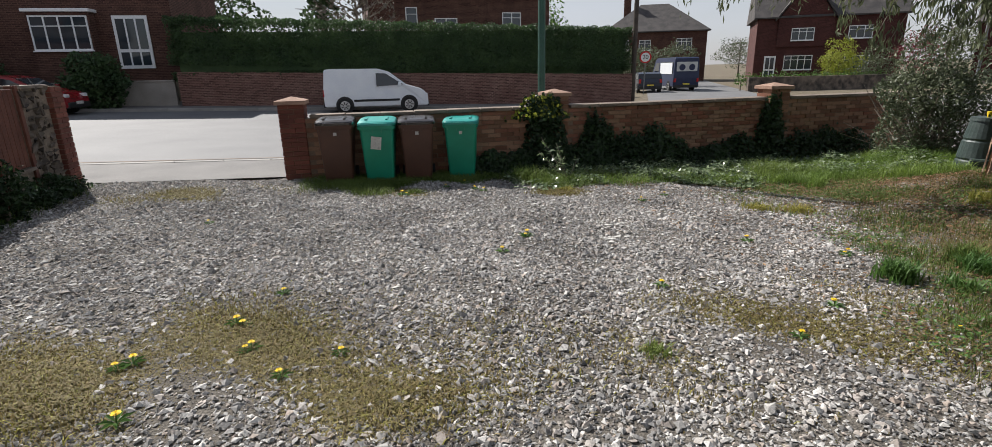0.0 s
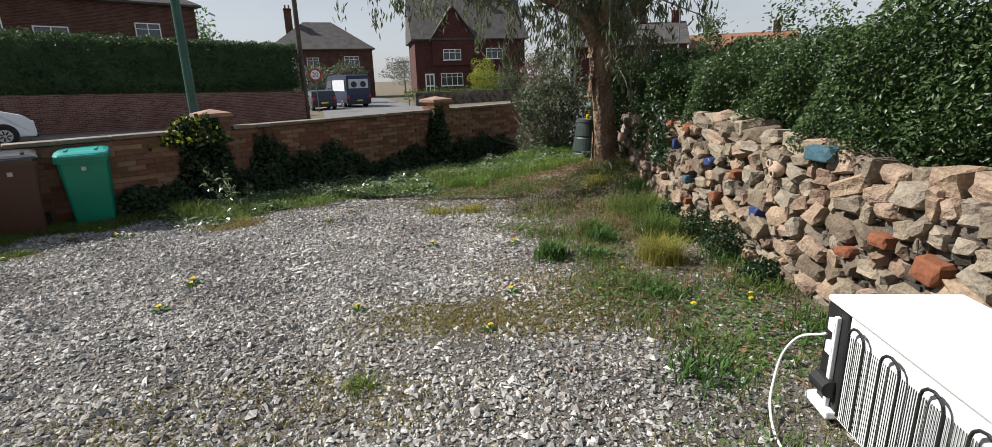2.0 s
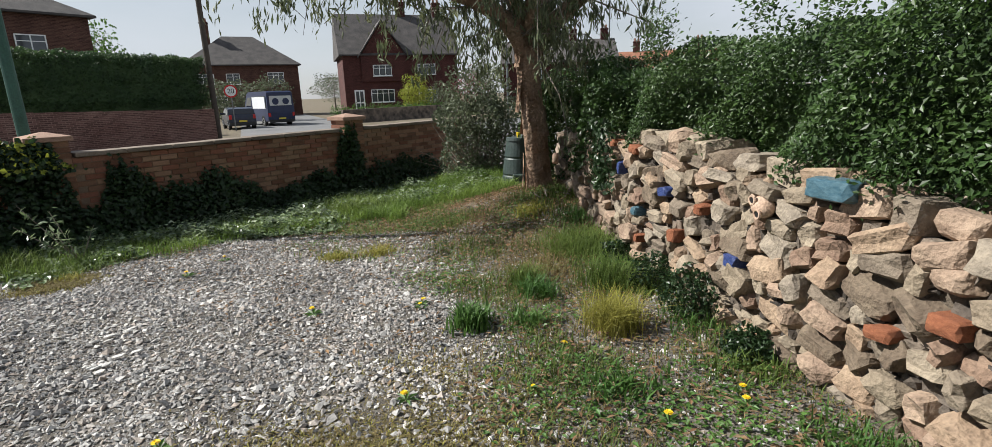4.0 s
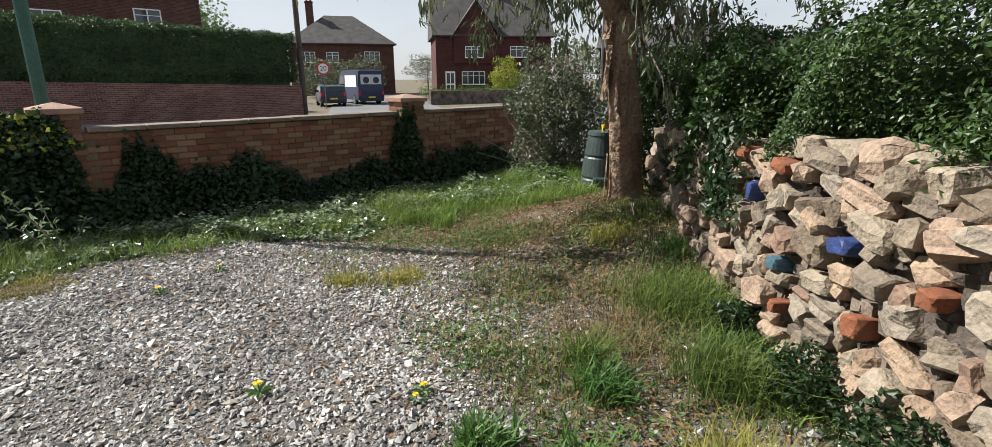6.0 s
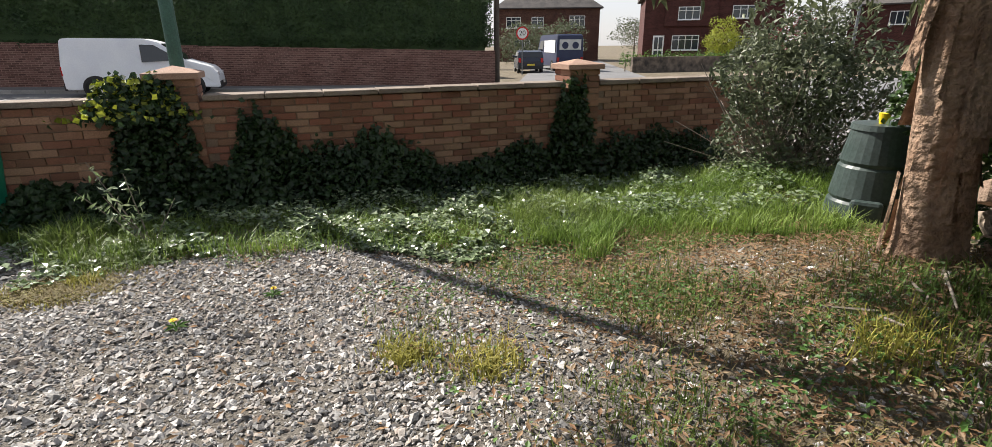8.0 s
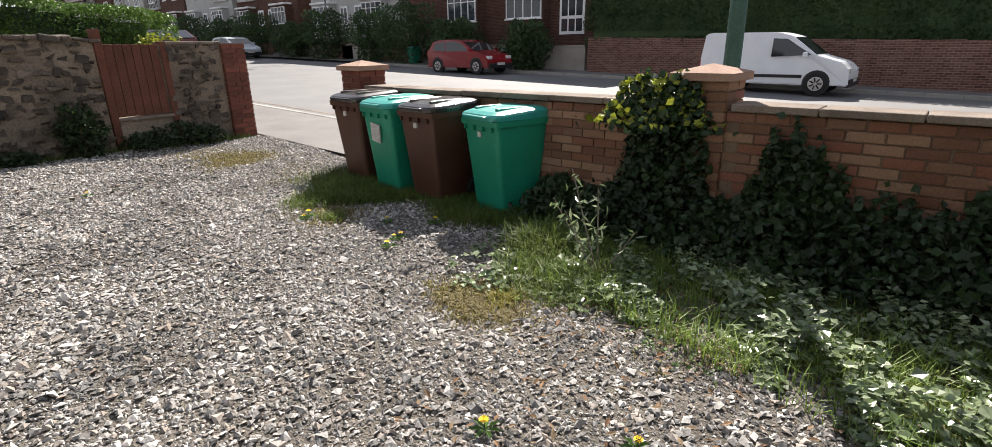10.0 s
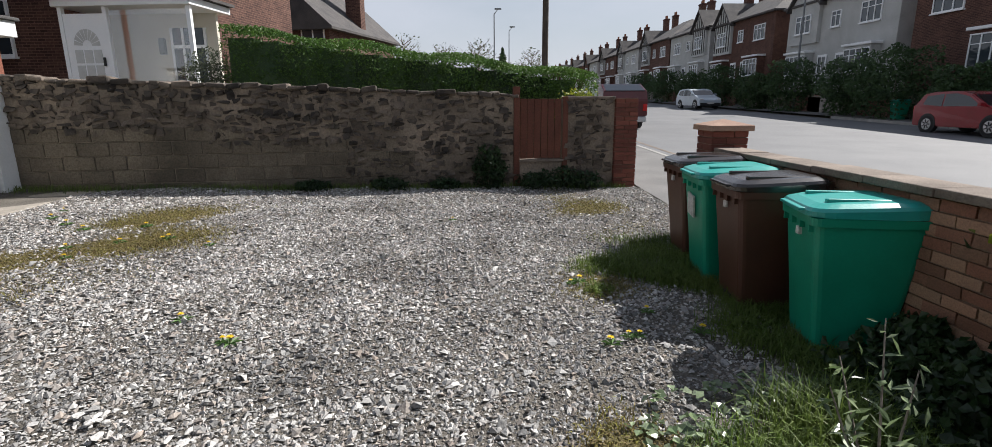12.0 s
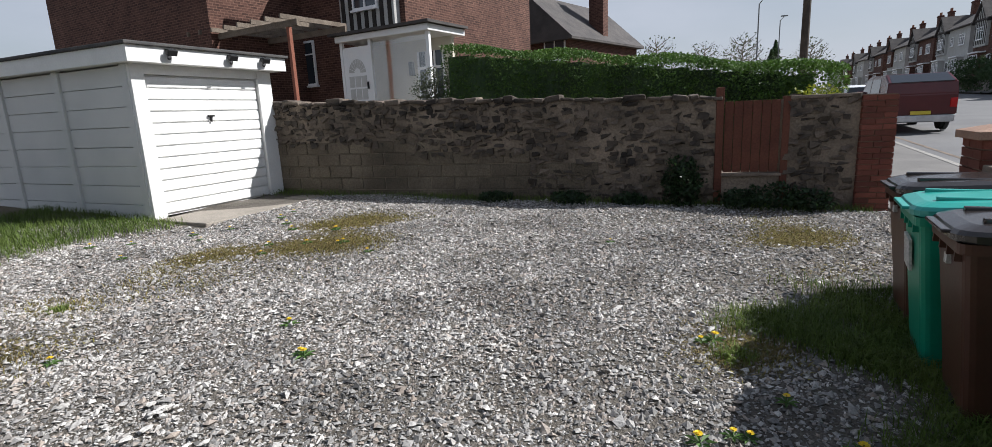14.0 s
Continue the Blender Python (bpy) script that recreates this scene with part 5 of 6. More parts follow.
def blades(name, xy, h, w, mat, parent=None, lean=0.5, base=None):
    """Grass blades, bent, two quads each."""
    n = len(xy)
    z = land(xy[:, 0], xy[:, 1]) - 0.015 if base is None else base
    p = np.concatenate([xy, z[:, None]], 1)
    hh = h * RNG.uniform(0.5, 1.3, (n, 1))
    a = RNG.uniform(0, 2 * np.pi, n)
    d = np.stack([np.cos(a), np.sin(a), 0 * a], 1)
    s = np.stack([-np.sin(a), np.cos(a), 0 * a], 1) * w / 2
    k = lean * RNG.uniform(0.2, 1.4, (n, 1))
    up = np.array([[0, 0, 1.0]])
    m = p + up * hh * 0.6 + d * hh * k * 0.35
    q = p + up * hh * (1 - 0.25 * k) + d * hh * k
    v = np.stack([p - s, p + s, m + s * 0.8, m - s * 0.8, q + s * 0.15, q - s * 0.15], 1).reshape(-1, 3)
    i = 6 * np.arange(n)[:, None]
    f = np.concatenate([i + np.array([[0, 1, 2, 3]]), i + np.array([[3, 2, 4, 5]])], 1).reshape(-1, 4)
    ob = mesh_np(name, v, f, mat, parent)
    ob["kind"] = "stuff"
    return ob


def shell(n, lo, hi, inward=0.25, wob=0.12, sides="xXyYZ"):
    """Points near the skin of a box, uneven."""
    lo, hi = np.array(lo, float), np.array(hi, float)
    s = hi - lo
    area = {"x": s[1] * s[2], "X": s[1] * s[2], "y": s[0] * s[2], "Y": s[0] * s[2], "Z": s[0] * s[1]}
    tot = sum(area[c] for c in sides)
    out = []
    for c in sides:
        k = int(n * area[c] / tot)
        p = lo + RNG.random((k, 3)) * s
        ax = "xyz".index(c.lower())
        dep = np.abs(RNG.normal(0, inward, k)) - wob * (np.sin(p[:, (ax + 1) % 3] * 2.3) * np.sin(p[:, (ax + 2) % 3] * 3.1 + 1) + 0.5 * np.sin(p[:, (ax + 1) % 3] * 5.9 + 2))
        p[:, ax] = lo[ax] + dep if c in "xy" else hi[ax] - dep
        out.append(p)
    return np.concatenate(out)


# ---- tall hedge across the street ----
hg = tagged(new("hedge"), "tall dark green clipped hedge above brick wall", "hedge")
hx0, hx1 = -9.6, 12.7
part("core", slab(hx0 + 0.25, 28.1, 0.8, hx1 - 0.25, 29.3, 3.62), M_HEDGE, hg)
p = shell(42000, (hx0, 27.72, 1.50), (hx1, 29.6, 4.0), 0.16, 0.10, "xXyZ")
p[:, 2] -= 0.028 * (p[:, 0] - 1) * (p[:, 2] > 1.9)
leaves("foliage", p, 0.11, M_HEDGE, hg, 0.3)

# ---- broad-leaved hedge above the rubble wall ----
hg = tagged(empty("hedge", RW0.x, RW0.y, 0, math.degrees(RTURN)), "dense glossy evergreen hedge overhanging rubble wall", "hedge")


def htop(u):
    return 2.66 - 0.22 * np.clip(u, -2, 3.2) + 0.10 * np.sin(u * 2.2) + 0.05 * np.sin(u * 5.3)


bm = bmesh.new()
for i in range(24):
    u0, u1 = -2.2 + i * 0.36, -2.2 + (i + 1) * 0.36
    box(bm, u0, -1.85, 0.4, u1 + 0.001, -0.46, float(htop(u0)) - 0.38)
part("core", bm, M_HEDGE, hg)
n = 115000
u = RNG.uniform(-2.2, 6.6, n)
v = RNG.random(n)
ht = htop(u)
front = RNG.random(n) < 0.64
zz = np.where(front, 1.15 + v * (ht - 1.15), ht - np.abs(RNG.normal(0, 0.10, n)))
bulge = 0.16 * np.sin(u * 2.7 + zz * 2.0) + 0.09 * np.sin(u * 6.1 + zz * 5.0)
rnd_edge = np.clip((zz - ht + 0.35) / 0.35, 0, 1) ** 2 * 0.3
yy = np.where(front, -0.20 + bulge - rnd_edge - np.abs(RNG.normal(0, 0.16, n)), -0.25 - RNG.random(n) * 1.8)
leaves("foliage", np.stack([u, yy, zz], 1), 0.036, M_LAUREL, hg, 0.35, (0, 0.7, 0.3), 0.55)
# loose sprigs standing off the hedge
n = 9000
u = RNG.uniform(-1.0, 6.6, n)
cl = np.round(u * 3.1) / 3.1
zz = 1.36 + np.abs(np.sin(cl * 37.0)) * (htop(cl) - 1.25) + RNG.normal(0, 0.10, n)
yy = -0.22 + 0.20 * np.abs(np.sin(cl * 71.0)) + RNG.normal(0, 0.07, n)
leaves("sprig_mass", np.stack([cl + RNG.normal(0, 0.08, n), yy, zz], 1), 0.036, M_LAUREL, hg, 0.3, (0, 0.5, 0.4), 0.5)
# loose ivy and privet round the tree foot
iv = tagged(empty("shrub", RW0.x, RW0.y, 0, math.degrees(RTURN)), "tangled ivy and privet shrub behind the tree trunk", "shrub")
n = 26000
u = RNG.uniform(4.5, 8.2, n)
zz = RNG.uniform(0.35, 2.05, n)
yy = -0.15 + 0.22 * np.sin(u * 3.1 + zz * 2.2) + 0.14 * np.sin(u * 7.3 + zz * 4.4) - np.abs(RNG.normal(0, 0.28, n)) + np.clip(u - 5.6, 0, 2) * 0.12
keep = (zz > 0.95 - 0.3 * np.clip(u - 5.2, 0, 2)) & (zz < 1.9 + 0.15 * np.sin(u * 3.3))
leaves("foliage", np.stack([u, yy, zz], 1)[keep], 0.06, M_LAUREL, iv, 0.35, (0, 0.5, 0.3), 0.7)
part("core", slab(4.4, -1.6, 0.3, 8.0, -0.75, 1.7), M_HEDGE, iv)
# hanging ivy over the wall end
n = 700
u = RNG.normal(5.0, 0.20, n)
zz = RNG.uniform(0.65, 1.4, n)
leaves("hanging_ivy", np.stack([u, 0.05 + RNG.random(n) * 0.08, zz], 1), 0.055, M_IVY, iv, 0.1, (0, 1, 0), 0.75)

# grey-leaved twiggy shrub left of the tree
sh = tagged(empty("shrub", 9.0, 7.9, lz(9.0, 7.9)), "grey-green twiggy shrub at the end of the street wall", "shrub")
pts = RNG.normal(size=(9000, 3))
pts = unit(pts) * (RNG.random((9000, 1)) ** 0.35)
pts *= np.array([0.95, 0.85, 1.05]) * (1 + 0.22 * np.sin(pts[:, :1] * 7) * np.sin(pts[:, 1:2] * 6 + 1) + 0.15 * np.sin(pts[:, 2:] * 9))
pts[:, 2] += 0.95
leaves("foliage", pts[pts[:, 2] > 0.1], 0.075, M_SHRUB, sh, 0.3, aspect=0.5)
bm = bmesh.new()
for i in range(170):
    a, e = random.uniform(0, 6.28), random.uniform(0.3, 1.4)
    d = Vector((math.cos(a) * math.cos(e), math.sin(a) * math.cos(e), math.sin(e)))
    s0 = Vector((random.uniform(-0.4, 0.4), random.uniform(-0.4, 0.4), 0.05))
    tube(bm, s0, s0 + d * random.uniform(0.5, 1.25) * (0.8 + 0.5 * d.z), 0.010, 0.004, 5)
tw = part("twig_mass", bm, M_TWIG, sh)
tw["kind"] = "stuff"

# ---- clipped hedge beyond the stone wall ----
hg = tagged(new("hedge"), "bright green clipped privet hedge beyond stone wall", "hedge")
n = 26000
y = RNG.uniform(1.9, 9.5, n)
top = 3.12 - 0.128 * (y - 2.2) + 0.05 * np.sin(y * 3)
v = RNG.random(n)
side = RNG.random(n) < 0.55
x = np.where(side, -7.15 + 0.08 * np.sin(y * 4) - np.abs(RNG.normal(0, 0.08, n)), -7.15 - RNG.random(n) * 1.6)
z = np.where(side, 1.4 + v * (top - 1.4), top - np.abs(RNG.normal(0, 0.06, n)))
leaves("foliage", np.stack([x, y, z], 1), 0.055, M_LIMEHEDGE, hg, 0.4)
bm = bmesh.new()
for i in range(14):
    y0 = 2.0 + i * 0.5
    box(bm, -8.7, y0, 0.3, -7.3, y0 + 0.5, 3.12 - 0.128 * (y0 - 2.2) - 0.26)
part("core", bm, M_HEDGE, hg)


def bush(x, y, z, r, h, mat, label, n=2500, size=0.1, cat="bush"):
    ob = tagged(empty("bush", x, y, z), label, cat)
    p = unit(RNG.normal(size=(n, 3))) * (RNG.random((n, 1)) ** 0.3)
    p *= 1 + 0.2 * np.sin(p[:, :1] * 6 + x) * np.sin(p[:, 1:2] * 7) + 0.12 * np.sin(p[:, 2:] * 9 + y)
    p = p * np.array([r, r, h / 2])
    p[:, 2] += h / 2
    leaves("foliage", p, size, mat, ob, 0.3)
    part("stem", rod((0, 0, -0.3), (0, 0, h * 0.6), 0.05, 0.02, 6), M_TWIG, ob)
    return ob


bush(-7.5, 1.5, 1.7, 0.5, 1.0, M_SHRUB, "small rounded variegated bush beside white porch", 2500, 0.05)
bush(-6.8, 9.0, 0.9, 0.45, 1.0, M_YELLOWSHRUB, "pale flowering bush behind the garden gate", 1200, 0.06)
bush(35.6, 38.2, -0.2, 1.5, 3.6, M_YELLOWSHRUB, "bright yellow-green shrub in front garden", 3500, 0.16)
bush(39.2, 38.3, -0.2, 1.8, 3.0, M_SHRUB, "grey-green shrub in front garden", 2500, 0.16)
bush(42.2, 37.4, -0.2, 1.8, 4.2, M_REDSHRUB, "dark red leaved garden shrub", 2500, 0.16)
bush(27.0, 48.0, -0.1, 2.0, 4.0, M_SHRUB, "leafy garden shrub beside the side street", 2800, 0.18)
bush(27.5, 58.0, -0.2, 3.2, 4.0, M_SHRUB, "leafy garden shrubs along the side street", 3500, 0.22)
for i in range(14):
    bush(26.2 + i * 0.85, 37.2 - i * 0.09, 0.0, 0.5, 1.15, M_LIMEHEDGE, "row of small clipped box bushes", 260, 0.12)
for bx, by, r, h in ((-21.5, 27.3, 1.9, 3.6), (-24.8, 27.4, 1.6, 3.2), (-12.4, 27.0, 1.2, 2.4), (-17.5, 27.3, 1.5, 2.6), (-30, 27.4, 1.8, 3.4), (-34, 27.2, 1.5, 2.6), (-40, 27.4, 1.8, 3.4), (-46, 27.4, 1.5, 3.0), (-53, 27.4, 2.0, 3.4), (-61, 27.4, 2.0, 3.2)):
    bush(bx, by, lz(bx, by), r, h, M_HEDGE, "dark rounded evergreen bush in front garden", 5000, 0.17)


def far_tree(x, y, z, h, r, mat, label, bare=False, conifer=False):
    ob = tagged(empty("tree", x, y, z), label, "tree")
    part("trunk", rod((0, 0, -0.5), (0, 0, h * 0.75), h * 0.028, h * 0.008, 8), M_TWIG, ob)
    bm = bmesh.new()
    for i in range(26):
        a = i * 2.4
        z0 = h * (0.3 + 0.6 * i / 26)
        e = 0.5 if not conifer else 0.0
        ln = r * (1.0 - 0.6 * i / 26)
        tube(bm, (0, 0, z0), (math.cos(a) * ln, math.sin(a) * ln, z0 + ln * e), h * 0.008, h * 0.002, 5)
        if bare:
            for k in range(5):
                b = a + random.uniform(-0.8, 0.8)
                t = random.uniform(0.4, 1)
                s0 = Vector((math.cos(a) * ln * t, math.sin(a) * ln * t, z0 + ln * e * t))
                tube(bm, s0, s0 + Vector((math.cos(b) * ln * 0.5, math.sin(b) * ln * 0.5, ln * random.uniform(0.2, 0.7))), h * 0.003, h * 0.001, 4)
    part("branch_mass", bm, M_TWIG, ob)["kind"] = "stuff"
    n = 2600 if not bare else 500
    if conifer:
        zz = RNG.random(n) ** 0.8
        a = RNG.uniform(0, 6.28, n)
        rr = r * (1.02 - zz) * np.sqrt(RNG.random(n)) * (1 + 0.2 * np.sin(zz * 40))
        p = np.stack([rr * np.cos(a), rr * np.sin(a), h * (0.08 + 0.92 * zz)], 1)
    else:
        p = unit(RNG.normal(size=(n, 3))) * RNG.random((n, 1)) ** 0.33
        p *= 1 + 0.25 * np.sin(p[:, :1] * 5 + x) * np.sin(p[:, 2:] * 6)
        p = p * np.array([r, r, h * 0.36]) + np.array([0, 0, h * 0.64])
    leaves("crown", p, h * 0.035, mat, ob, 0.2)
    return ob


far_tree(-5.5, 58, 0, 13, 3.6, M_HEDGE, "dark conifer behind the hedge", conifer=True)
far_tree(-12.5, 46, 0, 10, 4.0, M_HEDGE, "dark evergreen tree beside brick house")
far_tree(-17.5, 50, 0, 9, 3.2, M_LIMEHEDGE, "pale green spring tree behind houses")
far_tree(14.5, 52, 0, 8, 3.0, M_LIMEHEDGE, "pale green tree behind the hedge")
far_tree(-1.5, 35, 0, 7.4, 2.4, M_TWIG, "bare branching tree in front of brick house", bare=True)
for tx, ty, hh, cn in ((-75, 8, 9, False), (-90, 12, 8, True), (-100, 2, 11, False), (-88, 17, 9, False), (-120, 14, 12, True), (-70, -2, 9, False)):
    far_tree(tx, ty, 1.2, hh, hh * 0.3, M_SHRUB if not cn else M_HEDGE, "distant spring tree along the street", bare=not cn, conifer=cn)
for k in range(9):
    far_tree(55 + k * 14, 62 - k * 5, -0.5, 6 + (k % 3), 4.5, M_SHRUB, "distant low tree on the skyline")

for tx, ty, hh in ((24, 84, 6.5), (31, 92, 7.5), (44, 84, 6.5), (52, 74, 6.0)):
    far_tree(tx, ty, -0.5, hh, hh * 0.6, M_SHRUB, "distant leafy tree between houses")

# ---- eucalyptus ----
TX, TY = 7.10, 5.27
tree = tagged(empty("tree", TX, TY, lz(TX, TY) - 0.05), "mature gum tree with peeling bark and drooping leaves", "tree")


def limb(name, pts, radii, seg=14, flute=0.10):
    bm = bmesh.new()
    prev = None
    fine, rad = [], []
    P = [Vector(p) for p in pts]
    for i in range(len(P) - 1):
        for k in range(6):
            t = k / 6
            a, b, c, d = P[max(i - 1, 0)], P[i], P[i + 1], P[min(i + 2, len(P) - 1)]
            fine.append(0.5 * ((2 * b) + (c - a) * t + (2 * a - 5 * b + 4 * c - d) * t * t + (3 * b - a - 3 * c + d) * t ** 3))
            rad.append(radii[i] + (radii[i + 1] - radii[i]) * t)
    fine.append(P[-1])
    rad.append(radii[-1])
    for i, q in enumerate(fine):
        d = (fine[min(i + 1, len(fine) - 1)] - fine[max(i - 1, 0)]).normalized()
        x = d.orthogonal().normalized() if prev is None else (ux - d * ux.dot(d)).normalized()
        ux, uy = x, d.cross(x)
        ring = []
        for k in range(seg):
            a = 2 * math.pi * k / seg
            r = rad[i] * (1 + flute * math.sin(3 * a + i * 0.12) + flute * 0.6 * math.sin(5 * a + 1 - i * 0.1) + 0.05 * noise.noise(q * 3 + Vector((k, 0, 0))))
            ring.append(bm.verts.new(q + (ux * math.cos(a) + uy * math.sin(a)) * r))
        if prev:
            for k in range(seg):
                bm.faces.new((prev[k], prev[(k + 1) % seg], ring[(k + 1) % seg], ring[k]))
        prev = ring
    bm.faces.new(prev)
    return part(name, bm, M_BARK, tree, smooth=True)


limb("trunk", [(0.02, 0.0, -0.15), (0.0, 0, 0.15), (-0.06, 0.02, 0.8), (-0.12, 0.04, 1.4), (-0.16, 0.05, 1.9)], [0.25, 0.175, 0.145, 0.14, 0.16], 20, 0.09)
BOUGHS = [
    ([(-0.16, 0.05, 1.8), (-0.42, 0.25, 2.25), (-0.9, 0.7, 2.55), (-1.8, 1.5, 2.75), (-3.3, 2.8, 2.85)], [0.13, 0.11, 0.075, 0.05, 0.02]),
    ([(-0.12, 0.02, 1.8), (0.0, -0.1, 2.5), (0.1, -0.2, 3.4), (0.25, -0.1, 4.6)], [0.14, 0.12, 0.09, 0.04]),
    ([(-0.14, 0.05, 1.85), (-0.25, 0.2, 2.5), (-0.5, 0.5, 3.2), (-1.0, 1.1, 3.9), (-1.6, 1.9, 4.4)], [0.12, 0.10, 0.085, 0.055, 0.025]),
    ([(-0.10, 0.0, 1.9), (0.3, -0.5, 2.5), (0.6, -1.2, 2.9), (0.8, -2.0, 3.0)], [0.13, 0.10, 0.07, 0.03]),
    ([(-0.10, 0.0, 2.0), (-0.5, -0.3, 2.8), (-1.0, -0.6, 3.3), (-1.8, -0.8, 3.5)], [0.12, 0.09, 0.06, 0.025]),
]
for pts_, radii_ in BOUGHS:
    limb("limb", pts_, radii_, 10, 0.07)
bm = bmesh.new()
tips = []
for nb, (pts_, radii_) in enumerate(BOUGHS):
    for i in range(1, len(pts_)):
        for k in range((10, 5, 10, 3, 5)[nb]):
            t = random.random()
            s0 = Vector(pts_[i - 1]).lerp(Vector(pts_[i]), t)
            d = Vector((random.uniform(-1, 0.9), random.uniform(-0.9, 1), random.uniform(-0.25, 0.6))).normalized() * random.uniform(0.4, 1.1)
            e0 = s0 + d
            e1 = e0 + Vector((d.x * 0.4, d.y * 0.4, -random.uniform(0.25, 0.8)))
            tube(bm, s0, e0, 0.013, 0.007, 5)
            tube(bm, e0, e1, 0.007, 0.003, 4)
            tips += [(e0, e1), (s0.lerp(e0, 0.6), e0)]
tw = part("twig_mass", bm, M_TWIG, tree)
tw["kind"] = "stuff"
pp = []
for a, b in tips:
    clumps = [a.lerp(b, random.random()) for _ in range(3)]
    for k in range(42):
        q = clumps[k % 3]
        pp.append((q.x + random.gauss(0, 0.055), q.y + random.gauss(0, 0.055), q.z - abs(random.gauss(0, 0.13))))
leaves("crown", np.array(pp), 0.13, M_GUM, tree, 0.0, aspect=0.2, droop=0.9)
# strips of peeling bark
bm = bmesh.new()
for i in range(34):
    a, z0, ln = random.uniform(0, 6.28), random.uniform(0.3, 2.0), random.uniform(0.25, 0.8)
    cx, cy = -0.09 * z0 / 1.4, 0.03
    r0 = 0.145
    w = random.uniform(0.015, 0.05)
    prev = None
    for k in range(5):
        t = k / 4
        rr = r0 + 0.03 + 0.05 * t * t
        q = [bm.verts.new((cx + math.cos(a + s * w / r0) * rr, cy + math.sin(a + s * w / r0) * rr, z0 - ln * t)) for s in (-1, 1)]
        if prev:
            bm.faces.new((prev[0], prev[1], q[1], q[0]))
        prev = q
bs = part("peeling_bark", bm, M_BARK, tree)
bs["kind"] = "stuff"
# roots and fallen sticks
bm = bmesh.new()
for i in range(26):
    a = random.uniform(3.2, 6.5)
    r0 = random.uniform(0.3, 0.9)
    q = Vector((TX + math.cos(a) * r0, TY + math.sin(a) * r0, 0))
    e = q + Vector((random.uniform(-0.4, 0.4), random.uniform(-0.4, 0.2), 0))
    q.z, e.z = lz(q.x, q.y) + 0.02, lz(e.x, e.y) + random.uniform(0.02, 0.08)
    tube(bm, q, e, 0.012, 0.006, 5)
st = tagged(part("fallen_sticks", bm, M_TWIG), "dry fallen sticks at the tree foot", "sticks", kind="stuff")

# ---- compost bin ----
cb = tagged(empty("compost_bin", 8.04, 6.29, lz(8.04, 6.29) - 0.04), "dark green conical plastic compost bin beside tree", "compost bin")
bm = bmesh.new()
prev = None
for z, r in ((0, 0.30), (0.05, 0.31), (0.24, 0.285), (0.26, 0.265), (0.29, 0.28), (0.52, 0.25), (0.54, 0.232), (0.57, 0.245), (0.82, 0.20)):
    ring = [bm.verts.new((r * math.cos(2 * math.pi * k / 28), r * math.sin(2 * math.pi * k / 28), z)) for k in range(28)]
    if prev:
        for k in range(28):
            bm.faces.new((prev[k], prev[(k + 1) % 28], ring[(k + 1) % 28], ring[k]))
    prev = ring
part("body", bm, M_COMPOST, cb)
bm = bmesh.new()
tube(bm, (0, 0, 0.815), (0, 0, 0.86), 0.215, 0.205, 28)
part("lid", bm, M_COMPOST, cb)
bm = slab(-0.11, -0.325, 0.03, 0.11, -0.25, 0.30, 0.03)
hatch = part("hatch", bm, M_COMPOST, cb, "raised lower hatch panel")
hatch.rotation_euler.z = radians(-55)
tp = tagged(empty("watering_pot", 8.04, 6.29, lz(8.04, 6.29) + 0.82), "small yellow plastic pot on compost bin", "pot")
part("pot_body", rod((0, 0, 0), (0, 0, 0.08), 0.03, 0.042, 16), M_DANDELION, tp)

# ---- ivy on the street wall ----
ivy = tagged(new("ivy"), "dark glossy ivy climbing the brick wall and pier", "ivy")


def ivy_patch(name, n, cx, sx, z0, z1, mat=None, out=0.12):
    n = int(n * 1.8)
    x = RNG.normal(cx, sx, n)
    t = RNG.random(n)
    ragged = 0.84 + 0.10 * np.sin(x * 9 + cx) + 0.07 * np.sin(x * 41 + 2 * cx) + RNG.normal(0, 0.05, n)
    z = z0 + t * (z1 - z0) * np.clip(np.exp(-((x - cx) / (2.0 * sx)) ** 4) * ragged, 0.08, 1.08)
    y = WALL_Y - 0.03 - np.abs(RNG.normal(0, out, n)) * (1.3 - t)
    return leaves(name, np.stack([x, y, z], 1), 0.062, mat or M_IVY, ivy, 0.2, (0, -0.8, 0.3), 0.85)


ivy_patch("ivy_clump", 1500, 2.45, 0.20, 0.1, 1.36)
ivy_patch("ivy_clump", 170, 2.34, 0.20, 0.95, 1.40, M_YELLOWSHRUB)
ivy_patch("ivy_clump", 500, 2.36, 0.20, 0.9, 1.42)
ivy_patch("ivy_clump", 1500, 3.45, 0.20, 0.0, 1.02)
ivy_patch("ivy_clump", 2300, 3.1, 0.55, -0.1, 0.55, out=0.25)
ivy_patch("ivy_clump", 2600, 4.45, 0.45, -0.1, 0.72, out=0.22)
ivy_patch("ivy_clump", 1500, 5.7, 0.55, -0.1, 0.30, out=0.22)
ivy_patch("ivy_clump", 1400, 7.05, 0.18, -0.1, 1.22)
ivy_patch("ivy_clump", 2200, 8.3, 0.7, -0.2, 0.55, out=0.25)
ivy_patch("ivy_clump", 2600, 1.75, 0.4, -0.05, 0.42, out=0.25)
ivy_patch("ivy_clump", 900, 6.3, 0.3, -0.1, 0.5, out=0.2)

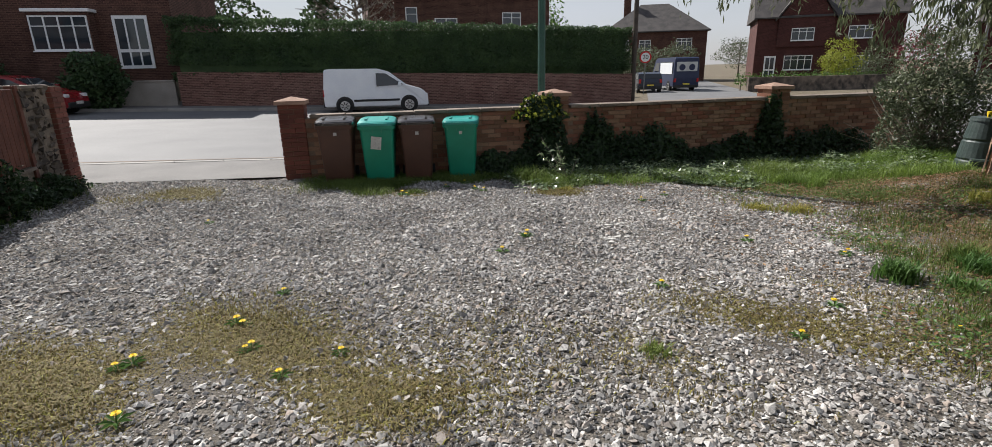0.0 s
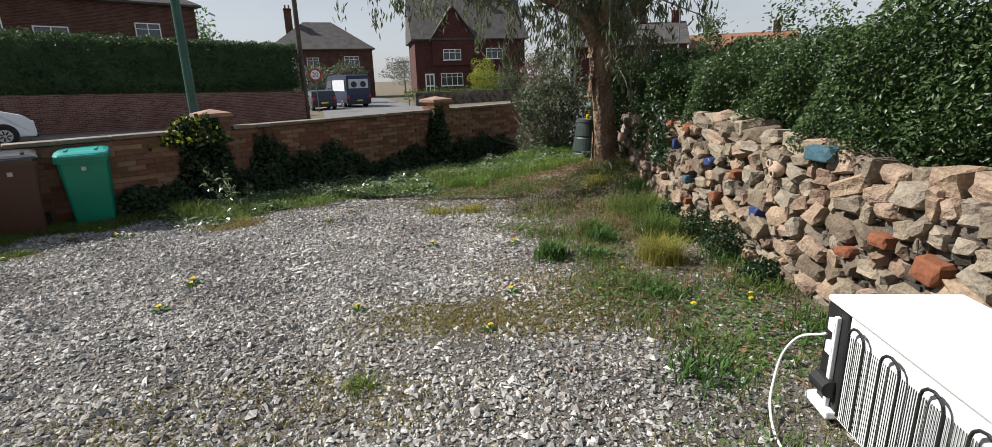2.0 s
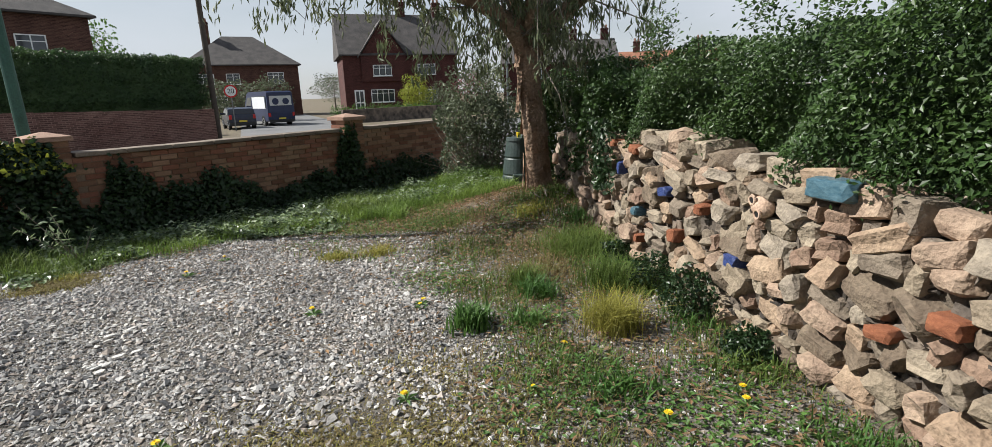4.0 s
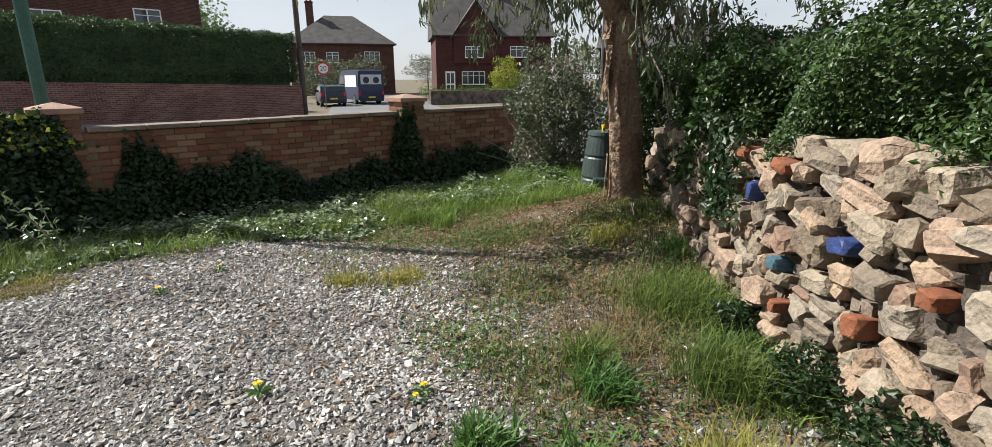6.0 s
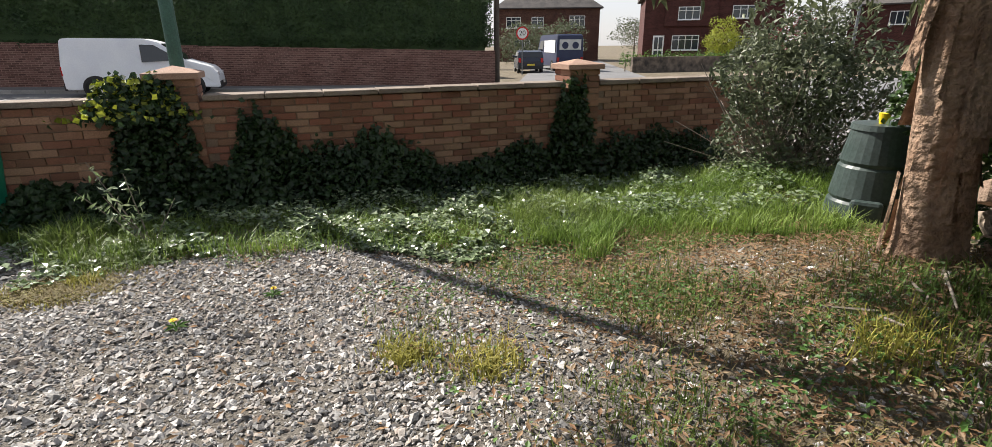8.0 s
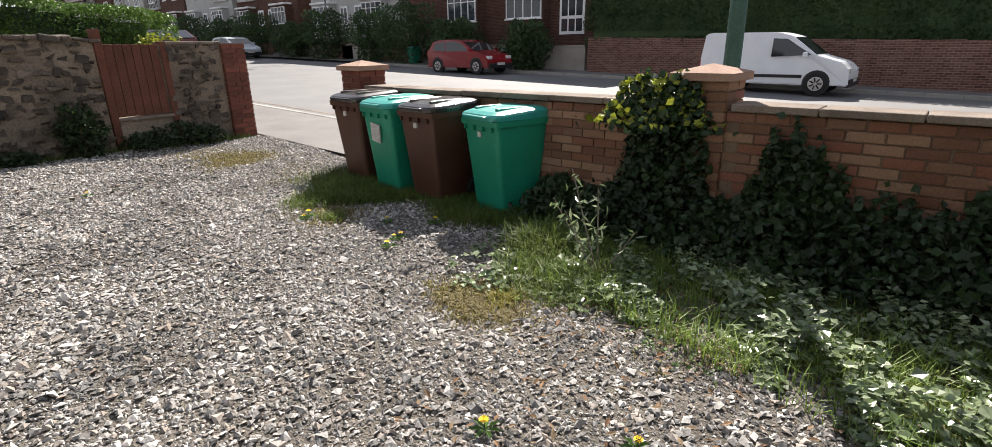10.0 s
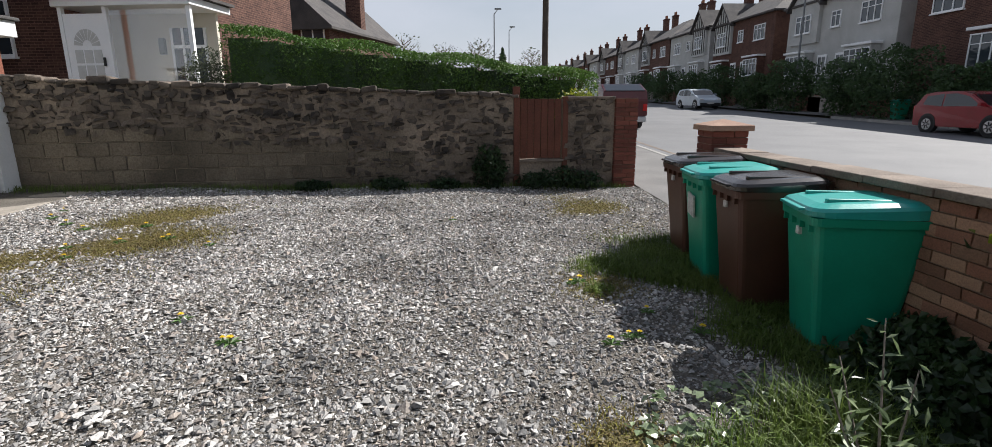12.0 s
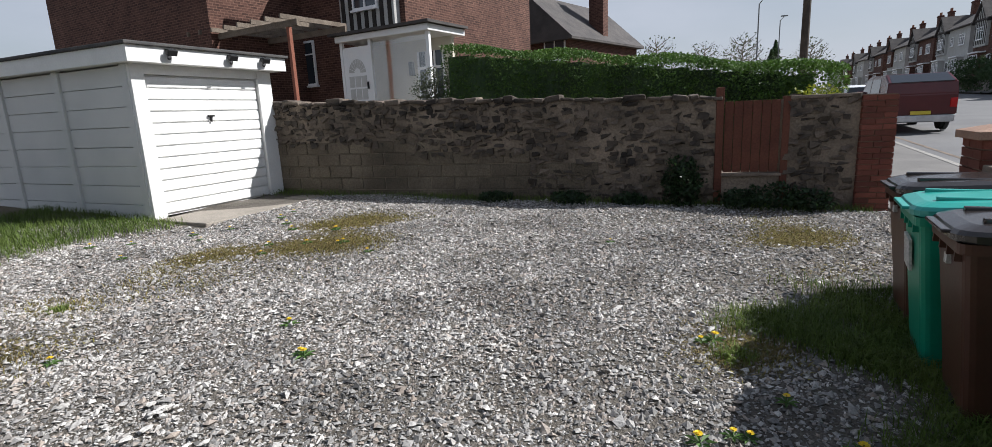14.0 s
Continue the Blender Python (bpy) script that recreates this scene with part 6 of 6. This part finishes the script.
# ---- ground cover along the wall ----
n = 38000
x = RNG.uniform(1.5, 8.8, n)
y0 = 7.95 - 0.25 * np.clip(x - 2.8, 0, 9) + 0.25 * np.sin(x * 2.3) + 0.12 * np.sin(x * 6.1)
y = 9.5 - (9.5 - y0) * RNG.random(n) ** 0.85
hump = 0.10 + 0.07 * np.sin(x * 7.1 + 2 * np.sin(y * 5)) * np.sin(y * 8.3 + x) + 0.05 * np.sin(x * 3.1) * np.sin(y * 4.3)
edge = np.clip((y - y0) / 0.4, 0.15, 1)
z = land(x, y) + 0.02 + (RNG.random(n) * hump + np.abs(RNG.normal(0, 0.03, n))) * edge * np.clip(0.5 + 0.35 * (x - 2.0), 0.5, 1.15)
clump = (np.sin(x * 5.1 + 1) * np.sin(y * 4.7) + 0.5 * np.sin(x * 11 + y * 7)) + 0.7 * np.sin(x * 17 + 3 * np.sin(y * 9)) * np.sin(y * 19) > -0.1
clump &= RNG.random(n) < np.clip(0.22 + 0.5 * (x - 2.0), 0.22, 0.85)
# leaves take the cover material, whose pale tones imitate backlight
gc = tagged(leaves("ground_cover", np.stack([x, y, z], 1)[clump], 0.056, M_COVER, None, 0.9, (0, 0, 1), 0.8, kind="stuff"), "glossy ground ivy with backlit glints put into leaf colour", "ground cover", kind="stuff")
# silvery sprout
sp_ = tagged(empty("sapling", 2.50, 8.40, lz(2.5, 8.4)), "silvery-leaved buddleia shoot among ivy", "sapling")
bm = bmesh.new()
pp = []
for a, e, ln in ((2.6, 1.0, 0.85), (2.9, 0.8, 0.7), (2.2, 1.2, 0.65), (3.5, 1.1, 0.55), (0.5, 1.0, 0.45)):
    d = Vector((math.cos(a) * math.cos(e), math.sin(a) * math.cos(e), math.sin(e)))
    tube(bm, (0, 0, 0), d * ln, 0.008, 0.003, 5)
    for k in range(26):
        t = 0.25 + 0.75 * k / 26
        pp.append(tuple(d * ln * t + Vector((random.gauss(0, 0.035), random.gauss(0, 0.035), random.gauss(0, 0.03)))))
part("stem", bm, M_TWIG, sp_)
leaves("leaves", np.array(pp), 0.085, M_COVER, sp_, 0.2, aspect=0.28, kind="")


# ---- grasses ----
def spots(n, x0, x1, y0, y1, fn):
    q = RNG.uniform((x0, y0), (x1, y1), (n * 4, 2))
    return q[RNG.random(len(q)) < fn(q[:, 0], q[:, 1])][:n]


def disc(n, cx, cy, r, sq=1.0):
    q = RNG.normal(size=(n, 2)) * r * 0.5
    q[:, 1] *= sq
    return q + (cx, cy)


def wall_d(x, y):
    return (x - RW0.x) * RWN.x + (y - RW0.y) * RWN.y


turf = tagged(new("turf"), "straw-dry rough grass with green tufts", "grass", kind="stuff")
q = spots(30000, 1.6, 8.5, 0.2, 9.3, lambda x, y: green(x, y) * (wall_d(x, y) > 0.0) * (0.55 + 0.45 * np.sin(x * 2.7) * np.sin(y * 3.3)))
blades("dry_blades", q, 0.06, 0.005, M_DRY, turf, 1.1)
q = spots(30000, 1.6, 8.5, 0.2, 9.4, lambda x, y: green(x, y) * (wall_d(x, y) > 0.02) * np.clip(0.35 + np.sin(x * 3.9 + 1) * np.sin(y * 2.9), 0, 1))
blades("green_blades", q, 0.09, 0.006, M_GRASS, turf, 0.7)
q = spots(26000, 5.6, 9.6, 5.9, 9.4, lambda x, y: (y + 0.55 * x > 10.4 + 0.5 * np.sin(x * 4.1)) * (0.45 + 0.45 * np.sin(x * 5.3) * np.sin(y * 4.7)))
blades("long_green_blades", q, 0.19, 0.008, M_LUSH, turf, 0.6)
q = spots(34000, -1.8, 2.8, 7.7, 9.5, lambda x, y: green(x, y) * (0.6 + 0.4 * np.sin(x * 6.3) * np.sin(y * 7.1)))
blades("shaded_blades", q, 0.11, 0.006, M_GRASS, turf, 0.8)
q = spots(9000, -2.9, 0.6, -2.6, 0.9, lambda x, y: green(x, y) * ((x > GX0 + 0.02) | (y > 1.3)))
blades("garage_grass", q, 0.13, 0.007, M_GRASS, turf, 0.7)
PATCHES = [(-1.8, 3.35, 1.15, 0.6), (2.1, 2.85, 1.1, 0.6), (-3.05, 8.5, 0.9, 0.6), (-1.4, 3.1, 1.3, 0.4), (-0.2, 7.9, 0.35, 1.0), (2.2, 7.6, 0.4, 0.6), (-0.7, 2.6, 0.8, 0.4)]
for cx, cy, r, sq in PATCHES:
    blades("moss_patch", disc(int(13000 * r), cx, cy, r, sq), 0.035, 0.008, M_DRY, turf, 1.2)
    blades("moss_patch", disc(int(3600 * r), cx, cy, r, sq), 0.03, 0.008, M_YELLOWGRASS, turf, 1.2)
q = np.stack([RNG.uniform(-0.1, LL, 3500), np.abs(RNG.normal(0, 0.16, 3500))], 1)
q = np.array(LW0)[None] + q[:, :1] * np.array(LWD)[None] + q[:, 1:] * np.array((LWD.y, -LWD.x))[None]
blades("wall_foot_grass", q, 0.10, 0.007, M_GRASS, turf, 0.7)


def tuft(x, y, r, h, n, mat, label, width=0.008, lean=0.7):
    ob = tagged(new("grass_tuft"), label, "grass tuft")
    blades("grass", disc(n, x, y, r), h, width, mat, ob, lean)
    return ob


tuft(4.10, 2.62, 0.17, 0.25, 1000, M_YELLOWGRASS, "yellow-green tussock of fine grass by rubble wall", 0.005, 0.8)
tuft(5.6, 3.7, 0.40, 0.21, 1500, M_GRASS, "dark green tussock of long grass by rubble wall", 0.006, 0.8)
tuft(4.53, 3.67, 0.13, 0.2, 380, M_GRASS, "olive green tussock in thin turf", 0.006, 0.8)
tuft(4.36, 3.42, 0.14, 0.16, 300, M_WEED, "pale green weed in thin turf", 0.012, 0.8)
tuft(4.9, 3.05, 0.24, 0.26, 800, M_GRASS, "long green grass beside rubble wall", 0.006, 0.8)
tuft(6.2, 4.8, 0.2, 0.14, 300, M_YELLOWGRASS, "yellowing grass tuft near the tree", 0.006, 0.8)
tuft(4.9, 3.75, 0.40, 0.13, 700, M_DRY, "straw-coloured grass tussock by the wall", 0.006, 0.9)
tuft(3.58, 3.46, 0.12, 0.16, 380, M_WEED, "bushy green weed growing in gravel", 0.016, 0.6)
tuft(3.85, 3.15, 0.14, 0.12, 110, M_WEED, "small green weed in dry grass", 0.016, 0.8)
tuft(3.35, 2.2, 0.18, 0.11, 150, M_WEED, "leafy green weed in turf", 0.014, 0.8)
tuft(2.4, 1.45, 0.20, 0.12, 150, M_WEED, "tall narrow-leaved weed beside fridge", 0.012, 0.6)
tuft(1.07, 2.72, 0.09, 0.06, 160, M_GRASS, "small grass tuft in gravel")
tuft(4.16, 5.92, 0.17, 0.08, 420, M_YELLOWGRASS, "low yellow-green grass tuft")
tuft(4.55, 5.68, 0.20, 0.09, 420, M_YELLOWGRASS, "low yellow-green grass tuft")
tuft(2.22, 7.7, 0.13, 0.07, 220, M_YELLOWGRASS, "low yellow-green grass tuft")
tuft(1.9, 8.6, 0.30, 0.24, 700, M_GRASS, "green grass tuft in the wall's shade", 0.008)
tuft(-0.04, 7.9, 0.14, 0.08, 260, M_GRASS, "low grass tuft at the edge of gravel")
tuft(5.95, 8.0, 0.5, 0.30, 1000, M_GRASS, "long bright grass among ivy", 0.007)
bush(-4.72, 7.15, lz(-4.72, 7.15) - 0.06, 0.28, 0.75, M_IVY, "dark green weeds growing by gate", 1500, 0.06, "weeds")
for wy, wr, wh in ((7.9, 0.3, 0.3), (8.35, 0.35, 0.42), (8.8, 0.3, 0.34), (6.4, 0.25, 0.2), (5.5, 0.3, 0.22), (4.3, 0.28, 0.18)):
    wx = LW0.x + (wy - LW0.y) * LWD.x / LWD.y + 0.12
    bush(wx, wy, lz(wx, wy) - 0.05, wr, wh, M_IVY, "dark ivy and weeds at the foot of stone wall", 900, 0.055, "weeds")
# loose fern-like weeds at the rubble wall foot
for k in range(9):
    u = 0.6 + k * 0.7
    q = RW0 + RWD * u + RWN * 0.22
    tuft(q.x, q.y, 0.22, 0.12, 200, M_WEED if k % 2 else M_GRASS, "mixed weeds at the foot of rubble wall", 0.010, 0.7)

# low broad-leaved weeds creeping over the strip by the rubble wall and the bank
q = spots(26000, 1.8, 8.4, 0.3, 9.0, lambda x, y: green(x, y) * (wall_d(x, y) > 0.04) * np.clip(0.25 + 1.1 * np.sin(x * 2.3 + 2.0 * np.sin(y * 1.9)) * np.sin(y * 2.9 + x) + 0.5 * smooth(4.6, 3.2, x), 0, 1))
zq = land(q[:, 0], q[:, 1]) + 0.004 + RNG.random(len(q)) ** 2 * 0.045
tagged(leaves("weed_cover", np.concatenate([q, zq[:, None]], 1), 0.032, M_WEED, None, 1.0, (0, 0, 1.0), 0.6), "low green weeds creeping over thin turf", "weeds", kind="stuff")

for u_, r_, h_ in ((2.9, 0.24, 0.4), (3.5, 0.22, 0.36), (2.2, 0.16, 0.22), (4.3, 0.16, 0.25)):
    q_ = RW0 + RWD * u_ + RWN * 0.14
    bush(q_.x, q_.y, lz(q_.x, q_.y) - 0.05, r_, h_, M_IVY, "dark ivy at the foot of rubble wall", 1300, 0.035, "ivy")

# dead leaves and bark litter
q = spots(15000, 2.6, 8.2, 0.6, 8.6, lambda x, y: (0.25 + 0.75 * green(x, y)) * (wall_d(x, y) > 0.05) * (0.3 + 0.7 * smooth(3.0, 6.5, x)))
zq = land(q[:, 0], q[:, 1]) + 0.012 + RNG.random(len(q)) * 0.03
tagged(leaves("leaf_litter", np.concatenate([q, zq[:, None]], 1), 0.05, M_DEADLEAF, None, 1.2, (0, 0, 1.5), 0.35), "brown dead leaves and bark scraps on turf", "leaf litter", kind="stuff")
q = spots(14000, 1.8, 8.0, 6.6, 9.0, lambda x, y: (y > 8.0 - 0.27 * np.clip(x - 2.8, 0, 9)) * (0.4 + 0.6 * (np.sin(x * 4.3) * np.sin(y * 5.1) > 0)))
blades("mixed_blades", q, 0.17, 0.006, M_LUSH, turf, 0.7)

# dandelions
dl = tagged(empty("dandelion", -1.44, 3.65, lz(-1.44, 3.65)), "yellow dandelion flower with leaf rosette", "dandelion", "dandelions in the yard")
bm = bmesh.new()
tube(bm, (0, 0, 0), (0.01, 0, 0.05), 0.003, 0.003, 5)
part("stem", bm, M_WEED, dl)
bm = bmesh.new()
for ring, (r, z) in enumerate(((0.024, 0.052), (0.017, 0.058), (0.009, 0.061))):
    for k in range(10):
        a = 2 * math.pi * k / 10 + ring * 0.3
        c0, c1, c2 = a - 0.28, a, a + 0.28
        bm.faces.new([bm.verts.new(v) for v in ((0.01, 0, z - 0.006), (0.01 + r * 0.8 * math.cos(c0), r * 0.8 * math.sin(c0), z), (0.01 + r * math.cos(c1), r * math.sin(c1), z + 0.002), (0.01 + r * 0.8 * math.cos(c2), r * 0.8 * math.sin(c2), z))])
part("flower", bm, M_DANDELION, dl)
bm = bmesh.new()
for k in range(7):
    a = k * 0.9
    bm.faces.new([bm.verts.new((r * math.cos(a + s), r * math.sin(a + s), z)) for r, s, z in ((0.0, 0, 0.005), (0.04, 0.3, 0.022), (0.08, 0, 0.016), (0.04, -0.3, 0.022))])
part("rosette", bm, M_WEED, dl)
spots_ = [(-1.38, 3.6), (-1.92, 3.14), (-1.86, 3.18), (-1.03, 2.88), (-1.29, 3.22), (-1.26, 3.25), (1.65, 3.73), (2.6, 3.06), (2.02, 2.71), (-1.23, 4.16), (3.08, 2.57), (3.67, 1.67), (3.55, 1.62), (3.2, 1.88), (0.61, 4.82), (3.65, 2.74), (-0.1, 1.66), (-0.74, 3.08), (0.95, 5.25), (0.97, 5.3), (-0.21, 7.77), (-0.16, 7.7), (0.87, 7.97), (0.98, 7.76), (-1.15, -0.4), (0.8, 8.44), (-2.43, 6.6), (0.47, 8.16), (3.48, 7.03), (0.88, 7.9), (2.96, 6.69), (3.03, 4.59), (3.59, 3.99), (3.66, 4.05), (-2.0, 2.2), (-2.2, 1.9), (-1.5, 1.7), (-0.9, 1.9), (-0.5, 1.2), (-1.7, 2.6), (-2.6, 1.75), (-0.2, 0.9), (-1.1, 1.5)]
for dx, dy in spots_:
    copy_thing(dl, pose(dx, dy, lz(dx, dy) + float(ripple(dx, dy)), 0, 0, random.uniform(0, 360)) @ Matrix.Scale(random.uniform(0.7, 1.1), 4))

# ---- litter ----
def flakes(name, x, y, n, r, label):
    ob = tagged(new(name), label, "debris")
    for k in range(n):
        bm = bmesh.new()
        bmesh.ops.create_icosphere(bm, subdivisions=1, radius=1)
        sx, sy = random.uniform(0.012, 0.045), random.uniform(0.01, 0.03)
        px, py = x + random.gauss(0, r), y + random.gauss(0, r * 0.6)
        for v in bm.verts:
            v.co = Vector((v.co.x * sx, v.co.y * sy, v.co.z * 0.008)) + noise.noise_vector(v.co * 2 + Vector((k, 0, 0))) * 0.008 + Vector((px, py, lz(px, py) + float(ripple(px, py)) + 0.022))
        part("flake", bm, M_LITTER, ob)


flakes("plaster_debris", 1.72, 5.0, 12, 0.08, "broken white plaster scattered on gravel")
flakes("plaster_debris", 2.0, 5.46, 12, 0.09, "crumbled white plaster patch on gravel")
flakes("paper_scrap", 2.95, 1.78, 2, 0.02, "crumpled white scrap in turf")

# ---- pieces: coloured fragments and stones of the rubble wall ----
LUMPS = [lump(s) for s in range(14)]
for me in LUMPS:
    me.materials.append(M_RUBBLE)


def wall_u(x, y):
    return (Vector((x, y)) - RW0).dot(RWD)


def odd_lump(mat, seed, name, label, u, z, w, h, d=0.14, turn=0.0):
    me = lump(seed, 0.10)
    me.materials.append(mat)
    ob = new(name, me)
    ob.parent = wall_right
    ob.matrix_basis = pose(u, 0.01, z, 0, turn, 0) @ Matrix.Diagonal((w, d, h, 1))
    ob["label"] = label


ODD = [(wall_u(5.8, 3.39), 0.95, 0.09, 0.15, M_BLUE, "blue glazed fragment"), (wall_u(4.49, 1.95), 0.60, 0.15, 0.11, M_BLUE, "blue glazed fragment"), (wall_u(5.6, 3.04), 0.60, 0.13, 0.10, M_TEAL, "blue-grey glazed fragment"),
       (wall_u(4.0, 1.4), 1.20, 0.36, 0.13, M_TEAL, "slate-blue stone"), (wall_u(5.51, 3.04), 0.36, 0.10, 0.09, M_ORANGE, "orange brick end"), (wall_u(5.1, 2.49), 0.56, 0.13, 0.13, M_ORANGE, "orange clay fragment"), (wall_u(3.75, 1.1), 0.62, 0.16, 0.08, M_ORANGE, "orange brick fragment"),
       (wall_u(5.55, 3.2), 1.16, 0.20, 0.09, M_ORANGE, "orange brick fragment"), (wall_u(5.95, 3.5), 1.18, 0.16, 0.09, M_ORANGE, "orange brick fragment"), (wall_u(5.15, 2.7), 0.88, 0.20, 0.10, M_BLUE, "violet-blue stone"), (wall_u(4.75, 2.3), 0.85, 0.12, 0.09, M_ORANGE, "rusty brick fragment"), (wall_u(3.3, 0.65), 0.72, 0.20, 0.16, M_ORANGE, "orange clay pot fragment"), (wall_u(3.55, 0.9), 0.78, 0.17, 0.10, M_ORANGE, "orange brick fragment")]
for k, (u, z, w, h, mt, lb) in enumerate(ODD):
    odd_lump(mt, 60 + k, "fragment", lb, u, z, w * 0.85, h * 0.85, 0.14, random.uniform(-12, 12))
# small clay ornament with two round mouths
om = new("clay_ornament")
om.parent = wall_right
om.matrix_basis = pose(wall_u(4.24, 1.8), 0.06, 1.02, 0, -20, 0) @ Matrix.Scale(0.72, 4)
om["label"] = "pale clay ornament with two round mouths"
bm = bmesh.new()
bmesh.ops.create_icosphere(bm, subdivisions=3, radius=0.085)
for v in bm.verts:
    v.co.x *= 1.25
part("ornament_body", bm, M_CLAY, om, smooth=True)
for sx, szz in ((-0.055, -0.03), (0.05, 0.04)):
    bm = bmesh.new()
    for k in range(18):
        a0, a1 = 2 * math.pi * k / 18, 2 * math.pi * (k + 1) / 18
        tube(bm, (sx + 0.035 * math.cos(a0), 0.075, szz + 0.035 * math.sin(a0)), (sx + 0.035 * math.cos(a1), 0.075, szz + 0.035 * math.sin(a1)), 0.012, seg=6)
    part("mouth_rim", bm, M_CLAY, om)
    # black disc stands in for the shade inside the mouth
    part("mouth_shade", rod((sx, 0.06, szz), (sx, 0.079, szz), 0.03, seg=14), M_BLACK, om)

# stones: rows of uneven height, rough capping stones on top; those past the near stretch are joined
rnd = random.Random(5)
run = bmesh.new()


def lay(u, m):
    me = LUMPS[rnd.randrange(14)]
    if 0.25 < u < 4.7:
        ob = new("stone", me)
        ob.parent = wall_right
        ob.matrix_basis = m
    else:
        before = len(run.verts)
        run.from_mesh(me)
        run.verts.ensure_lookup_table()
        for v in run.verts[before:]:
            v.co = m @ v.co


zrow = 0.0
while zrow < 1.28:
    hh = rnd.uniform(0.085, 0.14)
    u = -0.7 + rnd.uniform(0, 0.2)
    while u < RL - 0.1:
        w = rnd.choice((rnd.uniform(0.07, 0.13), rnd.uniform(0.12, 0.2), rnd.uniform(0.18, 0.30)))
        q = RW0 + RWD * (u + w / 2)
        zc = zrow + hh / 2 + rnd.uniform(-0.045, 0.045)
        clash = any(abs(u + w / 2 - o[0]) < (w + o[2]) / 2 * 0.75 and abs(zc - o[1]) < (hh + o[3]) / 2 * 0.7 for o in ODD)
        if lz(q.x, q.y) - 0.05 < zc < rtop(u) - 0.02 and not clash:
            lay(u, pose(u + w / 2, -0.055 + rnd.uniform(-0.045, 0.04), zc, rnd.uniform(-14, 14), rnd.uniform(-26, 26), rnd.choice((0, 180)) + rnd.uniform(-14, 14)) @ Matrix.Diagonal((w * 1.0, rnd.uniform(0.15, 0.24), hh * rnd.uniform(0.75, 1.3), 1)))
        u += w + 0.014
    zrow += hh
u = -0.8
while u < RL - 0.3:
    w = rnd.uniform(0.15, 0.33)
    lay(u, pose(u + w / 2, -0.34 + rnd.uniform(-0.03, 0.03), rtop(u) + rnd.uniform(-0.04, 0.01), 0, rnd.uniform(-12, 12), 0) @ Matrix.Diagonal((w * 1.1, 0.22, 0.16, 1)))
    lay(u, pose(u + w / 2, -0.13 + rnd.uniform(-0.03, 0.03), rtop(u) + rnd.uniform(-0.02, 0.03), rnd.uniform(-8, 8), rnd.uniform(-12, 12), rnd.choice((0, 180))) @ Matrix.Diagonal((w * 1.02, 0.24, rnd.uniform(0.12, 0.2), 1)))
    u += w + 0.01
part("stone_run", run, M_RUBBLEJ, wall_right)["kind"] = "stuff"

# bricks of the middle bay of the street wall
BR.materials.append(M_BRICK)
for p_ in near_bricks:
    ob = new("brick", BR)
    ob.parent = wall_front
    ob.location = p_
# blocks of the stone wall
for row in range(5):
    zb = 0.34 + row * 0.212 - 0.03
    u = -0.1 + (0.22 if row % 2 else 0)
    while u < (3.0 if row == 4 else 4.9 if row == 3 else 5.6):
        ob = new("block", BLOCK)
        ob.parent = wall_left
        ob.matrix_basis = pose(u, 0.034 + random.uniform(-0.005, 0.005), zb, 0, random.uniform(-0.6, 0.6), 0)
        u += 0.435

# gravel: loose angular stones over the bed
n = 225000
q = RNG.uniform((-5.0, -1.2), (7.6, 9.75), (n * 2, 2))
dl_ = (q[:, 0] - LW0.x) * LWD.y - (q[:, 1] - LW0.y) * LWD.x
ok = (RNG.random(len(q)) > green(q[:, 0], q[:, 1]) * 0.72) & (dl_ > 0.12) & ((q[:, 1] > GY + 1.15) | (q[:, 0] > GX0 + 0.1)) & (wall_d(q[:, 0], q[:, 1]) > 0.15)
near = np.exp(-((q[:, 0] - 1.2) ** 2 + (q[:, 1] - 4.2) ** 2) / 30)
ok &= RNG.random(len(q)) < 0.45 + 0.55 * near
for cx, cy, r, sq in PATCHES[:4]:
    ok &= RNG.random(len(q)) > 0.6 * np.exp(-(((q[:, 0] - cx) / (r * 0.8)) ** 2 + ((q[:, 1] - cy) / (r * sq * 0.8)) ** 2))
q = q[ok][:n]
n = len(q)
size = np.clip(RNG.lognormal(-4.56, 0.45, n), 0.006, 0.034)
o = np.array([[1, 0, 0], [0, 1, 0], [-1, 0, 0], [0, -1, 0], [0, 0, 1], [0, 0, -1]], float)
ang = RNG.uniform(0, 6.28, n)
v = o[None] * RNG.uniform(0.6, 1.35, (n, 6, 1)) * np.array([1.05, 0.8, 0.52])[None, None]
v = v + RNG.normal(0, 0.16, (n, 6, 3))
ca, sa = np.cos(ang)[:, None], np.sin(ang)[:, None]
v = np.stack([v[..., 0] * ca - v[..., 1] * sa, v[..., 0] * sa + v[..., 1] * ca, v[..., 2]], -1)
tl = RNG.normal(0, 0.32, (n, 1))
v[..., 2] += v[..., 0] * tl
v = v * size[:, None, None]
base = land(q[:, 0], q[:, 1]) + ripple(q[:, 0], q[:, 1]) - 0.005 - 0.025 * (q[:, 0] > 5.4) + size * 0.30
v = v + np.concatenate([q, base[:, None]], 1)[:, None]
ft = np.array([[0, 1, 4], [1, 2, 4], [2, 3, 4], [3, 0, 4], [1, 0, 5], [2, 1, 5], [3, 2, 5], [0, 3, 5]])
f = (ft[None] + 6 * np.arange(n)[:, None, None]).reshape(-1, 3)
tagged(mesh_np("gravel_stones", v.reshape(-1, 3), f, M_STONES), "loose angular grey gravel stones", "gravel", kind="stuff")
